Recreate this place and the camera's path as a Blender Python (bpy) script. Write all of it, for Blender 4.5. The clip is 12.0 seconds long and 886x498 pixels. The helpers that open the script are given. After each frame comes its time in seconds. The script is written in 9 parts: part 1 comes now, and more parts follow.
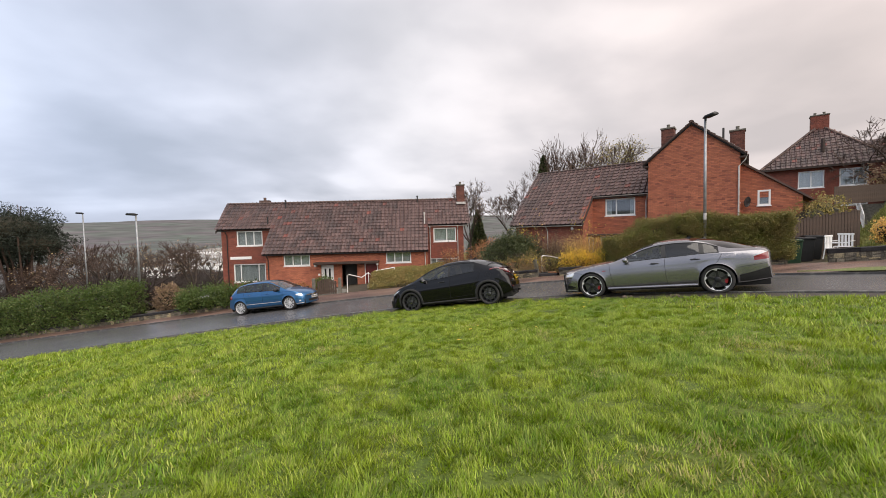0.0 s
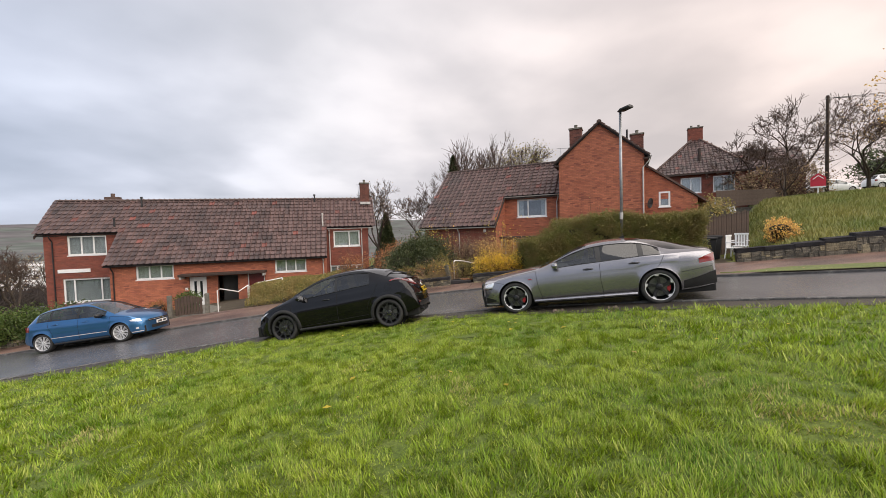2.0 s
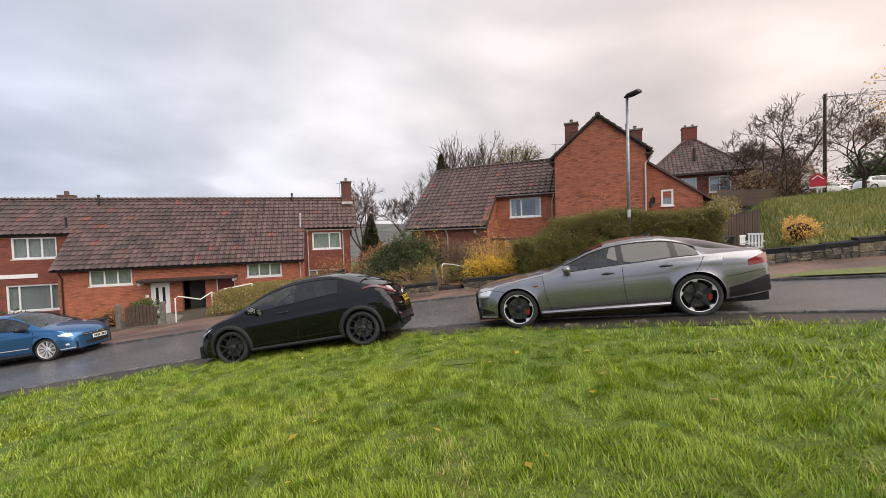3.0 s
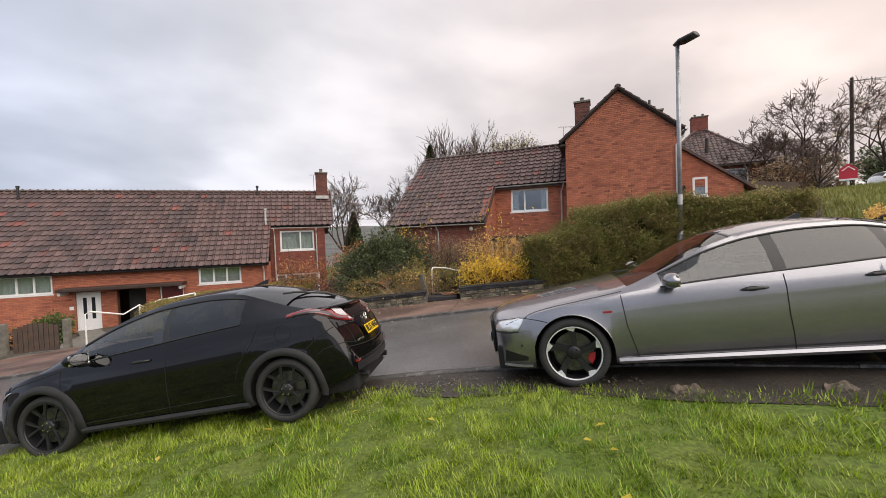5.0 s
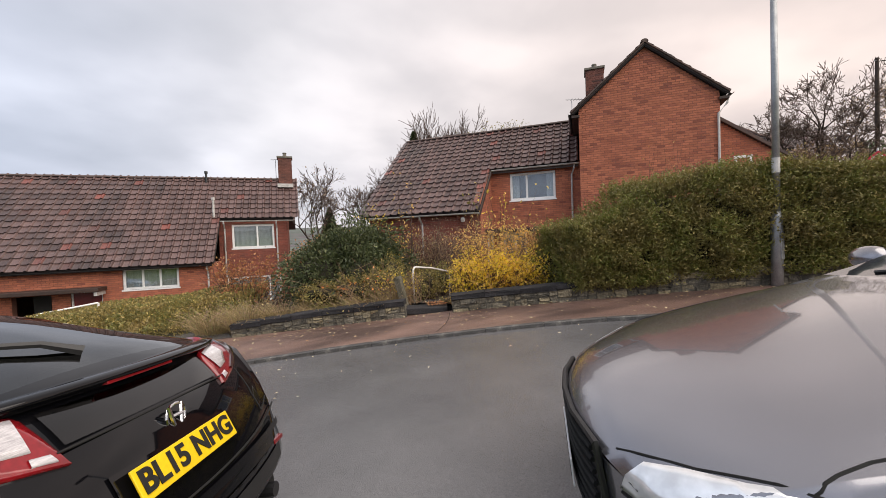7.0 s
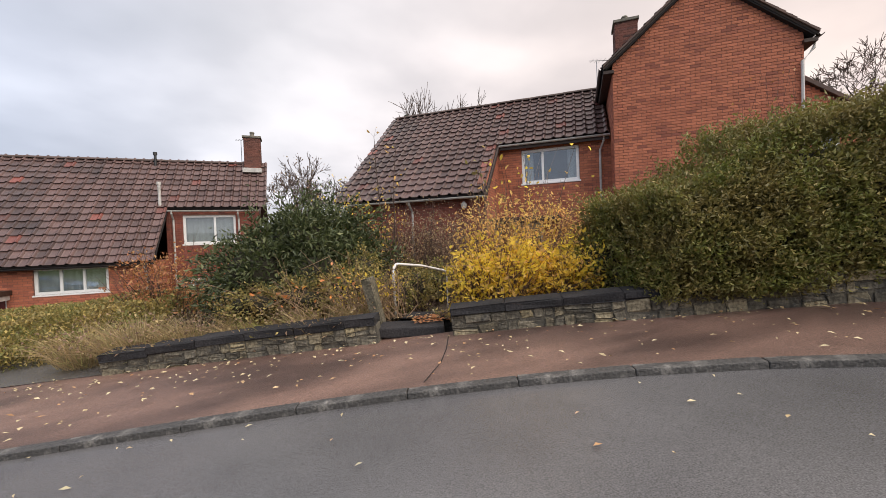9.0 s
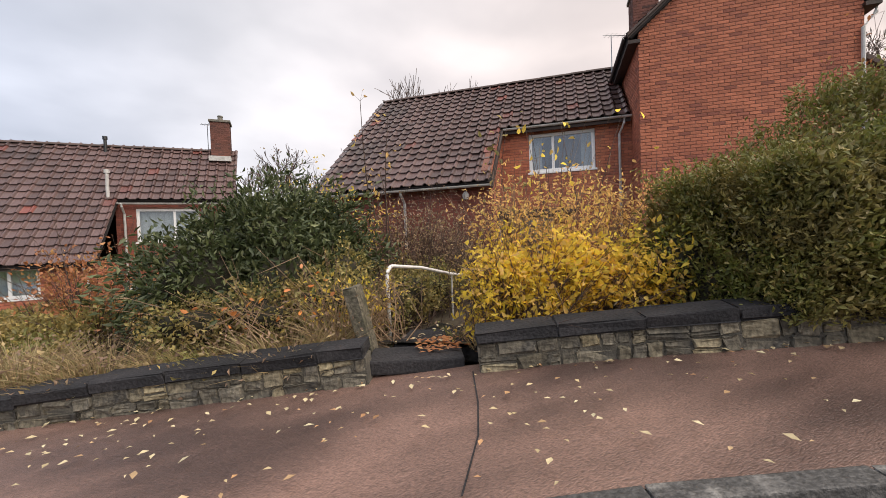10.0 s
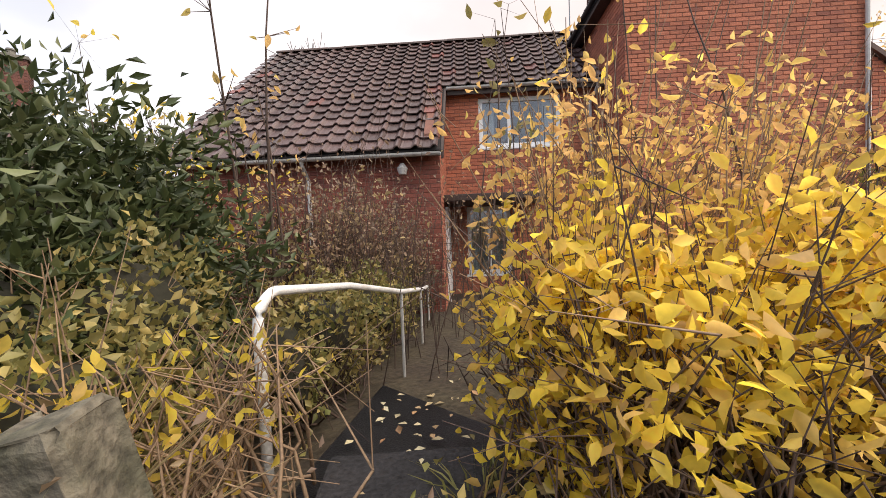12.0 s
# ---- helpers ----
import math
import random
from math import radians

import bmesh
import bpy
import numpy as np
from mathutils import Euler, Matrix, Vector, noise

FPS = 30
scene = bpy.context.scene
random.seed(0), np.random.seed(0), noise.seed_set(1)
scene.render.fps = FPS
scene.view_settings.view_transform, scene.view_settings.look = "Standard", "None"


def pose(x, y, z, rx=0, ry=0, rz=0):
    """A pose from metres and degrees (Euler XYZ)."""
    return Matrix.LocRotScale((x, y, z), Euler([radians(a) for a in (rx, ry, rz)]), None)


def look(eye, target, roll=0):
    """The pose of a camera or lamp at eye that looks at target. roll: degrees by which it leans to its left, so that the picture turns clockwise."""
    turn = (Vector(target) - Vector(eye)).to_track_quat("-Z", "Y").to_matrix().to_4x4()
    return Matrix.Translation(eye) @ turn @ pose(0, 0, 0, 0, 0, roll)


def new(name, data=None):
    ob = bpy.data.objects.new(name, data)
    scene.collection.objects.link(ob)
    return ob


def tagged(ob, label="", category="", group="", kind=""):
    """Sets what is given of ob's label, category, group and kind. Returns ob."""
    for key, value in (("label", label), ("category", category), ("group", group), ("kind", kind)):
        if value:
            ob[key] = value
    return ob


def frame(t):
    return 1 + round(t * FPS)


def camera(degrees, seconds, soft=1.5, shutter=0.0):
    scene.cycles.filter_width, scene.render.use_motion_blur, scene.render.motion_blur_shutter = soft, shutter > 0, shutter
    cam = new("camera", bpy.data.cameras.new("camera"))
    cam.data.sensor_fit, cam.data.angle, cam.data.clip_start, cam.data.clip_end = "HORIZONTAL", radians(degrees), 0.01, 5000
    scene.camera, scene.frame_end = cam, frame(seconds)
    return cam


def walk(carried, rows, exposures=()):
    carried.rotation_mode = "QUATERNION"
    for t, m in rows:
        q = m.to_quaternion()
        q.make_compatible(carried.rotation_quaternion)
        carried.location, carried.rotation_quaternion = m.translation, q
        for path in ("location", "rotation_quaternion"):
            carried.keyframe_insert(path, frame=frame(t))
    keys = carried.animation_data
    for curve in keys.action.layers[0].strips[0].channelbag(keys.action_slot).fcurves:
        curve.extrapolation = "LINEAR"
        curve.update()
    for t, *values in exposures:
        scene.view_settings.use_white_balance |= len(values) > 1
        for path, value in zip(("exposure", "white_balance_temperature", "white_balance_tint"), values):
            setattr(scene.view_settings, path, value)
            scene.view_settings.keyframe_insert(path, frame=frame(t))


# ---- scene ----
cam = camera(97.0, 12.0, soft=0.85)
PATH = [
    (0, (0.013, 0.293, 1.491), (-0.018, 2.29, 1.398), -1.5),
    (0.5, (0.165, 0.883, 1.455), (0.3, 2.876, 1.356), -1.6),
    (1, (0.307, 1.546, 1.406), (0.57, 3.526, 1.307), -1.7),
    (1.5, (0.449, 2.259, 1.403), (0.799, 4.226, 1.31), -1.7),
    (2, (0.594, 2.994, 1.37), (1.006, 4.949, 1.287), -1.8),
    (2.5, (0.804, 3.827, 1.297), (1.255, 5.775, 1.222), -1.8),
    (3, (0.981, 4.636, 1.227), (1.454, 6.579, 1.162), -1.8),
    (5, (1.742, 7.881, 1.038), (2.268, 9.81, 0.982), -2.0),
    (5.5, (1.911, 8.671, 0.981), (2.454, 10.595, 0.925), -2.0),
    (6, (2.107, 9.506, 0.911), (2.669, 11.425, 0.857), -2.1),
    (6.5, (2.309, 10.294, 0.805), (2.892, 12.206, 0.754), -2.0),
    (7, (2.613, 11.038, 0.756), (3.209, 12.947, 0.703), -2.1),
    (9, (3.527, 13.902, 0.459), (4.14, 15.805, 0.413), -2.1),
    (9.5, (3.626, 14.769, 0.419), (4.265, 16.664, 0.372), -2.0),
    (10, (3.722, 15.541, 0.402), (4.408, 17.419, 0.35), -2.1),
    (10.5, (3.825, 16.374, 0.378), (4.597, 18.218, 0.332), -1.9),
    (11, (3.964, 17.081, 0.34), (4.826, 18.886, 0.30), -1.9),
    (11.5, (4.153, 17.721, 0.314), (5.154, 19.451, 0.262), -1.9),
    (12, (4.453, 18.427, 0.304), (5.555, 20.095, 0.237), -2.2),
]
walk(cam, [(t, look(eye, target, roll)) for t, eye, target, roll in PATH], [(0, 1.25), (5, 1.26), (7, 1.28), (9.5, 1.34), (11, 1.46), (12, 1.66)])

# ---- world: overcast evening sky, broken cloud, faint warm light to the right ----
SUN_AZ, SUN_EL = 140.0, 50.0   # degrees clockwise from +y, and above the horizon
world = bpy.data.worlds.new("overcast")
scene.world = world
world.use_nodes = True
wn, wl = world.node_tree.nodes, world.node_tree.links
wn.clear()


def wnode(kind, **values):
    n = wn.new(kind)
    for k, v in values.items():
        n.inputs[k].default_value = v
    return n


def wmath(op, a, b=0.5):
    n = wn.new("ShaderNodeMath")
    n.operation = op
    for i, v in enumerate((a, b)):
        if isinstance(v, (int, float)):
            n.inputs[i].default_value = v
        else:
            wl.new(v, n.inputs[i])
    return n.outputs[0]


def wramp(fac, stops):
    n = wn.new("ShaderNodeValToRGB")
    wl.new(fac, n.inputs[0])
    e = n.color_ramp.elements
    while len(e) < len(stops):
        e.new(0.5)
    for el, (p, c) in zip(e, stops):
        el.position, el.color = p, (*c, 1)
    return n.outputs[0]


def wmix(fac, a, b, mode="MIX"):
    n = wn.new("ShaderNodeMix")
    n.data_type, n.blend_type = "RGBA", mode
    for i, v in ((0, fac), (6, a), (7, b)):
        if isinstance(v, (int, float)):
            n.inputs[i].default_value = v
        elif isinstance(v, tuple):
            n.inputs[i].default_value = (*v, 1)
        else:
            wl.new(v, n.inputs[i])
    return n.outputs[2]


sky = wn.new("ShaderNodeTexSky")
sky.sky_type, sky.sun_disc = "NISHITA", False
sky.sun_elevation, sky.sun_rotation = radians(SUN_EL), radians(SUN_AZ)
coord = wn.new("ShaderNodeTexCoord")
sep = wn.new("ShaderNodeSeparateXYZ")
wl.new(coord.outputs["Generated"], sep.inputs[0])
up = wmath("MAXIMUM", sep.outputs[2], 0.0)
lift = wmath("ADD", up, 0.22)
comb = wn.new("ShaderNodeCombineXYZ")
wl.new(wmath("DIVIDE", sep.outputs[0], lift), comb.inputs[0])
wl.new(wmath("DIVIDE", sep.outputs[1], lift), comb.inputs[1])
big = wnode("ShaderNodeTexNoise", Scale=0.72, Detail=3.5, Roughness=0.46, Distortion=0.5)
wl.new(comb.outputs[0], big.inputs["Vector"])
fine = wnode("ShaderNodeTexNoise", Scale=2.4, Detail=4.0, Roughness=0.5)
wl.new(comb.outputs[0], fine.inputs["Vector"])
cover = wmath("ADD", wmath("MULTIPLY", big.outputs[0], 0.84), wmath("MULTIPLY", fine.outputs[0], 0.16))
cloud = wramp(cover, [(0.37, (0.54, 0.55, 0.57)), (0.47, (0.68, 0.68, 0.70)), (0.56, (0.88, 0.87, 0.88)), (0.66, (1.0, 0.985, 0.985))])
side = wmath("ADD", wmath("MULTIPLY", sep.outputs[0], 0.62), 0.42)
tint = wramp(side, [(0.0, (0.80, 0.88, 1.05)), (0.36, (1.0, 0.98, 1.0)), (0.62, (1.07, 0.985, 0.955)), (0.95, (1.15, 0.97, 0.87))])
low = wramp(up, [(0.0, (0.93, 0.93, 0.96)), (0.25, (1.0, 1.0, 1.0))])
cloud = wmix(1.0, wmix(1.0, cloud, tint, "MULTIPLY"), low, "MULTIPLY")
under = wn.new("ShaderNodeBackground")
under.inputs[1].default_value = 0.06
wl.new(sky.outputs[0], under.inputs[0])
over = wn.new("ShaderNodeBackground")
over.inputs[1].default_value = 0.475
wl.new(cloud, over.inputs[0])
both = wn.new("ShaderNodeMixShader")
both.inputs[0].default_value = 0.93
wl.new(under.outputs[0], both.inputs[1])
wl.new(over.outputs[0], both.inputs[2])
wl.new(both.outputs[0], wn.new("ShaderNodeOutputWorld").inputs[0])

sun_data = bpy.data.lights.new("sun", "SUN")
sun_data.energy, sun_data.angle, sun_data.color = 1.5, radians(85), (1.0, 0.91, 0.81)
sun = new("sun", sun_data)
az, el = radians(SUN_AZ), radians(SUN_EL)
sun.matrix_world = look((0, 0, 60), (-math.sin(az) * math.cos(el), -math.cos(az) * math.cos(el), 60 - math.sin(el)))


# ---- materials ----
def mat(name, col, col2=None, scale=4.0, rough=0.7, metal=0.0, bump=0.0, bscale=60.0, rnd=0.0, coat=0.0, fine=0.25, mid=0.5, through_light=0.0, spec=0.5, col3=None, stretch=None, odd=0.62):
    """A procedural surface: broad blotches of col and col2, fine grain, relief, and a shade of its own for each piece."""
    m = bpy.data.materials.new(name)
    m.use_nodes = True
    n, l = m.node_tree.nodes, m.node_tree.links
    b = n["Principled BSDF"]
    b.inputs["Roughness"].default_value, b.inputs["Metallic"].default_value = rough, metal
    b.inputs["Coat Weight"].default_value = coat
    b.inputs["Coat Roughness"].default_value = 0.04
    b.inputs["Specular IOR Level"].default_value = spec
    col2 = col2 or tuple(c * 0.75 for c in col)
    tc = n.new("ShaderNodeTexCoord")
    vec = tc.outputs["Object"]
    if stretch:
        mp = n.new("ShaderNodeMapping")
        mp.inputs["Scale"].default_value = stretch
        l.new(vec, mp.inputs[0])
        vec = mp.outputs[0]
    n1 = n.new("ShaderNodeTexNoise")
    n1.inputs["Scale"].default_value, n1.inputs["Detail"].default_value = scale, 5
    l.new(vec, n1.inputs["Vector"])
    r = n.new("ShaderNodeMapRange")
    r.inputs[1].default_value, r.inputs[2].default_value = mid - 0.16, mid + 0.16
    l.new(n1.outputs[0], r.inputs[0])
    mix = n.new("ShaderNodeMix")
    mix.data_type = "RGBA"
    mix.inputs[6].default_value, mix.inputs[7].default_value = (*col, 1), (*col2, 1)
    l.new(r.outputs[0], mix.inputs[0])
    out = mix.outputs[2]
    n2 = n.new("ShaderNodeTexNoise")
    n2.inputs["Scale"].default_value, n2.inputs["Detail"].default_value = bscale, 4
    l.new(vec, n2.inputs["Vector"])
    if rnd:
        oi, ge = n.new("ShaderNodeObjectInfo"), n.new("ShaderNodeNewGeometry")
        add = n.new("ShaderNodeMath")
        add.operation = "ADD"
        l.new(oi.outputs["Random"], add.inputs[0])
        l.new(ge.outputs["Random Per Island"], add.inputs[1])
        fr = n.new("ShaderNodeMath")
        fr.operation = "FRACT"
        l.new(add.outputs[0], fr.inputs[0])
        if col3:
            rr = n.new("ShaderNodeMapRange")
            rr.inputs[1].default_value, rr.inputs[2].default_value = odd, 1.0
            l.new(fr.outputs[0], rr.inputs[0])
            m3 = n.new("ShaderNodeMix")
            m3.data_type = "RGBA"
            l.new(rr.outputs[0], m3.inputs[0])
            l.new(out, m3.inputs[6])
            m3.inputs[7].default_value = (*col3, 1)
            out = m3.outputs[2]
            mul = n.new("ShaderNodeMath")
            mul.operation = "MULTIPLY"
            l.new(fr.outputs[0], mul.inputs[0])
            mul.inputs[1].default_value = 7.31
            f2 = n.new("ShaderNodeMath")
            f2.operation = "FRACT"
            l.new(mul.outputs[0], f2.inputs[0])
            fr = f2
        hs = n.new("ShaderNodeHueSaturation")
        vr = n.new("ShaderNodeMapRange")
        vr.inputs[3].default_value, vr.inputs[4].default_value = 1 - rnd, 1 + rnd
        l.new(fr.outputs[0], vr.inputs[0])
        l.new(vr.outputs[0], hs.inputs["Value"])
        l.new(out, hs.inputs["Color"])
        out = hs.outputs[0]
    if fine:
        g = n.new("ShaderNodeMapRange")
        g.inputs[1].default_value, g.inputs[2].default_value = 0.3, 0.7
        g.inputs[3].default_value, g.inputs[4].default_value = 1 - fine, 1 + fine
        l.new(n2.outputs[0], g.inputs[0])
        hs2 = n.new("ShaderNodeHueSaturation")
        l.new(g.outputs[0], hs2.inputs["Value"])
        l.new(out, hs2.inputs["Color"])
        out = hs2.outputs[0]
    l.new(out, b.inputs["Base Color"])
    if bump:
        bp = n.new("ShaderNodeBump")
        bp.inputs["Strength"].default_value, bp.inputs["Distance"].default_value = min(1.0, bump * 2), 0.01 * max(1, bump * 2)
        l.new(n2.outputs[0], bp.inputs["Height"])
        l.new(bp.outputs[0], b.inputs["Normal"])
    if through_light:
        tr = n.new("ShaderNodeBsdfTranslucent")
        l.new(out, tr.inputs[0])
        ms = n.new("ShaderNodeMixShader")
        ms.inputs[0].default_value = through_light
        l.new(b.outputs[0], ms.inputs[1])
        l.new(tr.outputs[0], ms.inputs[2])
        l.new(ms.outputs[0], n["Material Output"].inputs[0])
    return m


def glass_mat(name, tint, rough=0.02, alpha=0.35):
    """A pane: mirror gloss over tinted clear glass."""
    m = bpy.data.materials.new(name)
    m.use_nodes = True
    n, l = m.node_tree.nodes, m.node_tree.links
    n.remove(n["Principled BSDF"])
    gl, tr, mx, lw = n.new("ShaderNodeBsdfGlossy"), n.new("ShaderNodeBsdfTransparent"), n.new("ShaderNodeMixShader"), n.new("ShaderNodeLayerWeight")
    pw, fr = n.new("ShaderNodeMath"), n.new("ShaderNodeMath")
    gl.inputs["Roughness"].default_value = rough
    tr.inputs[0].default_value = (*tint, 1)
    lw.inputs[0].default_value = 0.5
    pw.operation, fr.operation = "POWER", "MULTIPLY_ADD"
    pw.inputs[1].default_value = 4.0
    fr.inputs[1].default_value, fr.inputs[2].default_value = 1.0 - alpha * 0.2, alpha * 0.2
    l.new(lw.outputs["Facing"], pw.inputs[0])
    l.new(pw.outputs[0], fr.inputs[0])
    l.new(fr.outputs[0], mx.inputs[0])
    l.new(tr.outputs[0], mx.inputs[1])
    l.new(gl.outputs[0], mx.inputs[2])
    l.new(mx.outputs[0], n["Material Output"].inputs[0])
    return m


M = {
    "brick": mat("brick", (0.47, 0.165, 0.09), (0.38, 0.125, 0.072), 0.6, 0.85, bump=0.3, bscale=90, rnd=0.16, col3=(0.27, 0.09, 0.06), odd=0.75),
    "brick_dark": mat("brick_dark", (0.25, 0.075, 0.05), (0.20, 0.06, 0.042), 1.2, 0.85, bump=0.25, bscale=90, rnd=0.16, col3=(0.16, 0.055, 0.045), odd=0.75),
    "brick_sooty": mat("sooty_brick", (0.17, 0.065, 0.048), (0.11, 0.048, 0.038), 1.5, 0.9, bump=0.25, bscale=90, rnd=0.2, col3=(0.08, 0.04, 0.035), odd=0.6),
    "mortar": mat("mortar", (0.23, 0.105, 0.075), (0.17, 0.08, 0.06), 3, 0.95, bump=0.2, bscale=120),
    "tile": mat("roof_tile", (0.122, 0.074, 0.067), (0.070, 0.050, 0.048), 0.9, 0.36, bump=0.2, bscale=50, rnd=0.3, col3=(0.25, 0.08, 0.062), odd=0.965, fine=0.35),
    "ridge": mat("ridge_tile", (0.12, 0.07, 0.055), (0.07, 0.05, 0.045), 2, 0.7, bump=0.2, rnd=0.2),
    "roofbase": mat("roof_underside", (0.014, 0.011, 0.011), None, 3, 0.9),
    "upvc": mat("white_plastic", (0.86, 0.86, 0.86), (0.80, 0.80, 0.79), 6, 0.35, fine=0.04),
    "gutter_white": mat("aged_white_gutter", (0.55, 0.54, 0.52), (0.38, 0.37, 0.35), 5, 0.5, fine=0.1),
    "black_plastic": mat("black_plastic", (0.018, 0.018, 0.02), None, 8, 0.4, fine=0.1),
    "dark_wood": mat("dark_stained_wood", (0.05, 0.028, 0.02), (0.03, 0.018, 0.014), 6, 0.6, bump=0.2),
    "pane": glass_mat("window_glass", (0.75, 0.8, 0.82), 0.02, 0.7),
    "curtain": mat("net_curtain", (0.62, 0.62, 0.6), (0.5, 0.5, 0.49), 3, 0.9, stretch=(9, 9, 0.6)),
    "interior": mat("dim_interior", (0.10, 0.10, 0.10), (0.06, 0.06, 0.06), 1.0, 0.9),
    "asphalt": mat("wet_asphalt", (0.125, 0.122, 0.125), (0.086, 0.085, 0.088), 0.7, 0.25, bump=0.14, bscale=130, fine=0.4, spec=0.8),
    "gutter_dirt": mat("gutter_dirt", (0.050, 0.040, 0.030), (0.028, 0.023, 0.018), 2.2, 0.6, bump=0.6, bscale=45, fine=0.5),
    "pavement": mat("red_pavement", (0.235, 0.145, 0.115), (0.082, 0.052, 0.044), 0.8, 0.34, bump=0.35, bscale=70, fine=0.5, stretch=(0.7, 1.8, 1)),
    "kerb": mat("kerb_stone", (0.062, 0.060, 0.058), (0.21, 0.20, 0.185), 7.0, 0.6, bump=0.6, bscale=45, rnd=0.08, fine=0.5, mid=0.66),
    "stone": mat("wall_stone", (0.165, 0.145, 0.105), (0.07, 0.065, 0.055), 7, 0.9, bump=1.0, bscale=26, rnd=0.35, col3=(0.27, 0.225, 0.135), fine=0.55),
    "coping": mat("dark_coping_stone", (0.036, 0.034, 0.036), (0.022, 0.022, 0.024), 3, 0.85, spec=0.25, bump=0.6, bscale=40, rnd=0.2, fine=0.4),
    "wallmortar": mat("wall_mortar", (0.13, 0.118, 0.092), (0.06, 0.056, 0.047), 6, 0.95, bump=0.5),
    "soil": mat("lawn_soil", (0.075, 0.115, 0.012), (0.105, 0.135, 0.02), 1.6, 0.95, bump=0.6, bscale=30, fine=0.4),
    "bed": mat("garden_soil", (0.05, 0.036, 0.024), (0.075, 0.06, 0.035), 2.0, 0.95, bump=0.8, bscale=20, fine=0.4),
    # field greens and browns muted towards mauve: distance haze is in the colour
    "land": mat("hazed_far_fields", (0.085, 0.105, 0.085), (0.095, 0.078, 0.085), 0.006, 0.95, fine=0.42, bscale=0.013),
    "rough_grass": mat("rough_grass_ground", (0.17, 0.18, 0.06), (0.10, 0.13, 0.04), 0.8, 0.95, bump=0.5, bscale=25, fine=0.35),
    "metal_grey": mat("galvanised_steel", (0.36, 0.37, 0.38), (0.27, 0.28, 0.29), 6, 0.45, 0.7, fine=0.15),
    "white_paint": mat("chipped_white_paint", (0.78, 0.77, 0.75), (0.6, 0.57, 0.53), 9, 0.5, bump=0.2, fine=0.1, mid=0.62),
    "concrete": mat("concrete", (0.20, 0.185, 0.155), (0.11, 0.105, 0.09), 7, 0.85, bump=0.4, bscale=70),
    "path_black": mat("wet_dark_path", (0.045, 0.045, 0.05), (0.028, 0.028, 0.032), 2.0, 0.35, bump=0.3, bscale=80, fine=0.3),
    "bark": mat("bark", (0.075, 0.055, 0.042), (0.045, 0.034, 0.028), 6, 0.9, bump=0.6, bscale=35),
    "twig": mat("twig", (0.10, 0.062, 0.045), (0.06, 0.04, 0.032), 3, 0.85, rnd=0.25),
}


# ---- building blocks ----
def mesh_ob(name, verts, faces, material, parent=None, label="", smooth=False, mats=None, ids=None):
    me = bpy.data.meshes.new(name)
    me.from_pydata(verts, [], faces)
    for m in (mats or [material]):
        me.materials.append(m)
    if ids is not None:
        me.polygons.foreach_set("material_index", ids)
    if smooth:
        me.polygons.foreach_set("use_smooth", [True] * len(me.polygons))
    me.update()
    ob = new(name, me)
    ob.parent = parent
    if label:
        tagged(ob, label)
    return ob


def part(name, bm, material, parent=None, label="", smooth=False):
    me = bpy.data.meshes.new(name)
    bmesh.ops.recalc_face_normals(bm, faces=bm.faces[:])
    bm.to_mesh(me)
    bm.free()
    me.materials.append(material)
    if smooth:
        me.polygons.foreach_set("use_smooth", [True] * len(me.polygons))
    ob = new(name, me)
    ob.parent = parent
    if label:
        tagged(ob, label)
    return ob


def thing(name, m, label, category, group="", kind=""):
    ob = new(name)
    ob.empty_display_size = 0.2
    ob.matrix_basis = m
    return tagged(ob, label, category, group, kind)


def add_box(bm, x0, y0, z0, x1, y1, z1, bevel=0.0):
    r = bmesh.ops.create_cube(bm, size=1, matrix=Matrix.LocRotScale(((x0 + x1) / 2, (y0 + y1) / 2, (z0 + z1) / 2), None, (abs(x1 - x0), abs(y1 - y0), abs(z1 - z0))))
    if bevel:
        es = list({e for v in r["verts"] for e in v.link_edges})
        bmesh.ops.bevel(bm, geom=es, offset=bevel, segments=2, affect="EDGES", profile=0.6)
    return bm


def box(x0, y0, z0, x1, y1, z1, bevel=0.0):
    return add_box(bmesh.new(), x0, y0, z0, x1, y1, z1, bevel)


def add_tube(bm, pts, radii, sides=8, cap=True):
    """A tube along points, with a radius at each."""
    if isinstance(radii, (int, float)):
        radii = [radii] * len(pts)
    pts = [Vector(p) for p in pts]
    rings = []
    for i, p in enumerate(pts):
        d = (pts[min(i + 1, len(pts) - 1)] - pts[max(i - 1, 0)]).normalized()
        a = d.cross(Vector((0, 0, 1)) if abs(d.z) < 0.9 else Vector((1, 0, 0))).normalized()
        b = d.cross(a)
        rings.append([bm.verts.new(p + (a * math.cos(k * math.tau / sides) + b * math.sin(k * math.tau / sides)) * radii[i]) for k in range(sides)])
    for r0, r1 in zip(rings, rings[1:]):
        for k in range(sides):
            bm.faces.new((r0[k], r0[(k + 1) % sides], r1[(k + 1) % sides], r1[k]))
    if cap:
        bm.faces.new(rings[0][::-1])
        bm.faces.new(rings[-1])
    return bm


def tube(pts, radii, sides=8):
    return add_tube(bmesh.new(), pts, radii, sides)


def add_prism(bm, poly, y0, y1):
    """A polygon of (x, z) drawn out from y0 to y1."""
    a = [bm.verts.new((x, y0, z)) for x, z in poly]
    b = [bm.verts.new((x, y1, z)) for x, z in poly]
    bm.faces.new(a)
    bm.faces.new(b[::-1])
    for i in range(len(poly)):
        j = (i + 1) % len(poly)
        bm.faces.new((a[i], a[j], b[j], b[i]))
    return bm


def smooth01(t):
    t = min(1.0, max(0.0, t))
    return t * t * (3 - 2 * t)


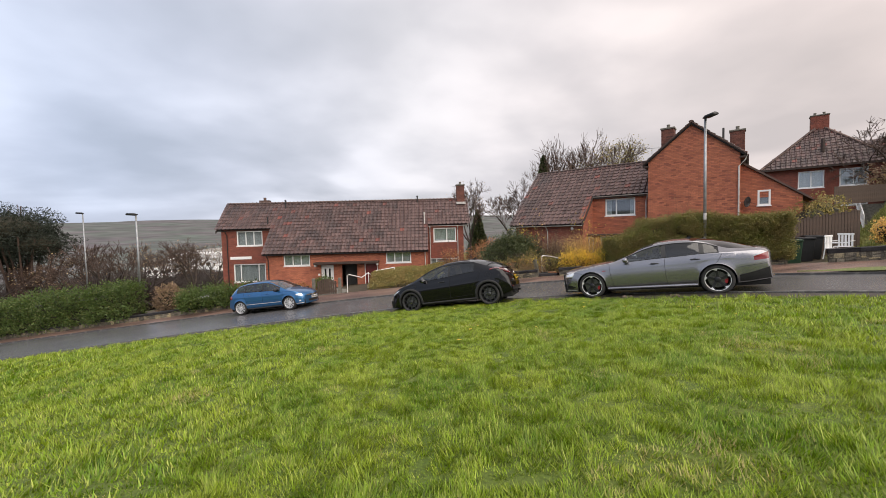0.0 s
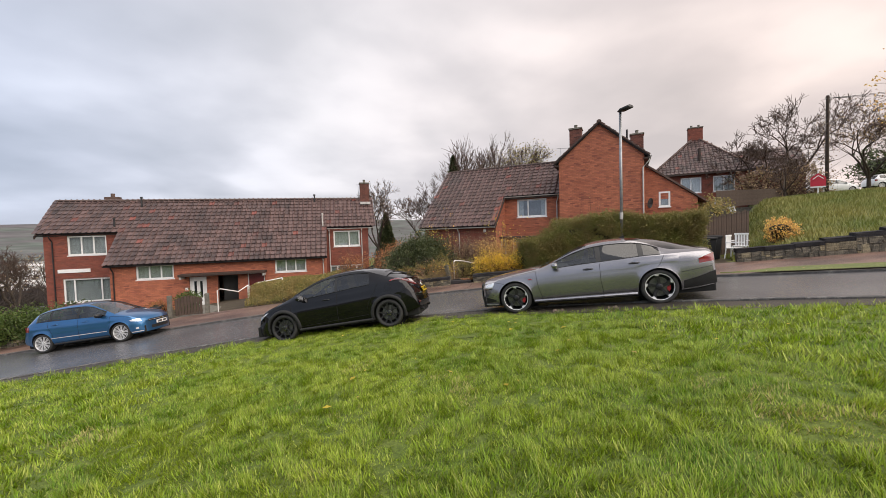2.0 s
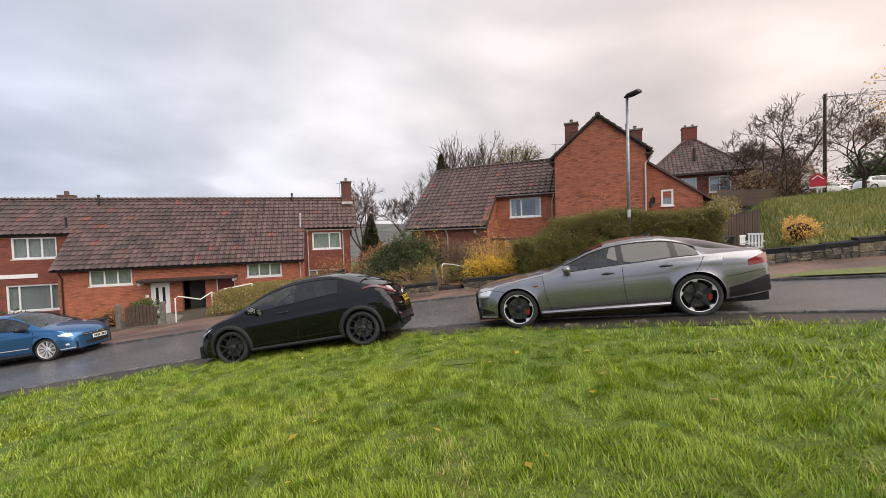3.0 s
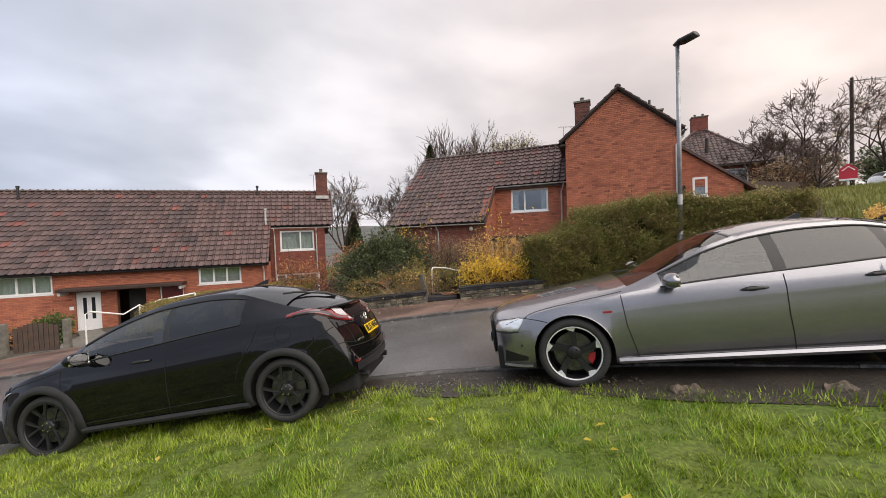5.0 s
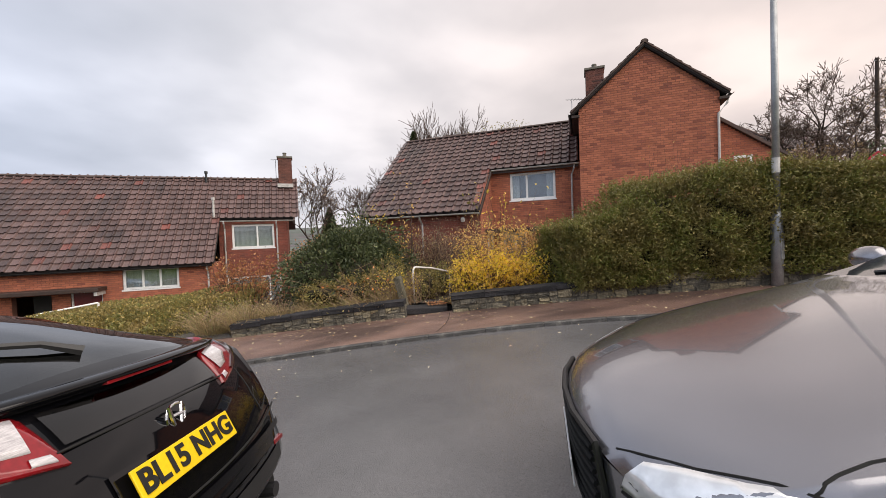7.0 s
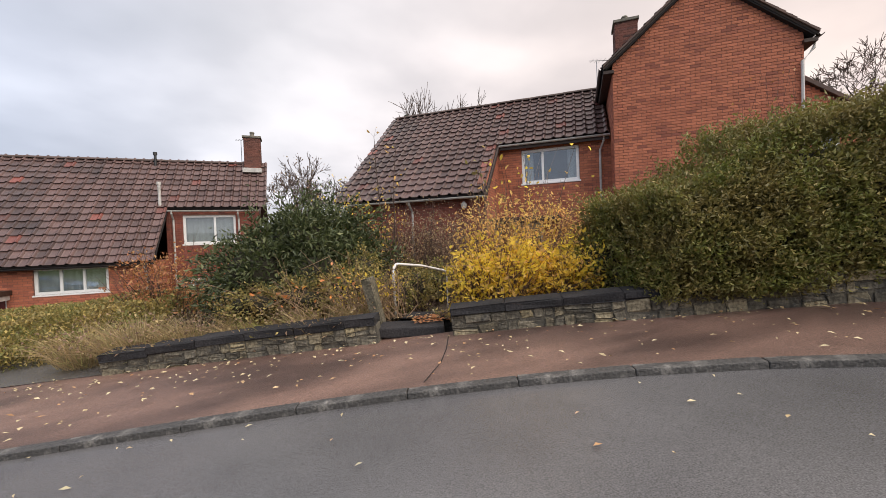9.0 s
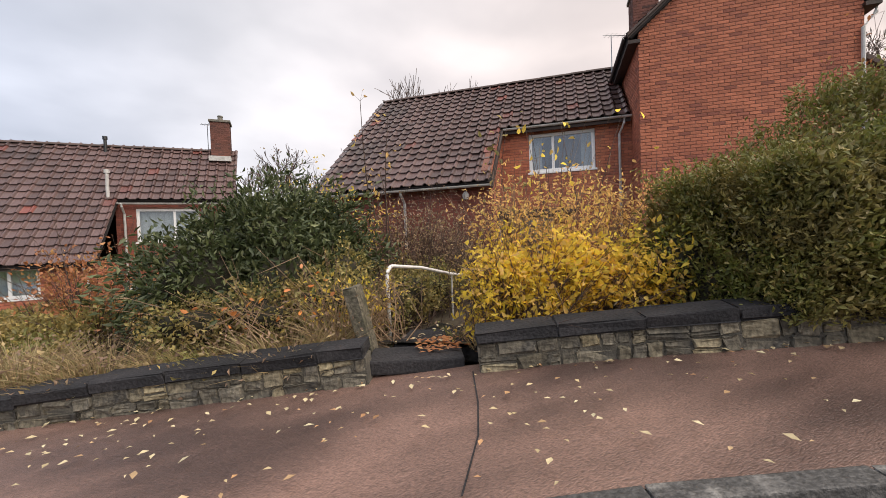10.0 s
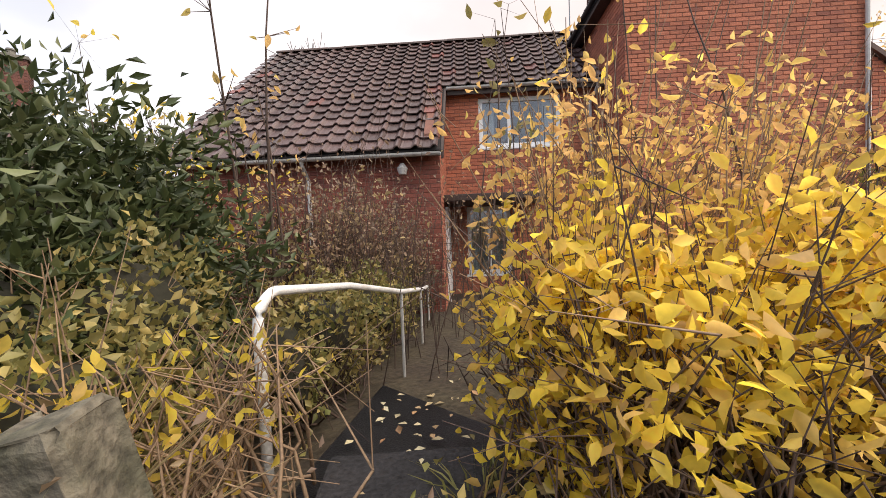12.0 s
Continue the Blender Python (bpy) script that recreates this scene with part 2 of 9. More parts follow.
def curve_of(pairs):
    xs, ys = [p[0] for p in pairs], [p[1] for p in pairs]
    fx = np.linspace(xs[0], xs[-1], 600)
    fy = np.interp(fx, xs, ys)
    for _ in range(2):
        k = np.ones(15) / 15
        fy = np.convolve(np.pad(fy, 7, mode="reflect", reflect_type="odd"), k, mode="valid")
    return lambda x: float(np.interp(x, fx, fy))


# ---- lie of the land ----
def base(x, y):
    """Height of lawn, road and footway: a hillside that falls to the left and away."""
    cx, cy = min(max(x, -30.0), 14.0), min(max(y, -12.0), 26.0)
    z = 0.0237 + 0.1027 * cx - 0.0969 * cy - 0.000981 * cx * cx - 0.000829 * cx * cy + 0.001521 * cy * cy
    return z + 0.06 * (x - cx) - 0.03 * (y - cy)


road_far = curve_of([(-70, 30), (-40, 23.6), (-24, 20.6), (-15, 19.5), (-10.8, 19.3), (-6, 18.9), (-3, 18.6), (0, 18.1), (2.0, 17.56), (3.4, 17.32), (4.7, 16.88), (5.52, 16.56), (6.44, 16.13), (7.2, 15.7), (7.9, 15.2), (8.9, 13.9), (10.1, 11.85), (11.8, 9.3), (14, 5.7), (20, -4), (30, -22)])
road_near = curve_of([(-70, 24), (-40, 17.3), (-24, 14.9), (-16, 14.3), (-8, 14.35), (-2.1, 14.05), (0, 13.75), (2.2, 13.15), (3.65, 12.55), (5.3, 11.4), (7.3, 9.4), (8.4, 7.95), (11, 4), (16, -5), (26, -24)])
wall_line = curve_of([(-70, 33), (-40, 25.6), (-25, 22.1), (-16, 21.1), (-11.5, 21.1), (-6.5, 21.7), (-2, 21.1), (1.1, 20.1), (2.7, 19.45), (4.2, 18.93), (5.1, 18.65), (6.6, 17.85), (8.7, 16.65), (9.9, 15.85), (11.5, 14.7), (12.9, 13.65), (14.4, 12.55), (17, 11.0), (22, 8.5), (30, 5)])


def land(x, y):
    """Ground beyond the road: gardens, the bank on the uphill side, the valley and the hills across it."""
    z = base(x, y)
    w = wall_line(min(max(x, -69), 29))
    back = y - w
    if back > 0:
        up_bank = smooth01((x - 13.0 - (min(y, 30) - 14.0) * 1.0) / 4.0) if y > 12 else smooth01((x - 12.0) / 2.0)
        z += up_bank * (0.33 + 0.13 * min(back, 16) + 0.02 * max(back - 16, 0))
        z += (1 - up_bank) * (-0.02 * min(back, 20))
    r = math.hypot(x, y - 10)
    fall = smooth01((-x + 0.35 * y - 22) / 55)
    z -= fall * 4.2 * smooth01((r - 25) / 60)
    if r > 70:
        q = math.degrees(math.atan2(x, y))
        valley = -24 * smooth01((r - 60) / 190)
        hill = (128 + 26 * noise.noise((q * 0.05, r * 0.0006, 0)) + 9 * noise.noise((q * 0.21, r * 0.003, 3))) * smooth01((r - 900) / 2600)
        z = z * (1 - smooth01((r - 70) / 200)) + (z * 0.0 + 0.0) + (valley + hill * 1.15) * smooth01((r - 70) / 200) - 3.5 * smooth01((r - 70) / 200)
    return z


def ground_sheet():
    """The one sheet of ground, out to the horizon, in rings that widen; it dips under road and footway."""
    rings = [0.0]
    step = 0.8
    while rings[-1] < 4300:
        step = 0.8 if rings[-1] < 34 else step * 1.13
        rings.append(rings[-1] + step)
    n = 220
    verts, faces = [], []
    for r in rings:
        for k in range(n):
            a = k * math.tau / n
            x, y = r * math.sin(a), 12 + r * math.cos(a)
            z = land(x, y)
            xc = min(max(x, -69), 29)
            near, wl_y = road_near(min(xc, 25.9)), wall_line(xc)
            if near - 0.9 < y < wl_y + 0.9:
                z -= 0.12
            verts.append((x, y, z))
    for i in range(len(rings) - 1):
        for k in range(n):
            j = (k + 1) % n
            faces.append((i * n + k, i * n + j, (i + 1) * n + j, (i + 1) * n + k))
    ids = []
    for f in faces:
        v = verts[f[0]]
        r = math.hypot(v[0], v[1] - 12)
        w = wall_line(min(max(v[0], -69), 29))
        ids.append(2 if r > 75 else (0 if v[1] < w else (3 if v[0] > 12.6 + max(0, v[1] - 14) else (1 if v[0] > -26 and r < 33 else 0))))
    g = mesh_ob("ground", verts, faces, None, smooth=True, mats=[M["soil"], M["bed"], M["land"], M["rough_grass"]], ids=ids)
    return tagged(g, "grassy hillside ground running to far fields and hills", "ground", kind="structure")


ground_sheet()


def strip(name, lo, hi, zlo, zhi, x0, x1, material, label, category, n=240, rows=5, wob=0.0):
    verts, faces = [], []
    for i in range(n + 1):
        x = x0 + (x1 - x0) * i / n
        a, b = lo(x), hi(x)
        for j in range(rows + 1):
            f = j / rows
            y = a + (b - a) * f
            verts.append((x, y, base(x, y) + zlo + (zhi - zlo) * f + (wob * noise.noise((x * 0.9, y * 0.9, 1)) if wob else 0)))
    for i in range(n):
        for j in range(rows):
            k = i * (rows + 1) + j
            faces.append((k, k + rows + 1, k + rows + 2, k + 1))
    ob = mesh_ob(name, verts, faces, material, smooth=True)
    return tagged(ob, label, category, kind="structure")


def verge_edge(x):
    """Where the grass gives way to mud: further from the road beside the parked cars."""
    return road_near(x) - 0.60 - 0.26 * smooth01((x - 2.2) / 0.8) - 0.34 * smooth01((x - 3.6) / 1.1) * (1 - 0.6 * smooth01((x - 7.2) / 1.2))


strip("road", lambda x: road_near(x) - 0.05, lambda x: road_far(x) + 0.05, 0.0, 0.0, -60, 24, M["asphalt"], "wet grey asphalt road running downhill in a bend", "road", 320, 10)
strip("gutter", lambda x: verge_edge(x) - 0.22, lambda x: road_near(x) + 0.08, 0.020, 0.008, -26, 18, M["gutter_dirt"], "muddy gravel gutter strip between lawn and road", "road edge", 300, 6, 0.01)
strip("pavement", lambda x: road_far(x) + 0.115, lambda x: wall_line(x) + 0.25, 0.050, 0.085, -60, 24, M["pavement"], "wet reddish tarmac footway strewn with fallen leaves", "pavement", 320, 8, 0.012)
strip("lawn_edge", lambda x: road_near(x) - 3.2, lambda x: verge_edge(x) - 0.12, 0.012, 0.012, -40, 20, M["soil"], "lawn edge running down to the road", "lawn", 300, 10)
strip("grass_verge", lambda x: road_far(x) + 0.14, lambda x: road_far(x) + 0.14 + 1.5 * smooth01((x - 10.2) / 1.6), 0.09, 0.12, 10.2, 22, M["rough_grass"], "grass verge between kerb and footway", "verge", 60, 5)


seam_pts = [Vector((5.08, 18.62, 0)), Vector((4.86, 18.05, 0)), Vector((4.66, 17.62, 0)), Vector((4.36, 17.16, 0))]
seam_bm = bmesh.new()
seam_row = None
for q in seam_pts:
    f = (q.y - road_far(q.x) - 0.115) / (wall_line(q.x) - road_far(q.x) + 0.135)
    zq = base(q.x, q.y) + 0.050 + 0.035 * f + 0.012 * noise.noise((q.x * 0.9, q.y * 0.9, 1)) + 0.006
    row = (seam_bm.verts.new((q.x - 0.006, q.y, zq)), seam_bm.verts.new((q.x + 0.006, q.y, zq)))
    if seam_row:
        seam_bm.faces.new((seam_row[0], row[0], row[1], seam_row[1]))
    seam_row = row
bmesh.ops.recalc_face_normals(seam_bm, faces=seam_bm.faces[:])
tagged(part("footway_seam", seam_bm, M["coping"]), "dark tar seam across the footway", "seam", kind="structure")


# ---- brickwork, roofs, windows ----
def cut_rows(z0, z1, extent, holes, length=0.225, height=0.075, gap=0.010):
    """Bricks of a wall face in running bond: (u0, u1, z0, z1) each, kept out of the openings."""
    out = []
    row = 0
    z = z0
    while z < z1 - 0.03:
        zt = min(z + height, z1)
        e = extent(z + height * 0.5)
        if e and e[1] - e[0] > 0.05:
            runs = [e]
            for a, b, c, d in holes:
                if zt > c + 0.005 and z < d - 0.005:
                    nr = []
                    for p, q in runs:
                        if b <= p or a >= q:
                            nr.append((p, q))
                        else:
                            if a - p > 0.03:
                                nr.append((p, a))
                            if q - b > 0.03:
                                nr.append((b, q))
                    runs = nr
            for p, q in runs:
                k = math.floor((p - (row % 2) * length / 2) / length)
                u = k * length + (row % 2) * length / 2
                while u < q:
                    a, b = max(u + gap / 2, p), min(u + length - gap / 2, q)
                    if b - a > 0.025:
                        out.append((a, b, z + gap / 2, zt - gap / 2))
                    u += length
        row += 1
        z += height
    return out


def brick_geo(bricks, depth=0.006):
    verts, faces = [], []
    rng = random.Random(7)
    for a, b, c, d in bricks:
        y = -depth - rng.uniform(0, 0.003)
        k = len(verts)
        e = 0.004
        verts += [(a, 0, c), (b, 0, c), (b, 0, d), (a, 0, d), (a + e, y, c + e), (b - e, y, c + e), (b - e, y, d - e), (a + e, y, d - e)]
        faces += [(k + 4, k + 5, k + 6, k + 7), (k, k + 1, k + 5, k + 4), (k + 1, k + 2, k + 6, k + 5), (k + 2, k + 3, k + 7, k + 6), (k + 3, k, k + 4, k + 7)]
    return verts, faces


LATE = []   # brick and tile pieces, linked last


def brick_wall(parent, name, m, length, z0, z1, holes, material, extent=None, thick=0.25, pieces=None, slope_poly=None):
    """A wall whose outer face lies in local y = 0, x along it: core with real openings, and bricks over it. m places it in its house."""
    bm = bmesh.new()
    us = sorted({0.0, length, *[h[0] for h in holes], *[h[1] for h in holes]})
    zs = sorted({z0, z1, *[h[2] for h in holes], *[h[3] for h in holes]})
    for a, b in zip(us, us[1:]):
        for c, d in zip(zs, zs[1:]):
            mu, mz = (a + b) / 2, (c + d) / 2
            if not any(h[0] < mu < h[1] and h[2] < mz < h[3] for h in holes):
                add_box(bm, a, 0, c, b, thick, d)
    if slope_poly:
        add_prism(bm, slope_poly, 0, thick)
    bmesh.ops.remove_doubles(bm, verts=bm.verts[:], dist=0.0005)
    w = part(name, bm, M["mortar"], parent)
    w.matrix_local = m
    bricks = cut_rows(z0, max([z1] + [p[1] for p in (slope_poly or [])]), extent or (lambda z: (0.0, length)), holes)
    LATE.append((w, bricks, material, pieces))
    return w


def brick_late():
    for w, bricks, material, pieces in LATE:
        single = []
        if pieces:
            single = [b for b in bricks if pieces(b)][:300]
            keep = set(single)
            bricks = [b for b in bricks if b not in keep]
        v, f = brick_geo(bricks)
        tagged(mesh_ob("brickwork", v, f, material, w), kind="stuff")
        shared = {}
        for a, b, c, d in single:
            key = (round(b - a, 3), round(d - c, 3))
            if key not in shared:
                v, f = brick_geo([(0, key[0], 0, key[1])])
                me = bpy.data.meshes.new("brick")
                me.from_pydata(v, [], f)
                me.materials.append(material)
                shared[key] = me
            o = new("brick", shared[key])
            o.parent = w
            o.matrix_local = pose(a, 0, c)


TILE_W, TILE_L = 0.30, 0.335


def tile_geo():
    prof = [(0.0, 0.010), (0.03, 0.0), (0.17, 0.0), (0.20, 0.022), (0.228, 0.048), (0.262, 0.046), (0.292, 0.0)]
    lift = 0.052
    verts, faces = [], []
    for u, z in prof:
        verts += [(u, 0, z + lift), (u, TILE_L + 0.05, z + 0.004), (u, 0, z + lift - 0.020)]
    for i in range(len(prof) - 1):
        a, b = i * 3, i * 3 + 3
        faces += [(a, b, b + 1, a + 1), (a + 2, b + 2, b, a)]
    return verts, faces


ROOFS = []


def roof_slope(parent, origin, u_dir, run_dir, rise, rows_extent, n_rows, label="", pieces=None, material="tile"):
    """A tiled slope. origin: a point on the eave line; u_dir along it, run_dir level and inwards, rise: metres up for each metre in.
    rows_extent(s): (u0, u1) at s metres up the slope."""
    u, r = Vector(u_dir).normalized(), Vector(run_dir).normalized()
    s = (r + Vector((0, 0, rise))).normalized()
    nrm = u.cross(s)
    flip = nrm.z < 0
    m = Matrix((( u.x, s.x, abs(1) * (nrm.x if not flip else -nrm.x), origin[0]), (u.y, s.y, nrm.y if not flip else -nrm.y, origin[1]), (u.z, s.z, nrm.z if not flip else -nrm.z, origin[2]), (0, 0, 0, 1)))
    bm = bmesh.new()
    prev = None
    segs = []
    for j in range(n_rows):
        e = rows_extent((j + 0.5) * TILE_L)
        if prev and abs(e[0] - prev[0]) < 1e-6 and abs(e[1] - prev[1]) < 1e-6:
            segs[-1][3] = (j + 1) * TILE_L
        else:
            segs.append([e[0], e[1], j * TILE_L, (j + 1) * TILE_L])
        prev = e
    for a, b, c, d in segs:
        add_box(bm, a, c, -0.10, b, d, -0.004)
    roof = part("roof", bm, M["roofbase"], parent, label)
    roof.matrix_local = m
    tiles = []
    for j in range(n_rows):
        a, b = rows_extent((j + 0.5) * TILE_L)
        k = int(math.floor(a / TILE_W + 0.5))
        while k * TILE_W < b - 0.05:
            tiles.append((k * TILE_W, j * TILE_L))
            k += 1
    ROOFS.append((roof, tiles, M[material], pieces))
    return roof


def roofs_late():
    tv, tf = tile_geo()
    rng = random.Random(11)
    shared = {}
    for roof, tiles, material, pieces in ROOFS:
        single = [t for t in tiles if pieces and pieces(t)][:300]
        keep = set(single)
        verts, faces = [], []
        for u, s in tiles:
            if (u, s) in keep:
                continue
            k = len(verts)
            dz, tw = rng.uniform(0, 0.008), rng.uniform(-0.006, 0.006)
            verts += [(u + x, s + y + tw, z + dz) for x, y, z in tv]
            faces += [tuple(k + i for i in f) for f in tf]
        if verts:
            tagged(mesh_ob("tiling", verts, faces, material, roof), kind="stuff")
        if single:
            me = shared.get(material.name)
            if not me:
                me = bpy.data.meshes.new("tile")
                me.from_pydata(tv, [], tf)
                me.materials.append(material)
                shared[material.name] = me
            for u, s in single:
                o = new("tile", me)
                o.parent = roof
                o.matrix_local = pose(u, s + rng.uniform(-0.006, 0.006), rng.uniform(0, 0.008))


def ridge_run(parent, a, b, name="ridge_tile", r=0.11, material="ridge"):
    """Half-round ridge tiles laid end to end."""
    a, b = Vector(a), Vector(b)
    n = max(2, int((b - a).length / 0.45))
    d = (b - a) / n
    u = d.normalized()
    side = u.cross(Vector((0, 0, 1))).normalized()
    top = side.cross(u)
    bm = bmesh.new()
    ring0, ring1 = [], []
    for k in range(7):
        g = math.pi * k / 6
        off = side * math.cos(g) * r + top * (math.sin(g) * r * 0.75 - 0.02)
        ring0.append(bm.verts.new(off * 1.06))
        ring1.append(bm.verts.new(d + u * 0.02 + off))
    for k in range(6):
        bm.faces.new((ring0[k], ring0[k + 1], ring1[k + 1], ring1[k]))
    bm.faces.new(ring0)
    first = part(name, bm, M[material], parent)
    rng = random.Random(n)
    for i in range(n):
        o = first if i == 0 else new(name, first.data)
        o.parent = parent
        o.matrix_local = Matrix.Translation(a + d * i + top * rng.uniform(-0.006, 0.006))
    return first


def add_window(parent, m, w, h, lights, material="upvc", sill=True, fill="curtain", name="window", transom=0.0):
    """A framed window in local x (across) and z (up), outer face towards -y. lights: widths of the panes as shares."""
    win = new(name)
    win.parent, win.matrix_local = parent, m
    win.empty_display_size = 0.1
    f = 0.085
    bm = bmesh.new()
    for x0, x1, z0, z1 in ((0, w, 0, f), (0, w, h - f, h), (0, f, f, h - f), (w - f, w, f, h - f)):
        add_box(bm, x0, 0.02, z0, x1, 0.10, z1, 0.006)
    x = f
    inner = w - 2 * f
    spans = []
    for i, s in enumerate(lights):
        x2 = x + inner * s
        if i < len(lights) - 1:
            add_box(bm, x2 - 0.035, 0.025, f, x2 + 0.035, 0.095, h - f, 0.006)
        spans.append((x, x2))
        x = x2
    part("window_frame", bm, M[material], win, "white window frame" if material == "upvc" else "")
    for a, b in spans:
        zt = h - f
        if transom:
            zt = f + (h - 2 * f) * (1 - transom)
            part("transom", box(a, 0.03, zt - 0.025, b, 0.09, zt + 0.025), M[material], win)
        pane = part("pane", box(a, 0.055, f, b, 0.062, h - f), M["pane"], win, "glass pane")
        pane.visible_shadow = False
    if fill == "curtain":
        bm = bmesh.new()
        n = int(w / 0.06)
        vs = []
        for i in range(n + 1):
            x = w * i / n
            y = 0.17 + 0.018 * math.sin(i * 1.9) + 0.01 * math.sin(i * 0.7)
            vs.append((bm.verts.new((x, y, 0.0)), bm.verts.new((x, y, h))))
        for p, q in zip(vs, vs[1:]):
            bm.faces.new((p[0], q[0], q[1], p[1]))
        part("net_curtain", bm, M["curtain"], win, "pale net curtain", smooth=True)
    elif fill == "drapes":
        for x0, x1 in ((0.04, w * 0.2), (w * 0.8, w - 0.04)):
            bm = bmesh.new()
            vs = []
            for i in range(13):
                x = x0 + (x1 - x0) * i / 12
                y = 0.2 + 0.02 * math.sin(i * 2.4)
                vs.append((bm.verts.new((x, y, 0.0)), bm.verts.new((x, y, h))))
            for p, q in zip(vs, vs[1:]):
                bm.faces.new((p[0], q[0], q[1], p[1]))
            part("curtain", bm, M["curtain"], win, "pale drawn-back curtain", smooth=True)
    # dark-coloured panel stands in for the unlit room behind the glass
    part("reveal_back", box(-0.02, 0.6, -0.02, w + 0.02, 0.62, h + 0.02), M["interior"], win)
    if sill:
        part("window_sill", box(-0.04, -0.05, -0.05, w + 0.04, 0.09, 0.0, 0.008), M[material], win)
    return win


def gutter_run(parent, a, b, material="gutter_white", r=0.055):
    a, b = Vector(a), Vector(b)
    d = (b - a).normalized()
    side = d.cross(Vector((0, 0, 1))).normalized()
    bm = bmesh.new()
    rows = []
    for p in (a, b):
        rows.append([bm.verts.new(p + side * math.cos(math.pi + math.pi * k / 6) * r + Vector((0, 0, math.sin(math.pi + math.pi * k / 6) * r))) for k in range(7)])
        rows.append([bm.verts.new(p + side * math.cos(math.pi + math.pi * k / 6) * (r - 0.006) + Vector((0, 0, math.sin(math.pi + math.pi * k / 6) * (r - 0.006)))) for k in range(7)])
    for k in range(6):
        bm.faces.new((rows[0][k], rows[0][k + 1], rows[2][k + 1], rows[2][k]))
        bm.faces.new((rows[1][k], rows[3][k], rows[3][k + 1], rows[1][k + 1]))
    for k in (0, 6):
        bm.faces.new((rows[0][k], rows[2][k], rows[3][k], rows[1][k]))
    return part("gutter", bm, M[material], parent)


def chimney(parent, x0, y0, x1, y1, z0, z1, material="brick", pots=1):
    bm = box(x0, y0, z0, x1, y1, z1)
    ch = part("chimney", bm, M["mortar"], parent, "brick chimney stack")
    for m, L in ((pose(x0, y0, 0), x1 - x0), (pose(x1, y0, 0, 0, 0, 90), y1 - y0), (pose(x0, y1, 0, 0, 0, -90), y1 - y0), (pose(x1, y1, 0, 0, 0, 180), x1 - x0)):
        v, f = brick_geo(cut_rows(z0, z1, lambda z: (0.0, L), []))
        v = [tuple(m @ Vector(p)) for p in v]
        tagged(mesh_ob("brickwork", v, f, M[material], ch), kind="stuff")
    bm = box(x0 - 0.05, y0 - 0.05, z1, x1 + 0.05, y1 + 0.05, z1 + 0.09, 0.015)
    part("cap", bm, M["concrete"], ch)
    for i in range(pots):
        cx, cy = x0 + (x1 - x0) * (i + 0.5) / pots, (y0 + y1) / 2
        bm = tube([(cx, cy, z1 + 0.08), (cx, cy, z1 + 0.26), (cx, cy, z1 + 0.28), (cx, cy, z1 + 0.32)], [0.10, 0.085, 0.105, 0.09], 12)
        part("chimney_pot", bm, M["concrete"], ch)
    return ch


def aerial(parent, x, y, z, h=0.8, ang=20):
    bm = tube([(x, y, z), (x, y, z + h)], 0.014, 6)
    ca, sa = math.cos(radians(ang)), math.sin(radians(ang))
    add_tube(bm, [(x - 0.55 * ca, y - 0.55 * sa, z + h), (x + 0.25 * ca, y + 0.25 * sa, z + h)], 0.01, 5)
    for k in range(6):
        t = -0.5 + k * 0.13
        px, py = x + t * ca, y + t * sa
        add_tube(bm, [(px + 0.14 * sa, py - 0.14 * ca, z + h), (px - 0.14 * sa, py + 0.14 * ca, z + h)], 0.006, 4)
    return part("aerial", bm, M["metal_grey"], parent, "thin metal television aerial")


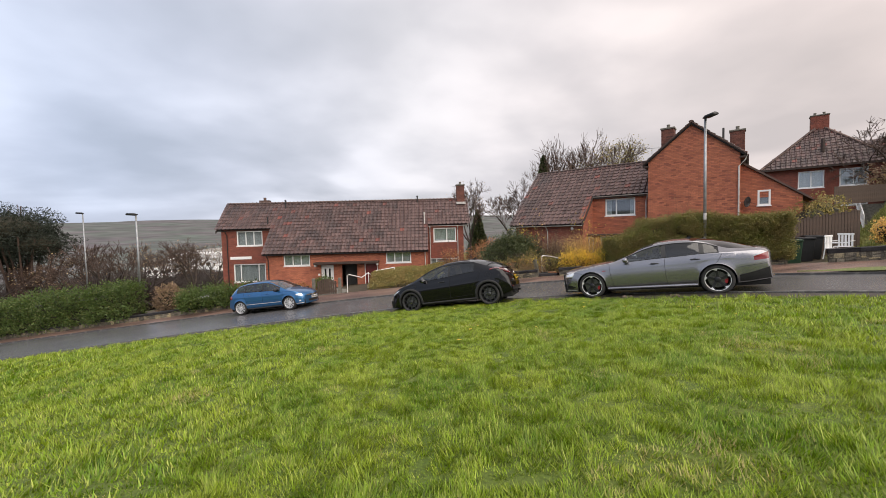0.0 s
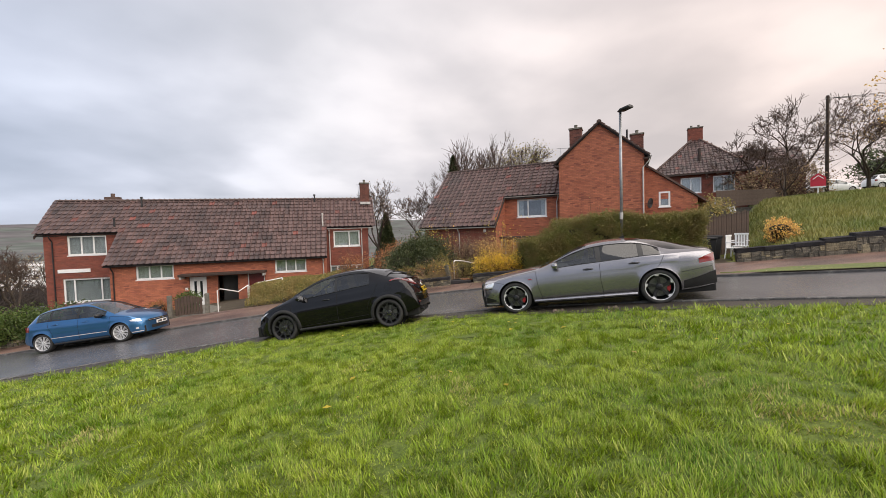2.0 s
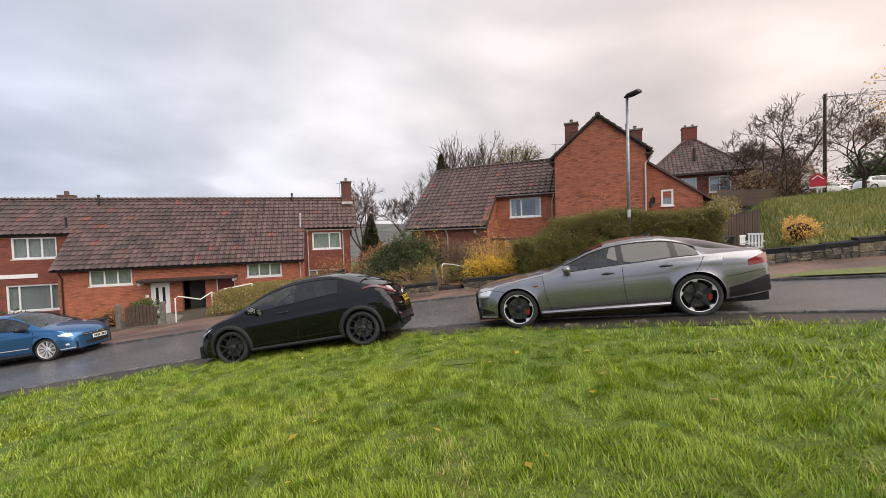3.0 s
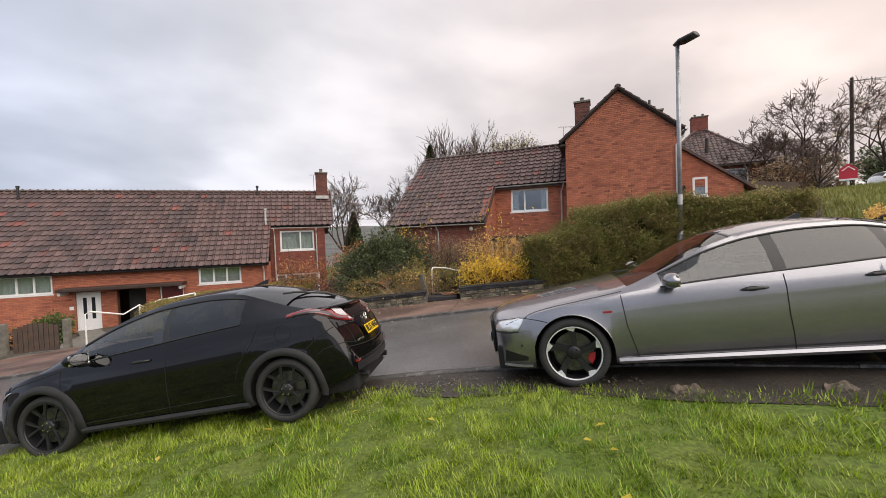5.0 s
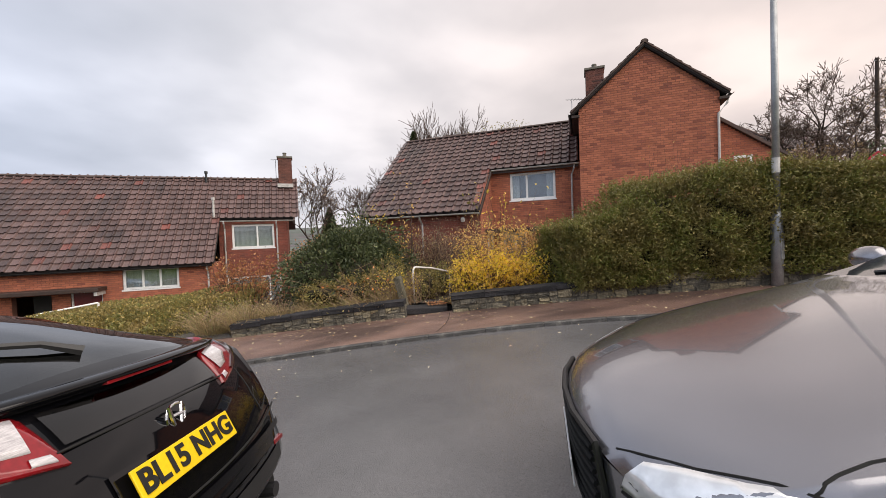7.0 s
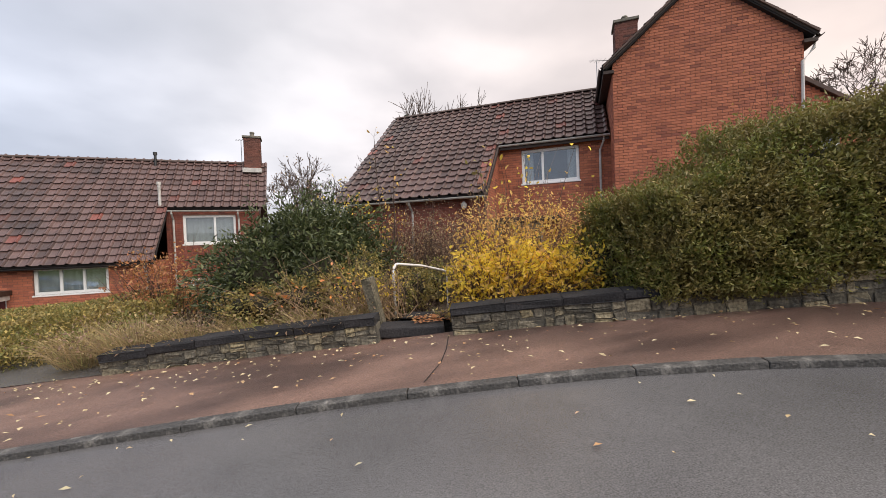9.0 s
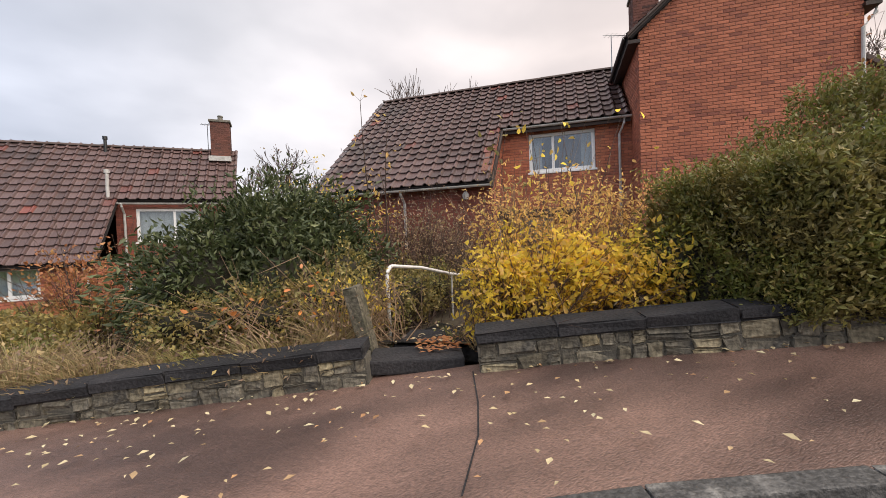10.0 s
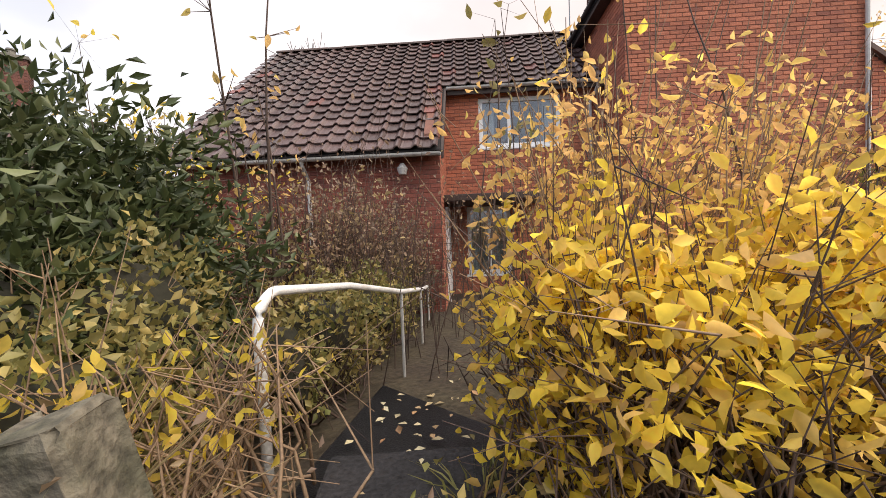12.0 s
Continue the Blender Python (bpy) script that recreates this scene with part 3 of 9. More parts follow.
# ---- the long house with the catslide roof ----
def left_house():
    hs = thing("house", pose(-7.5, 28.75, 0, 0, 0, 2.9), "long low red-brick house with dark tiled catslide roof", "house", "red-brick houses")
    floor_z = -3.4
    # low front wall
    holes = [(1.27, 3.17, -0.80, 0.04), (3.95, 4.85, -2.75, -0.80), (5.45, 6.55, -2.75, -0.78), (7.1, 8.05, -2.75, -0.72), (8.68, 10.52, -0.77, 0.05)]
    w = brick_wall(hs, "wall", pose(-5.8, 0, 0), 11.7, floor_z, 0.12, holes, M["brick"])
    add_window(hs, pose(-4.53, 0.03, -0.80), 1.90, 0.84, (0.33, 0.34, 0.33), fill="curtain")
    add_window(hs, pose(2.88, 0.03, -0.77), 1.84, 0.82, (0.33, 0.34, 0.33), fill="curtain")
    # front door, open porch, second door
    d = new("door")
    d.parent, d.matrix_local = hs, pose(-1.85, 0.05, -2.75)
    part("leaf", box(0.05, 0.03, 0.02, 0.85, 0.08, 1.9, 0.01), M["upvc"], d, "white panelled front door")
    for px in (0.22, 0.53):
        part("glazing", box(px, 0.02, 0.75, px + 0.13, 0.045, 1.7, 0.004), M["pane_dark"], d, "tall narrow dark glazing")
    part("door_frame", add_box(add_box(box(0, 0, 0, 0.05, 0.1, 1.95), 0.85, 0, 0, 0.9, 0.1, 1.95), 0.05, 0, 1.9, 0.85, 0.1, 1.95), M["upvc"], d)
    # dark-coloured panel stands in for the shade within the open porch
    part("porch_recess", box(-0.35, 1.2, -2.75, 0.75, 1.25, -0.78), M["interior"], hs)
    d2 = new("door")
    d2.parent, d2.matrix_local = hs, pose(1.3, 0.05, -2.75)
    part("leaf", box(0.05, 0.04, 0.02, 0.9, 0.09, 1.98, 0.01), M["red_door"], d2, "dark red front door")
    part("door_frame", add_box(add_box(box(0, 0, 0, 0.05, 0.1, 2.03), 0.9, 0, 0, 0.95, 0.1, 2.03), 0.05, 0, 1.98, 0.9, 0.1, 2.03), M["upvc"], d2)
    part("porch_canopy", box(-2.2, -0.75, -0.70, 2.4, 0.0, -0.56, 0.02), M["dark_wood"], hs, "dark flat porch canopy")
    for x in (-2.1, 2.3):
        part("bracket", box(x - 0.05, -0.7, -0.85, x + 0.05, -0.02, -0.70, 0.01), M["gutter_white"], hs)
    part("house_number", box(-2.08, -0.02, -1.55, -1.93, 0.0, -1.40, 0.004), M["upvc"], hs)
    # wings
    for x0, L, hl in ((-9.75, 3.95, [(1.13, 3.08, 0.71, 1.86), (0.80, 3.22, -2.07, -0.66)]), (5.9, 2.85, [(0.52, 2.28, 0.65, 1.73), (0.22, 2.5, -2.0, -0.63)])):
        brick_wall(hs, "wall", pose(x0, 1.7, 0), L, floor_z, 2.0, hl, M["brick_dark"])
        for i, (a, b, c, e) in enumerate(hl):
            add_window(hs, pose(x0 + a, 1.73, c), b - a, e - c, (0.33, 0.34, 0.33) if i == 0 and x0 < 0 else ((0.2, 0.6, 0.2) if i else (0.6, 0.4)), fill="curtain")
    part("signboard", box(-9.15, 1.66, -0.30, -7.55, 1.70, -0.09, 0.005), M["upvc"], hs, "plain white board on the brick wall")
    # gable ends and back
    for x, ang, off in ((8.75, 90, 0), (-9.75, -90, 0)):
        gm = pose(x, 1.7 if ang > 0 else 5.9, 0, 0, 0, ang)
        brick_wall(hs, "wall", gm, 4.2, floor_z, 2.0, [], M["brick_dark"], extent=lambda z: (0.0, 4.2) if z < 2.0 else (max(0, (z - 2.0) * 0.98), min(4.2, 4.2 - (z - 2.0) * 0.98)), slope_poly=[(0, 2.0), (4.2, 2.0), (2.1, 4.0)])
    for x, ang in ((-5.8, -90), (5.9, 90)):
        gm = pose(x, 0.0 if ang > 0 else 1.95, 0, 0, 0, ang)
        brick_wall(hs, "wall", gm, 1.95, floor_z, 0.12, [], M["brick"])
    part("wall", box(-9.75, 5.65, floor_z, 8.75, 5.9, 2.0), M["mortar"], hs)
    # roof
    k = 1 / math.sqrt(2)
    low_u, top_u = (-5.95, 6.0), (-10.05, 9.1)
    step = (1.55 + 0.3) / k
    ridge_s = (3.65 + 0.3) / k
    n = int(round(ridge_s / TILE_L))
    roof_slope(hs, (0, -0.3, 0.10), (1, 0, 0), (0, 1, 0), 1.0, lambda s: low_u if s < step else top_u, n, "dark red-brown tiled catslide roof",
               pieces=lambda t: t[0] > 3.4 and t[1] < 7)
    bm = bmesh.new()
    v = [bm.verts.new(p) for p in ((-10.05, 3.65, 4.05), (9.1, 3.65, 4.05), (9.1, 6.2, 1.6), (-10.05, 6.2, 1.6))]
    bm.faces.new(v)
    bmesh.ops.solidify(bm, geom=bm.faces[:], thickness=0.1)
    part("roof", bm, M["tile"], hs)
    ridge_run(hs, (-10.05, 3.65, 4.09), (9.1, 3.65, 4.09))
    for x in (-10.02, 9.07):
        bm = bmesh.new()
        add_prism(bm, [(1.45, 1.72), (3.65, 3.92), (3.65, 4.06), (1.45, 1.88)], -0.03, 0.03)
        o = part("bargeboard", bm, M["dark_wood"], hs)
        o.matrix_local = pose(x, 0, 0, 0, 0, 90)
    gutter_run(hs, (-5.95, -0.36, 0.06), (6.0, -0.36, 0.06), "black_plastic")
    gutter_run(hs, (-10.05, 1.50, 1.90), (-5.95, 1.50, 1.90), "black_plastic")
    gutter_run(hs, (6.0, 1.50, 1.90), (9.1, 1.50, 1.90), "gutter_white")
    for x, y, z1, mt in ((-5.6, -0.05, 0.0, "black_plastic"), (5.75, -0.05, 0.0, "gutter_white"), (8.3, 1.65, 1.85, "gutter_white"), (6.15, 1.65, 1.85, "gutter_white"), (-9.3, 1.65, 1.85, "black_plastic")):
        part("downpipe", tube([(x, y - 0.28, z1 + 0.02), (x, y - 0.25, z1 - 0.08), (x, y - 0.03, z1 - 0.3), (x, y - 0.03, floor_z)], 0.035, 8), M[mt], hs)
    for x, y, h, mt in ((-5.35, 3.2, 0.62, "black_plastic"), (5.2, 3.45, 0.5, "black_plastic"), (-6.3, 1.9, 0.55, "black_plastic"), (5.75, 1.65, 0.85, "gutter_white")):
        z = y + 0.4
        bm = tube([(x, y, z - 0.1), (x, y, z + h)], 0.05, 8)
        add_tube(bm, [(x, y, z + h - 0.06), (x, y, z + h + 0.05)], 0.075, 8)
        part("vent_pipe", bm, M[mt], hs)
    chimney(hs, 8.42, 3.35, 9.06, 3.95, 3.6, 5.15, "brick_sooty")
    part("flashing", box(8.37, 3.0, 3.62, 9.1, 3.4, 3.80), M["gutter_white"], hs)
    aerial(hs, 8.3, 3.6, 4.1, 1.0, 160)
    bm = bmesh.new()
    for s, z in ((0.55, 4.0), (0.4, 4.35)):
        add_box(bm, -7.4 - s, 4.3 - s * 0.5, z - 0.5, -7.4 + s, 4.3 + s * 0.5, z + 0.02)
    add_tube(bm, [(-7.4, 4.3, 4.3), (-7.4, 4.3, 4.6)], 0.12, 8)
    part("stack", bm, M["ridge"], hs, "low dark chimney stack")
    return hs


# ---- the house with the tall gable ----
def mid_house():
    hs = thing("house", pose(12.87, 21.29, 0, 0, 0, -37), "red-brick house with tall gable and tiled catslide wing", "house", "red-brick houses")
    fz = -2.2
    # tall gable block
    W, E, PK = 2.05, 4.95, 6.72
    s = (PK - E) / W
    brick_wall(hs, "gable_wall", pose(-W, 0, 0), 2 * W, fz, E, [], M["brick"], extent=lambda z: (0.0, 2 * W) if z < E else ((z - E) / s, 2 * W - (z - E) / s),
               slope_poly=[(0, E), (2 * W, E), (W, PK)], pieces=lambda b: 3.9 < b[2] < 6.4 and 0.3 < b[0] < 3.9)
    brick_wall(hs, "wall", pose(-W, 7.0, 0, 0, 0, -90), 7.0, fz, E, [], M["brick"])
    side_holes = [(0.55, 1.75, 2.55, 3.75)]
    brick_wall(hs, "wall", pose(W, 0, 0, 0, 0, 90), 7.0, fz, E, side_holes, M["brick"])
    add_window(hs, pose(W - 0.03, 0.55, 2.55, 0, 0, 90), 1.2, 1.2, (0.5, 0.5), fill="curtain")
    part("wall", box(-W, 6.75, fz, W, 7.0, E), M["mortar"], hs)
    # its roof
    OV, EZ = 2.28, 4.90
    rise = (6.83 - EZ) / OV
    L = math.hypot(OV, 6.83 - EZ)
    n = int(round(L / TILE_L))
    roof_slope(hs, (-OV, -0.12, EZ), (0, 1, 0), (1, 0, 0), rise, lambda q: (0.0, 7.2), n)
    roof_slope(hs, (OV, -0.12, EZ), (0, 1, 0), (-1, 0, 0), rise, lambda q: (0.0, 7.2), n)
    ridge_run(hs, (0, -0.14, 6.86), (0, 7.1, 6.86))
    for sg in (-1, 1):
        bm = add_prism(bmesh.new(), [(0, 6.75), (0, 6.82), (sg * OV, EZ - 0.01), (sg * OV, EZ - 0.08)], -0.13, -0.06)
        part("bargeboard", bm, M["dark_wood"], hs, "dark verge board")
        # mortared verge tile ends
        bm = bmesh.new()
        rng, drop = random.Random(3), 6.83 - EZ
        for i in range(11):
            f0, f1 = i / 11, (i + 1.03) / 11
            lift = 0.028 + rng.uniform(-0.006, 0.006)
            add_prism(bm, [(sg * OV * f0, 6.83 - drop * f0 - 0.02), (sg * OV * f1, 6.83 - drop * f1 - 0.02), (sg * OV * f1, 6.83 - drop * f1 + lift + 0.02), (sg * OV * f0, 6.83 - drop * f0 + lift)], -0.17, -0.02)
        part("verge_tiles", bm, M["ridge"], hs)
        part("soffit", box(sg * 2.02, -0.1, EZ - 0.19, sg * OV, 7.0, EZ - 0.11), M["dark_wood"], hs)
        gutter_run(hs, (sg * (OV + 0.06), -0.12, EZ - 0.03), (sg * (OV + 0.06), 7.0, EZ - 0.03), "black_plastic")
    part("downpipe", tube([(2.32, 0.1, 4.84), (2.25, 0.02, 4.6), (2.0, -0.06, 4.3), (2.0, -0.06, fz)], 0.035, 8), M["gutter_white"], hs)
    # wing: window wall, return, low front wall
    wl_holes = [(0.74, 2.46, 2.14, 3.19), (0.42, 1.35, -0.55, 0.9)]
    brick_wall(hs, "wall", pose(-5.4, 1.1, 0), 3.4, fz, 3.42, wl_holes, M["brick"])
    add_window(hs, pose(-4.66, 1.13, 2.14), 1.72, 1.05, (0.36, 0.64), fill="drapes")
    add_window(hs, pose(-4.98, 1.13, -0.55), 0.93, 1.45, (0.5, 0.5), fill="curtain")
    brick_wall(hs, "wall", pose(-5.4, -0.85, 0, 0, 0, 90), 1.95, fz, 2.0, [(0.95, 1.8, -1.15, 0.85)], M["brick"],
               slope_poly=[(0, 2.0), (1.95, 2.0), (1.95, 3.5)], extent=lambda z: (0, 1.95) if z < 2 else ((z - 2.0) * 1.3, 1.95))
    d = new("door")
    d.parent, d.matrix_local = hs, pose(-5.37, 0.1, -1.15, 0, 0, 90)
    part("leaf", box(0.06, 0.04, 0.02, 0.79, 0.09, 1.92, 0.01), M["dark_wood"], d, "dark brown front door")
    part("door_frame", add_box(add_box(box(0, -0.04, 0, 0.06, 0.1, 2.0), 0.79, -0.04, 0, 0.85, 0.1, 2.0), 0.06, -0.04, 1.93, 0.79, 0.1, 2.0), M["upvc"], d)
    part("porch_canopy", box(-5.38, -0.3, 0.92, -3.5, 1.1, 1.04, 0.015), M["dark_wood"], hs, "dark flat porch canopy")
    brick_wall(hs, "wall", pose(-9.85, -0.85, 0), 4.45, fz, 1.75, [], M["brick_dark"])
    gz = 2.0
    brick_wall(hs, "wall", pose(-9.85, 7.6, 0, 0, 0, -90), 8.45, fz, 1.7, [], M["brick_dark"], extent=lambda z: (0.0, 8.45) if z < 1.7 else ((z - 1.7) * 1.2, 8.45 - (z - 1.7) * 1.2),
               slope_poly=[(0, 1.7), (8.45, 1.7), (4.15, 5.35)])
    part("wall", box(-9.85, 7.35, fz, -W, 7.6, 2.2), M["mortar"], hs)
    c = math.hypot(1, 0.834)
    cut = (0.93 + 1.13) * c
    n = int(round((3.5 + 1.13) * c / TILE_L))
    roof_slope(hs, (0, -1.13, 1.67), (1, 0, 0), (0, 1, 0), 0.834, lambda q: (-10.05, -5.35) if q < cut else (-10.05, -2.1), n, "red-brown tiled catslide roof",
               pieces=lambda t: t[0] > -8.2)
    bm = bmesh.new()
    bm.faces.new([bm.verts.new(p) for p in ((-10.05, 3.5, 5.53), (-1.5, 3.5, 5.53), (-1.5, 7.9, 1.9), (-10.05, 7.9, 1.9))])
    bmesh.ops.solidify(bm, geom=bm.faces[:], thickness=0.1)
    part("roof", bm, M["tile"], hs)
    ridge_run(hs, (-10.08, 3.5, 5.57), (-2.0, 3.5, 5.57))
    o = part("bargeboard", add_prism(bmesh.new(), [(-1.2, 1.5), (3.5, 5.42), (3.5, 5.56), (-1.2, 1.66)], -0.03, 0.03), M["dark_wood"], hs)
    o.matrix_local = pose(-10.05, 0, 0, 0, 0, 90)
    o = part("verge_board", add_prism(bmesh.new(), [(-1.15, 1.52), (0.95, 3.27), (0.95, 3.41), (-1.15, 1.66)], -0.02, 0.02), M["dark_wood"], hs)
    o.matrix_local = pose(-5.34, 0, 0, 0, 0, 90)
    part("fascia", box(-5.3, 0.90, 3.22, -2.1, 0.95, 3.37), M["dark_wood"], hs)
    gutter_run(hs, (-5.32, 0.86, 3.36), (-2.08, 0.86, 3.36))
    gutter_run(hs, (-10.05, -1.2, 1.62), (-5.36, -1.2, 1.62))
    part("downpipe", tube([(-2.25, 0.86, 3.34), (-2.25, 0.9, 3.2), (-2.35, 1.06, 2.95), (-2.35, 1.06, fz)], 0.035, 8), M["gutter_white"], hs)
    part("downpipe", tube([(-7.6, -1.2, 1.6), (-7.6, -1.15, 1.5), (-7.6, -0.92, 1.3), (-7.6, -0.92, fz)], 0.035, 8), M["gutter_white"], hs)
    lamp_bm = tube([(-6.0, -0.86, 1.42), (-6.0, -1.02, 1.40)], [0.03, 0.05], 8)
    add_tube(lamp_bm, [(-6.0, -1.02, 1.5), (-6.0, -1.02, 1.42), (-6.0, -1.02, 1.32)], [0.03, 0.09, 0.06], 10)
    part("wall_lamp", lamp_bm, M["gutter_white"], hs, "small outdoor wall lamp")
    # chimneys
    chimney(hs, -1.75, 2.3, -1.1, 3.0, 5.0, 7.15, "brick_sooty")
    part("vent_pipe", tube([(1.3, 1.6, 5.7), (1.3, 1.6, 6.6)], 0.05, 8), M["black_plastic"], hs)
    chimney(hs, 1.5, 4.6, 2.2, 5.2, 4.8, 6.9, "brick_sooty")
    aerial(hs, -2.3, 2.6, 4.9, 1.3, 200)
    # lean-to on the uphill side
    s2 = (4.55 - 2.75) / 2.4
    brick_wall(hs, "wall", pose(W, 1.2, 0), 2.4, fz, 2.75, [(0.75, 1.18, 2.3, 2.75)], M["brick"], slope_poly=[(0, 2.75), (2.4, 2.75), (0, 4.55)], extent=lambda z: (0, 2.4) if z < 2.75 else (0, 2.4 - (z - 2.75) / s2))
    add_window(hs, pose(W + 0.70, 1.17, 2.35), 0.52, 0.78, (1.0,))
    brick_wall(hs, "wall", pose(W + 2.4, 1.2, 0, 0, 0, 90), 4.0, fz, 2.75, [(0.3, 1.2, -0.2, 1.8)], M["brick"])
    part("door", box(W + 2.34, 1.5, -0.2, W + 2.4, 2.4, 1.8, 0.01), M["upvc"], hs, "pale back door")
    bm = bmesh.new()
    add_prism(bm, [(W - 0.05, 4.62), (W + 2.75, 2.52), (W + 2.75, 2.62), (W - 0.05, 4.74)], 1.1, 5.3)
    part("roof", bm, M["ridge"], hs)
    gutter_run(hs, (W + 2.78, 1.05, 2.55), (W + 2.78, 5.3, 2.55), "black_plastic")
    bm = bmesh.new()
    bmesh.ops.create_uvsphere(bm, u_segments=20, v_segments=10, radius=0.27)
    bmesh.ops.scale(bm, vec=(1, 0.28, 1), verts=bm.verts)
    bmesh.ops.bisect_plane(bm, geom=bm.verts[:] + bm.edges[:] + bm.faces[:], plane_co=(0, 0, 0), plane_no=(0, -1, 0), clear_outer=True)
    bmesh.ops.solidify(bm, geom=bm.faces[:], thickness=0.015)
    add_tube(bm, [(0, 0.08, 0), (0, -0.38, -0.05)], 0.012, 6)
    o = part("satellite_dish", bm, M["black_plastic"], hs, "dark grey satellite dish")
    o.matrix_local = pose(W + 0.30, 0.85, 2.55, 10, 0, 62)
    return hs


M["pane_dark"] = mat("dark_glazing", (0.03, 0.035, 0.04), None, 4, 0.08, fine=0.05)
M["red_door"] = mat("dark_red_paint", (0.16, 0.02, 0.018), (0.11, 0.015, 0.014), 4, 0.4)
left_house()
mid_house()


# ---- parked cars ----
from mathutils.bvhtree import BVHTree


def metal_paint(name, col, metal, rough, coat=1.0):
    m = mat(name, col, tuple(c * 0.92 for c in col), 2.0, rough, metal, coat=coat, fine=0.02, bscale=900)
    return m


M["paint_grey"] = metal_paint("grey_metallic_paint", (0.275, 0.272, 0.295), 0.8, 0.26)
M["paint_black"] = mat("black_paint", (0.004, 0.004, 0.0055), (0.003, 0.003, 0.004), 2.0, 0.3, coat=1.0, fine=0.0, spec=0.0)
M["paint_black"].node_tree.nodes["Principled BSDF"].inputs["Coat IOR"].default_value = 1.47
M["paint_blue"] = metal_paint("blue_metallic_paint", (0.035, 0.15, 0.34), 0.8, 0.3)
M["paint_white"] = metal_paint("white_paint_car", (0.75, 0.76, 0.78), 0.0, 0.3)
M["car_glass"] = glass_mat("car_glass", (0.62, 0.68, 0.68), 0.015, 0.5)
M["car_glass_dark"] = glass_mat("privacy_glass", (0.10, 0.105, 0.11), 0.015, 0.45)
M["rubber"] = mat("tyre_rubber", (0.022, 0.022, 0.023), (0.03, 0.029, 0.028), 12, 0.75, bump=0.2, bscale=80)
M["trim_black"] = mat("satin_black_trim", (0.016, 0.016, 0.017), None, 8, 0.45, fine=0.1)
M["arch_grey"] = mat("grey_arch_plastic", (0.02, 0.02, 0.021), (0.014, 0.014, 0.015), 8, 0.75, bump=0.1, bscale=300)
M["under"] = mat("underbody_black", (0.008, 0.008, 0.008), None, 5, 0.9)
M["alloy"] = mat("machined_alloy", (0.74, 0.74, 0.75), (0.64, 0.64, 0.65), 20, 0.35, 0.4, fine=0.08)
M["alloy_dark"] = mat("dark_alloy", (0.035, 0.035, 0.038), (0.025, 0.025, 0.027), 10, 0.35, 0.5, fine=0.1)
M["chrome"] = mat("chrome", (0.8, 0.8, 0.82), (0.7, 0.7, 0.72), 8, 0.12, 1.0, fine=0.03)
M["caliper"] = mat("red_caliper", (0.35, 0.015, 0.02), (0.28, 0.012, 0.016), 8, 0.4)
M["disc"] = mat("brake_disc", (0.16, 0.155, 0.15), (0.1, 0.1, 0.1), 20, 0.35, 0.9)
M["lens_clear"] = mat("headlamp_lens", (0.88, 0.89, 0.9), (0.78, 0.79, 0.8), 14, 0.12, 0.5, coat=1.0, fine=0.12, bscale=25)
M["lens_red"] = mat("red_lamp_lens", (0.24, 0.007, 0.012), (0.14, 0.005, 0.008), 9, 0.12, coat=1.0, fine=0.15, bscale=60)
M["lens_white"] = mat("white_lamp_lens", (0.6, 0.58, 0.6), (0.42, 0.40, 0.42), 9, 0.15, coat=1.0, stretch=(1, 1, 12))
M["plate_yellow"] = mat("yellow_plate", (0.80, 0.55, 0.01), (0.74, 0.50, 0.01), 6, 0.35, fine=0.05)
M["plate_white"] = mat("white_plate", (0.78, 0.78, 0.78), (0.7, 0.7, 0.7), 6, 0.35, fine=0.05)
M["ink"] = mat("black_lettering", (0.012, 0.012, 0.012), None, 6, 0.5)
M["lens_smoked"] = mat("smoked_lamp_lens", (0.018, 0.006, 0.007), (0.03, 0.008, 0.01), 9, 0.1, coat=1.0, fine=0.1, bscale=60)
M["seat"] = mat("dark_seat_cloth", (0.025, 0.025, 0.027), (0.035, 0.035, 0.036), 8, 0.9)


def smooth_curve(pairs):
    """A smooth line through (x, value) pairs that does not overshoot."""
    xs, ys = np.array([p[0] for p in pairs], float), np.array([p[1] for p in pairs], float)
    d = np.diff(ys) / np.diff(xs)
    m = np.zeros(len(xs))
    m[0], m[-1] = d[0], d[-1]
    for i in range(1, len(xs) - 1):
        m[i] = 0 if d[i - 1] * d[i] <= 0 else 2 * d[i - 1] * d[i] / (d[i - 1] + d[i])

    def f(x):
        i = int(np.clip(np.searchsorted(xs, x) - 1, 0, len(xs) - 2))
        h = xs[i + 1] - xs[i]
        t = min(1.0, max(0.0, (x - xs[i]) / h))
        return float((2 * t**3 - 3 * t**2 + 1) * ys[i] + (t**3 - 2 * t**2 + t) * h * m[i] + (-2 * t**3 + 3 * t**2) * ys[i + 1] + (t**3 - t**2) * h * m[i + 1])
    return f


def revolve(bm, profile, segs=40, centre=(0, 0, 0)):
    """Rings of (radius, y) turned about the y axis."""
    rings = []
    for r, y in profile:
        rings.append([bm.verts.new((centre[0] + r * math.cos(k * math.tau / segs), centre[1] + y, centre[2] + r * math.sin(k * math.tau / segs))) for k in range(segs)])
    for a, b in zip(rings, rings[1:]):
        for k in range(segs):
            bm.faces.new((a[k], a[(k + 1) % segs], b[(k + 1) % segs], b[k]))
    return bm


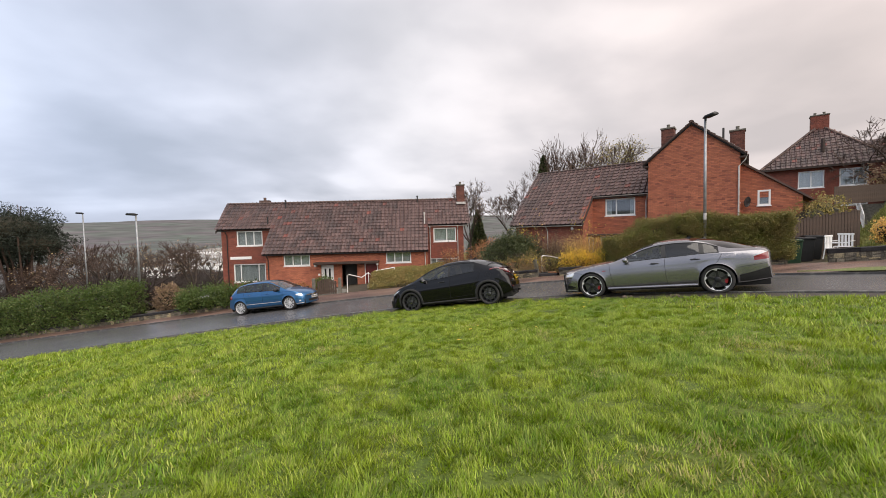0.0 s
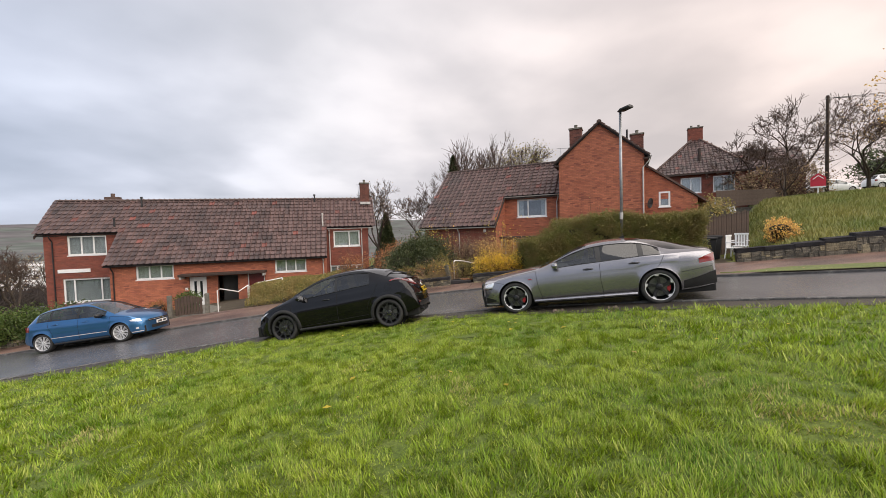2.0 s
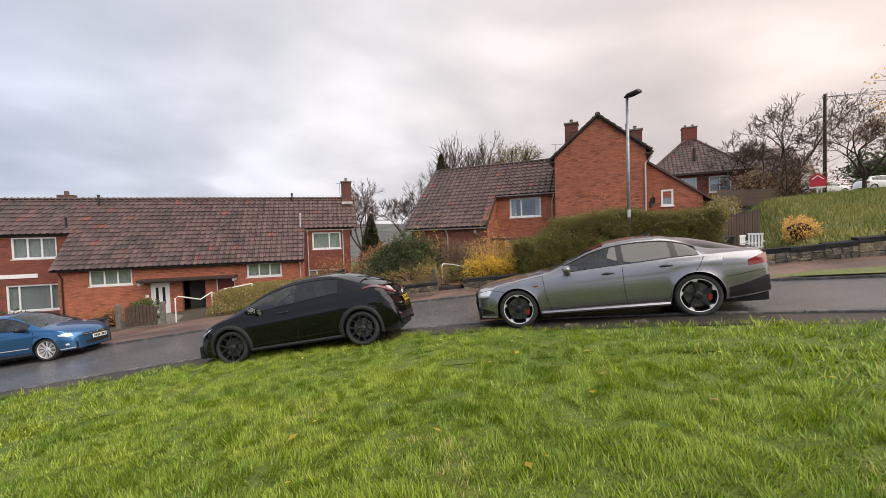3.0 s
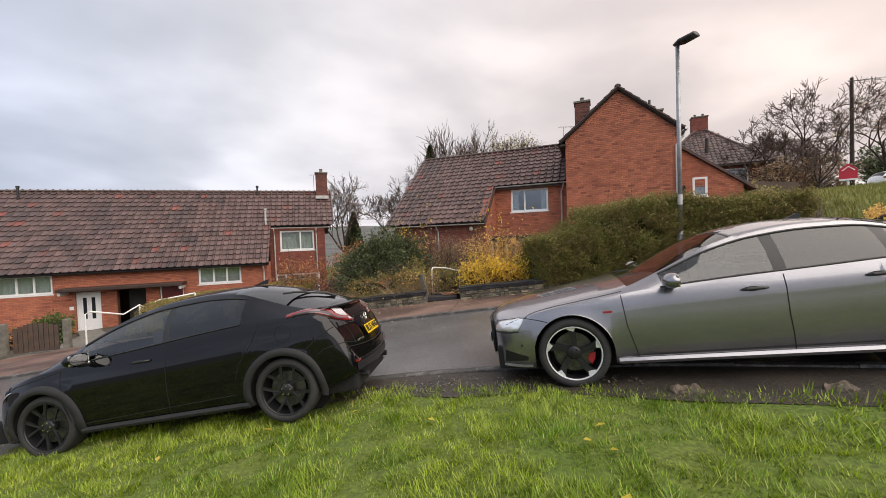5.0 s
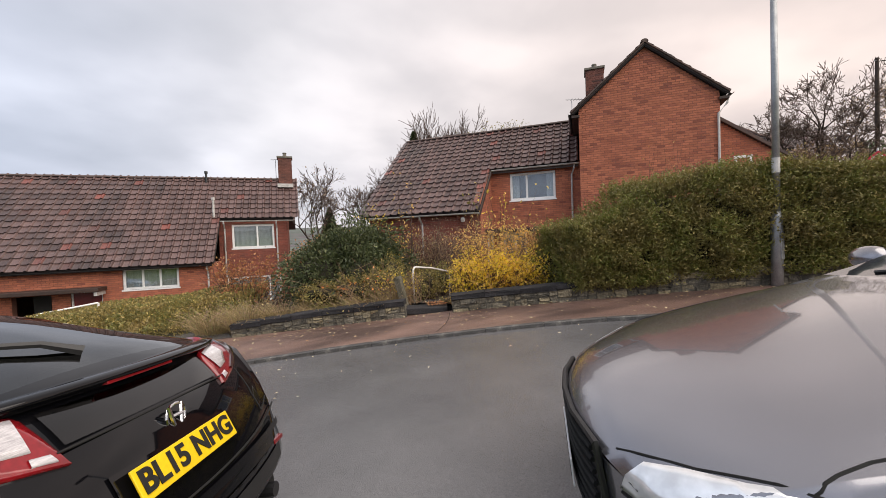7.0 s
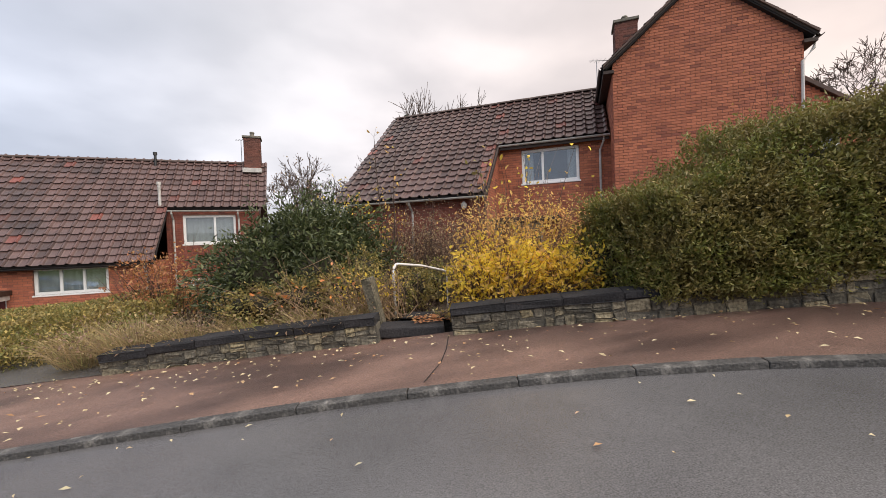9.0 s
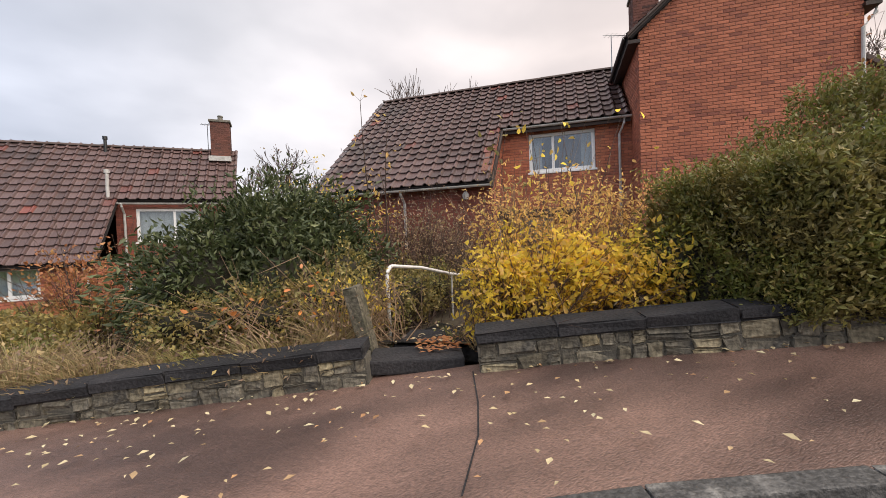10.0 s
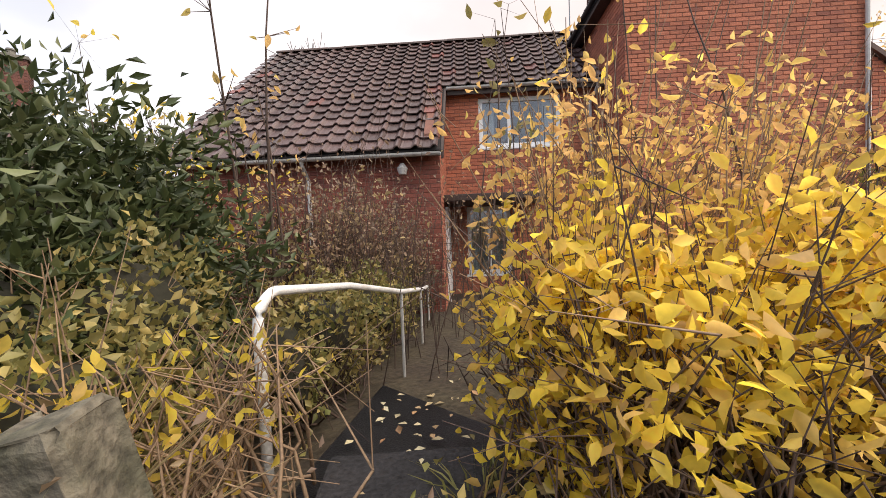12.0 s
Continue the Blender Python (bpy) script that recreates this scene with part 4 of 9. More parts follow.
def spoke(bm, pts, y0, y1):
    """A flat spoke: outline of (radius, angle in degrees), from y0 (outer face) to y1."""
    out = [(r * math.cos(radians(a)), r * math.sin(radians(a))) for r, a in pts]
    n = len(out)
    f = [bm.verts.new((x * 1.0, y0 + 0.02 * (1 - (x * x + z * z) / 0.07), z)) for x, z in out]
    b = [bm.verts.new((x, y1, z)) for x, z in out]
    bm.faces.new(f)
    for i in range(n):
        j = (i + 1) % n
        bm.faces.new((f[i], b[i], b[j], f[j]))


def make_wheel(parent, x, y, R, width, side, style, spin=0.0):
    """A wheel with its outer face at local -y * side. style: blade, forked or fan."""
    w = new("wheel")
    w.parent = parent
    w.matrix_local = pose(x, y, R, 0, 0, 0 if side > 0 else 180) @ pose(0, 0, 0, 0, spin, 0)
    rim = R * 0.77
    ty = [(rim, 0.012), (rim + 0.012, 0.0), (R * 0.86, -0.006), (R * 0.95, 0.004), (R * 0.985, 0.022), (R, 0.05), (R, width * 0.5), (R, width - 0.05), (R * 0.97, width - 0.02), (rim, width - 0.01)]
    tyre = part("tyre", revolve(bmesh.new(), ty, 48), M["rubber"], w, smooth=True)
    dark = style != "fan"
    rm = M["alloy_dark"] if dark else M["alloy"]
    bm = revolve(bmesh.new(), [(rim * 1.005, 0.006), (rim * 0.965, 0.004), (rim * 0.95, 0.02), (rim * 0.93, 0.10), (rim * 0.92, width - 0.03)], 48)
    revolve(bm, [(0.0, 0.022), (0.055, 0.022), (0.07, 0.035), (0.07, 0.08)], 24)
    rimo = part("rim", bm, rm, w, smooth=True)
    if style == "blade":
        part("rim_lip", revolve(bmesh.new(), [(rim * 1.0, 0.002), (rim * 0.955, -0.001), (rim * 0.95, 0.012)], 48), M["alloy"], w, "bright machined rim lip", smooth=True)
        for i in range(5):
            a = i * 72
            bm = bmesh.new()
            spoke(bm, [(0.05, a - 34), (rim * 0.55, a - 9), (rim * 0.95, a - 1), (rim * 0.95, a + 17), (rim * 0.55, a + 11), (0.05, a + 34)], 0.015, 0.05)
            part("spoke", bm, M["alloy_dark"], w)
            bm = bmesh.new()
            spoke(bm, [(rim * 0.80, a + 1.5), (rim * 0.965, a - 3), (rim * 0.965, a + 19), (rim * 0.88, a + 14)], 0.008, 0.03)
            part("spoke_tip", bm, M["alloy"], w, "bright machined spoke tip")
    elif style == "forked":
        for i in range(5):
            a = i * 72
            for s in (-1, 1):
                bm = bmesh.new()
                spoke(bm, [(0.05, a - 20), (rim * 0.4, a - 6 + s * 4), (rim * 0.96, a + s * 19 - 4), (rim * 0.96, a + s * 19 + 4), (rim * 0.4, a + 6 + s * 4), (0.05, a + 20)], 0.012, 0.04)
                part("spoke", bm, M["alloy_dark"], w)
    else:
        for i in range(10):
            a = i * 36
            for s in (-1, 1):
                bm = bmesh.new()
                spoke(bm, [(0.05, a + s * 6 - 8), (rim * 0.96, a + s * 6 - 3), (rim * 0.96, a + s * 6 + 3), (0.05, a + s * 6 + 8)], 0.01, 0.03)
                part("spoke", bm, M["alloy"], w)
    bm = bmesh.new()
    for i in range(5):
        a = radians(i * 72 + 36)
        add_tube(bm, [(0.045 * math.cos(a), 0.012, 0.045 * math.sin(a)), (0.045 * math.cos(a), 0.03, 0.045 * math.sin(a))], 0.008, 6)
    part("wheel_bolts", bm, M["chrome"] if style == "forked" else M["trim_black"], w)
    part("brake_disc", revolve(bmesh.new(), [(0.0, 0.09), (rim * 0.72, 0.09), (rim * 0.72, 0.115)], 36), M["disc"], w)
    if style == "blade":
        bm = bmesh.new()
        spoke(bm, [(rim * 0.55, 28), (rim * 0.76, 22), (rim * 0.78, 40), (rim * 0.76, 58), (rim * 0.55, 52)], 0.06, 0.12)
        o = part("brake_caliper", bm, M["caliper"], w, "red brake caliper")
    return w


def plate(parent, m, text, yellow=True, w=0.52, h=0.112):
    """A number plate in local x and z, facing -y."""
    p = new("number_plate")
    p.parent, p.matrix_local = parent, m
    part("plate_back", box(-w / 2, -0.004, -h / 2, w / 2, 0.004, h / 2, 0.003), M["plate_yellow" if yellow else "plate_white"], p)
    if text:
        cu = bpy.data.curves.new("lettering", "FONT")
        cu.body, cu.size, cu.align_x, cu.align_y, cu.extrude = text, 0.108, "CENTER", "CENTER", 0.0015
        cu.offset = 0.0035
        tmp = bpy.data.objects.new("lettering", cu)
        scene.collection.objects.link(tmp)
        me = bpy.data.meshes.new_from_object(tmp.evaluated_get(bpy.context.evaluated_depsgraph_get()))
        bpy.data.objects.remove(tmp)
        me.materials.clear()
        me.materials.append(M["ink"])
        o = new("lettering", me)
        o.parent, o.matrix_local = p, pose(0, -0.0065, 0, 90, 0, 0)
    else:
        bm = bmesh.new()
        for i in range(7):
            x = -w * 0.40 + i * w * 0.115 + (w * 0.06 if i > 3 else 0)
            add_box(bm, x, -0.0065, -h * 0.3, x + w * 0.08, -0.003, h * 0.3)
        part("lettering", bm, M["ink"], p)
    return p


car_skin = [None, None]


def make_car(name, m, spec, paint, label, group="parked cars"):
    car = thing(name, m, label, "car", group)
    L, zc, zb, zt, wd, wt = spec["L"], *[smooth_curve(spec[k]) for k in ("zc", "zb", "zt", "w", "wt")]
    sill = smooth_curve(spec["sill"])
    W = max(p[1] for p in spec["w"])
    R, Ra, xw = spec["R"], spec["Ra"], spec["xw"]
    bow_f, bow_r = spec.get("bow", (0.30, 0.16))

    def bend(x, y, z):
        a = (abs(y) / W) ** 2.2
        if x < 0.55:
            x = x + bow_f * a * (1 - x / 0.55) ** 1.3
        if x > L - 0.5:
            x = x - bow_r * a * ((x - L + 0.5) / 0.5) ** 1.3
        return Vector((x, y, z))

    fz_curve = smooth_curve([(0, 0.90), (0.12, 0.955), (0.3, 0.985), (0.52, 1.0), (0.72, 0.992), (0.86, 0.978), (1.0, 0.945)])

    def side(x, z, off=0.0, sg=-1):
        lo, hi = sill(x), zb(x)
        t = min(1.0, max(0.0, (z - lo) / max(0.05, hi - lo)))
        y = wd(x) * fz_curve(t)
        for xa in xw:
            d = abs(math.hypot(x - xa, z - R) - Ra)
            if d < 0.13 and z > R - 0.1:
                y += 0.016 * (1 - d / 0.13) ** 2
        crease = spec.get("crease")
        if crease:
            zz = crease[0] + crease[1] * x
            y += 0.008 * max(0, 1 - abs(z - zz) / 0.06) * smooth01((x - 0.5) / 0.5)
        return bend(x, sg * (y + off), z)

    def bottom(x):
        z = sill(x)
        for xa in xw:
            if abs(x - xa) < Ra:
                z = max(z, R + math.sqrt(Ra * Ra - (x - xa) ** 2))
        return z

    def house(x, f, sg=-1, off=0.0):
        """Between shoulder (0) and roof edge (1)."""
        y0, z0, y1, z1 = wd(x) * 0.945, zb(x), wt(x), zt(x)
        bulge = 0.035 * math.sin(math.pi * f) * min(1, max(0, (z1 - z0) / 0.3))
        return bend(x, sg * (y0 + (y1 - y0) * f + bulge + off), z0 + (z1 - z0) * f)

    def top(x, f, off=0.0, sg=-1):
        """Between roof edge (0) and centre line (1)."""
        y1, z1, zm = wt(x), zt(x), zc(x)
        return bend(x, sg * y1 * (1 - f), z1 + (zm - z1) * (1 - (1 - f) ** 2.0) + off)

    xs = set(np.linspace(0, L, 84).round(4))
    for xa in xw:
        xs |= {round(xa + Ra * math.cos(k * math.pi / 22), 4) for k in range(23)}
        xs |= {round(xa + s * (Ra + 0.002), 4) for s in (-1, 1)}
    xs |= {round(v, 4) for v in (*spec["wins"], *spec["screen"], *spec["back"], *spec["pillars"], *[p + spec["pw"] for p in spec["pillars"]])}
    xs = sorted(x for x in xs if 0 <= x <= L)
    NS, NT = 12, 7
    LEVELS = (0.0, 0.06, 0.32, 0.6, 0.88, 1.0)   # shoulder, glass from the second to the fifth, painted rail above
    NH = len(LEVELS) - 1
    groups = {"body": {}, "windscreen": {}, "rear_window": {}, "pillar_trim": {}}
    panes, trims = [], {}
    spans = []
    a = spec["wins"][0]
    for p in spec["pillars"]:
        spans.append((a, p))
        a = p + spec["pw"]
    spans.append((a, spec["wins"][1]))

    def emit(store, cols):
        """cols: list of rows of points, made into a quad grid."""
        v0 = len(store.setdefault("v", []))
        n = len(cols[0])
        for c in cols:
            store["v"] += [tuple(p) for p in c]
        for i in range(len(cols) - 1):
            for j in range(n - 1):
                k = v0 + i * n + j
                store.setdefault("f", []).append((k, k + 1, k + 1 + n, k + n))

    for sg in (-1, 1):
        cols = []
        for x in xs:
            b, h = bottom(x), zb(x)
            h = max(h, b + 0.02)
            cols.append([side(x, b + (h - b) * j / NS, 0, sg) for j in range(NS + 1)])
        # break columns at the arch lips so the arch edge stays crisp
        emit(groups["body"], cols)
        run, kind = [], None

        def kind_at(xm):
            if spec["wins"][0] < xm < spec["wins"][1]:
                for i, (p, q) in enumerate(spans):
                    if p <= xm <= q:
                        return ("pane", i)
                return ("pillar_trim", 0)
            return ("body", 0)
        def close_run(run, kind, i):
            if kind[0] == "body":
                emit(groups["body"], run)
                return
            emit(groups["body"], [c[4:] for c in run])
            emit(groups["body"], [c[:2] for c in run])
            glazed = [c[1:5] for c in run]
            if kind[0] == "pane":
                panes.append((sg, kind[1], glazed))
            else:
                emit(trims.setdefault((sg, i), {}), glazed)
        for i in range(len(xs) - 1):
            kd = kind_at((xs[i] + xs[i + 1]) / 2)
            if kd != kind:
                if run:
                    close_run(run, kind, i)
                run, kind = [[house(xs[i], f, sg) for f in LEVELS]], kd
            run.append([house(xs[i + 1], f, sg) for f in LEVELS])
        close_run(run, kind, len(xs))
        run, kind = [], None
        for i in range(len(xs) - 1):
            xm = (xs[i] + xs[i + 1]) / 2
            kd = "windscreen" if spec["screen"][0] < xm < spec["screen"][1] else ("rear_window" if spec["back"][0] < xm < spec["back"][1] else "body")
            if kd != kind:
                if run:
                    emit(groups[kind], run)
                run, kind = [[top(xs[i], f / NT, 0, sg) for f in range(NT + 1)]], kd
            run.append([top(xs[i + 1], f / NT, 0, sg) for f in range(NT + 1)])
        emit(groups[kind], run)
        # nose and tail
        for x in (0.0, L):
            ring = [side(x, sill(x) + (zb(x) - sill(x)) * j / NS, 0, sg) for j in range(NS + 1)] + [house(x, f, sg) for f in LEVELS[1:]]
            emit(groups["body"], [[bend(x, (p.y) * f, p.z) for p in ring] for f in (1, 0.8, 0.6, 0.4, 0.2, 0)])

    def finish(store, pname, material, lab="", parent=car, outward=None):
        bm = bmesh.new()
        vs = [bm.verts.new(v) for v in store["v"]]
        for f in store["f"]:
            q = []
            for i in f:
                if not q or (vs[i].co - q[-1].co).length > 1e-5:
                    q.append(vs[i])
            if len(q) > 2 and (q[0].co - q[-1].co).length < 1e-5:
                q.pop()
            if len(q) > 2:
                try:
                    bm.faces.new(q)
                except ValueError:
                    pass
        bmesh.ops.remove_doubles(bm, verts=bm.verts[:], dist=0.0008)
        ob = part(pname, bm, material, parent, lab, smooth=True)
        if outward:
            tot = sum((p.normal * p.area for p in ob.data.polygons), Vector())
            if tot.dot(Vector(outward)) < 0:
                ob.data.flip_normals()
        return ob
    body = finish(groups["body"], "body", paint)
    ws = finish(groups["windscreen"], "windscreen", M["car_glass"], "clear windscreen glass", outward=(-0.5, 0, 1))
    ws.visible_shadow = False
    rw = finish(groups["rear_window"], "rear_window", M["car_glass_dark"] if spec["dark"] else M["car_glass"], "dark rear window glass", outward=(0.5, 0, 1))
    for st in trims.values():
        finish(st, "pillar_trim", M["trim_black"])
    for sg, i, run in panes:
        st = {}
        emit(st, run)
        g = finish(st, "side_window", M["car_glass_dark"] if (i > 0 and spec["dark"]) else M["car_glass"], "side window glass", outward=(0, sg, 0.3))
        g.visible_shadow = False
    # seams, belt trim, sills, arches
    for sg in (-1, 1):
        for line in spec["seams"]:
            pts = []
            for k in range(13):
                f = k / 12
                i = min(len(line) - 2, int(f * (len(line) - 1)))
                t = f * (len(line) - 1) - i
                x = line[i][0] + (line[i + 1][0] - line[i][0]) * t
                z = line[i][1] + (line[i + 1][1] - line[i][1]) * t
                pts.append(side(x, min(z, zb(x) - 0.01), 0.0005, sg))
            part("panel_gap", tube(pts, 0.0042, 5), M["under"], car)
        xa, xb = spec["wins"]
        n = 26
        part("belt_trim", tube([house(xa - 0.02 + (xb - xa + 0.02) * k / n, 0.06, sg, 0.003) for k in range(n + 1)], 0.009, 6), M["trim_black"], car)
        part("window_trim", tube([house(xa + (xb - xa) * k / n, 0.88, sg, 0.003) for k in range(n + 1)], 0.011, 6), M["trim_black"], car)
        for x, z in spec["handles"]:
            hp = side(x, z, 0.0, sg)
            bm = bmesh.new()
            add_tube(bm, [side(x - 0.10, z, 0.006, sg), side(x - 0.07, z + 0.004, 0.026, sg), side(x + 0.06, z + 0.004, 0.028, sg), side(x + 0.10, z + 0.002, 0.006, sg)], [0.010, 0.014, 0.014, 0.010], 8)
            part("door_handle", bm, M[spec["handle_mat"]], car)
            # flat black blob stands in for the shade behind the handle
            bm = bmesh.new()
            bmesh.ops.create_uvsphere(bm, u_segments=12, v_segments=6, radius=1, matrix=Matrix.LocRotScale(side(x - 0.02, z - 0.002, -0.004, sg), None, (0.075, 0.008, 0.026)))
            part("handle_recess", bm, M["under"], car, smooth=True)
        mx, mz = spec["mirror"]
        mp = house(mx, 0.15, sg)
        mr = new("door_mirror")
        mr.parent, mr.matrix_local = car, Matrix.Translation(mp + Vector((0.0, sg * 0.13, mz)))
        bm = bmesh.new()
        bmesh.ops.create_uvsphere(bm, u_segments=18, v_segments=10, radius=1, matrix=Matrix.LocRotScale((0, 0, 0), None, (0.085, 0.125, 0.072)))
        bmesh.ops.bisect_plane(bm, geom=bm.verts[:] + bm.edges[:] + bm.faces[:], plane_co=(0.045, 0, 0), plane_no=(1, 0, 0), clear_outer=True)
        part("mirror_cap", bm, M[spec["mirror_mat"]], mr, smooth=True)
        part("mirror_glass", box(0.028, -0.105, -0.055, 0.034, 0.105, 0.055, 0.01), M["chrome"], mr)
        part("mirror_stalk", tube([(0.0, -sg * 0.02, -0.05), (0.02, -sg * 0.14, -0.075)], [0.035, 0.02], 8), M["trim_black"], mr)
        part("sill_trim", tube([side(xw[0] + Ra + 0.02 + (xw[1] - xw[0] - 2 * Ra - 0.04) * k / 16, sill(2) + 0.035, 0.012, sg) for k in range(17)], 0.032, 6), M[spec["sill_mat"]], car, "side sill strip")
        for xa in xw:
            pts = [side(xa + Ra * math.cos(t), R + Ra * math.sin(t), 0.004, sg) for t in np.linspace(math.pi * 0.97 + 0.12, 0.03 - 0.12, 22)]
            if spec["arch_trim"]:
                bm = bmesh.new()
                prev = None
                for t in np.linspace(math.pi + 0.30, -0.30, 26):
                    row = []
                    for rr, off in ((Ra - 0.012, -0.01), (Ra - 0.01, 0.016), (Ra + 0.03, 0.020), (Ra + 0.062, 0.014), (Ra + 0.066, -0.004)):
                        row.append(bm.verts.new(side(xa + rr * math.cos(t), max(R + rr * math.sin(t), 0.18), off, sg)))
                    if prev:
                        for k in range(4):
                            bm.faces.new((prev[k], row[k], row[k + 1], prev[k + 1]))
                    prev = row
                part("arch_trim", bm, M["arch_grey"], car, "grey plastic wheel-arch trim", smooth=True)
            else:
                part("arch_lip", tube(pts, 0.006, 6), paint, car)
            bm = bmesh.new()
            prev = None
            for t in np.linspace(math.pi + 0.25, -0.25, 20):
                p = side(xa + (Ra + 0.004) * math.cos(t), R + (Ra + 0.004) * math.sin(t), -0.004, sg)
                q = Vector((p.x, sg * (W - 0.42), p.z))
                row = (bm.verts.new(p), bm.verts.new(q))
                if prev:
                    bm.faces.new((prev[0], row[0], row[1], prev[1]))
                prev = row
            bm.faces.new([bm.verts.new(Vector((xa + (Ra + 0.02) * math.cos(t), sg * (W - 0.40), R + (Ra + 0.02) * math.sin(t)))) for t in np.linspace(0, math.tau, 24)[:-1]])
            part("wheel_well", bm, M["under"], car)
            make_wheel(car, xa, sg * (W - 0.018), R, 0.215, -sg, spec["wheel"], spin=random.uniform(0, 72))
    # underside and cabin
    part("underbody", box(0.12, -W + 0.2, 0.17, L - 0.12, W - 0.2, 0.42, 0.03), M["under"], car)
    part("cabin_floor", box(spec["screen"][0] + 0.1, -W + 0.12, 0.45, spec["back"][1] - 0.25, W - 0.12, 0.62), M["under"], car)
    for sg in (-1, 1):
        part("door_card", box(spec["wins"][0] + 0.1, sg * (W - 0.17) - 0.02, 0.45, spec["wins"][1] - 0.2, sg * (W - 0.17) + 0.02, zb(spec["wins"][0]) - 0.04, 0.015), M["seat"], car)
    part("dashboard", box(spec["screen"][0] + 0.05, -W + 0.16, 0.62, spec["screen"][0] + 0.55, W - 0.16, zb(spec["screen"][0]) + 0.02, 0.05), M["seat"], car)
    sx = spec["pillars"][0] - 0.18
    for x in (sx, sx + 0.85):
        for y in (-0.38, 0.38):
            bm = box(x - 0.1, y - 0.24, 0.6, x + 0.05, y + 0.24, zt(sx) - 0.26, 0.05)
            add_box(bm, x - 0.04, y - 0.13, zt(sx) - 0.25, x + 0.05, y + 0.13, zt(sx) - 0.11, 0.03)
            part("seat", bm, M["seat"], car)
    bm = bmesh.new()
    ring = [(spec["screen"][0] + 0.72 + 0.06 * math.sin(t), 0.38 + 0.18 * math.cos(t), 0.92 + 0.17 * math.sin(t)) for t in np.linspace(0, math.tau, 20)]
    part("steering_wheel", tube(ring, 0.013, 6), M["seat"], car)
    # wipers at the foot of the windscreen
    for y in (-0.05, 0.5):
        x0 = spec["screen"][0] + 0.06
        part("wiper", tube([(x0 - 0.02, y, zc(x0) - 0.01), (x0 + 0.12, y - 0.35, zc(x0 + 0.1) - 0.0)], 0.008, 5), M["trim_black"], car)

    def patch(pname, material, x_of, z_of, nu=10, nv=5, off=0.006, lab="", sgs=(-1, 1), fn=None):
        """A panel that lies on the flank; x_of(u), z_of(u, v)."""
        for sg in sgs:
            st = {}
            emit(st, [[(fn or side)(x_of(i / nu, j / nv), z_of(i / nu, j / nv), off, sg) for j in range(nv + 1)] for i in range(nu + 1)])
            finish(st, pname, material, lab)

    def nose(y, z, off=0.004):
        p = bend(0.0, y, z)
        return Vector((p.x - off, p.y, p.z))

    def tail(y, z, off=0.004):
        p = bend(L, y, z)
        return Vector((p.x + off, p.y, p.z))

    def face_patch(pname, material, fn, y0, y1, z0, z1, off=0.006, lab="", nu=10, nv=4, taper=0.0):
        st = {}
        emit(st, [[fn((y0 + (y1 - y0) * i / nu) * (1 - taper * j / nv), z0 + (z1 - z0) * j / nv, off) for j in range(nv + 1)] for i in range(nu + 1)])
        return finish(st, pname, material, lab)
    tree_ = BVHTree.FromPolygons([v.co.copy() for v in body.data.vertices], [tuple(p.vertices) for p in body.data.polygons])

    def skin(pname, material, upper, lower, off=0.008, lab="", nu=18, nv=5, sgs=(-1, 1)):
        """A raised lens that follows the body between an upper and a lower line of corners, with edges that run into the body."""
        def along(line, t):
            f = t * (len(line) - 1)
            i = min(len(line) - 2, int(f))
            return Vector(line[i]).lerp(Vector(line[i + 1]), f - i)
        for sg in sgs:
            st, cols = {}, []
            for i in range(nu + 1):
                col = []
                for j in range(-1, nv + 2):
                    p = along(upper, i / nu).lerp(along(lower, i / nu), min(1.0, max(0.0, j / nv)))
                    hit = tree_.find_nearest(p)
                    nrm = hit[1] if hit[1].dot(Vector((p.x - L / 2, p.y * 2, p.z - 0.6))) > 0 else -hit[1]
                    q = hit[0] + nrm * (off if 0 <= j <= nv else -0.004)
                    col.append(Vector((q.x, -sg * q.y, q.z)))
                cols.append(col)
            emit(st, cols)
            finish(st, pname, material, lab)

    def gap(pts, sgs=(-1, 1), r=0.0042):
        for sg in sgs:
            out = []
            for a, b in zip(pts, pts[1:]):
                for k in range(5):
                    q = tree_.find_nearest(Vector(a).lerp(Vector(b), k / 4))[0]
                    out.append(Vector((q.x, -sg * q.y, q.z)))
            part("panel_gap", tube(out, r, 5), M["under"], car)
    car_skin[0], car_skin[1] = skin, gap
    return car, side, house, top, patch, face_patch, nose, tail, (zc, zb, zt, wd, wt, W)


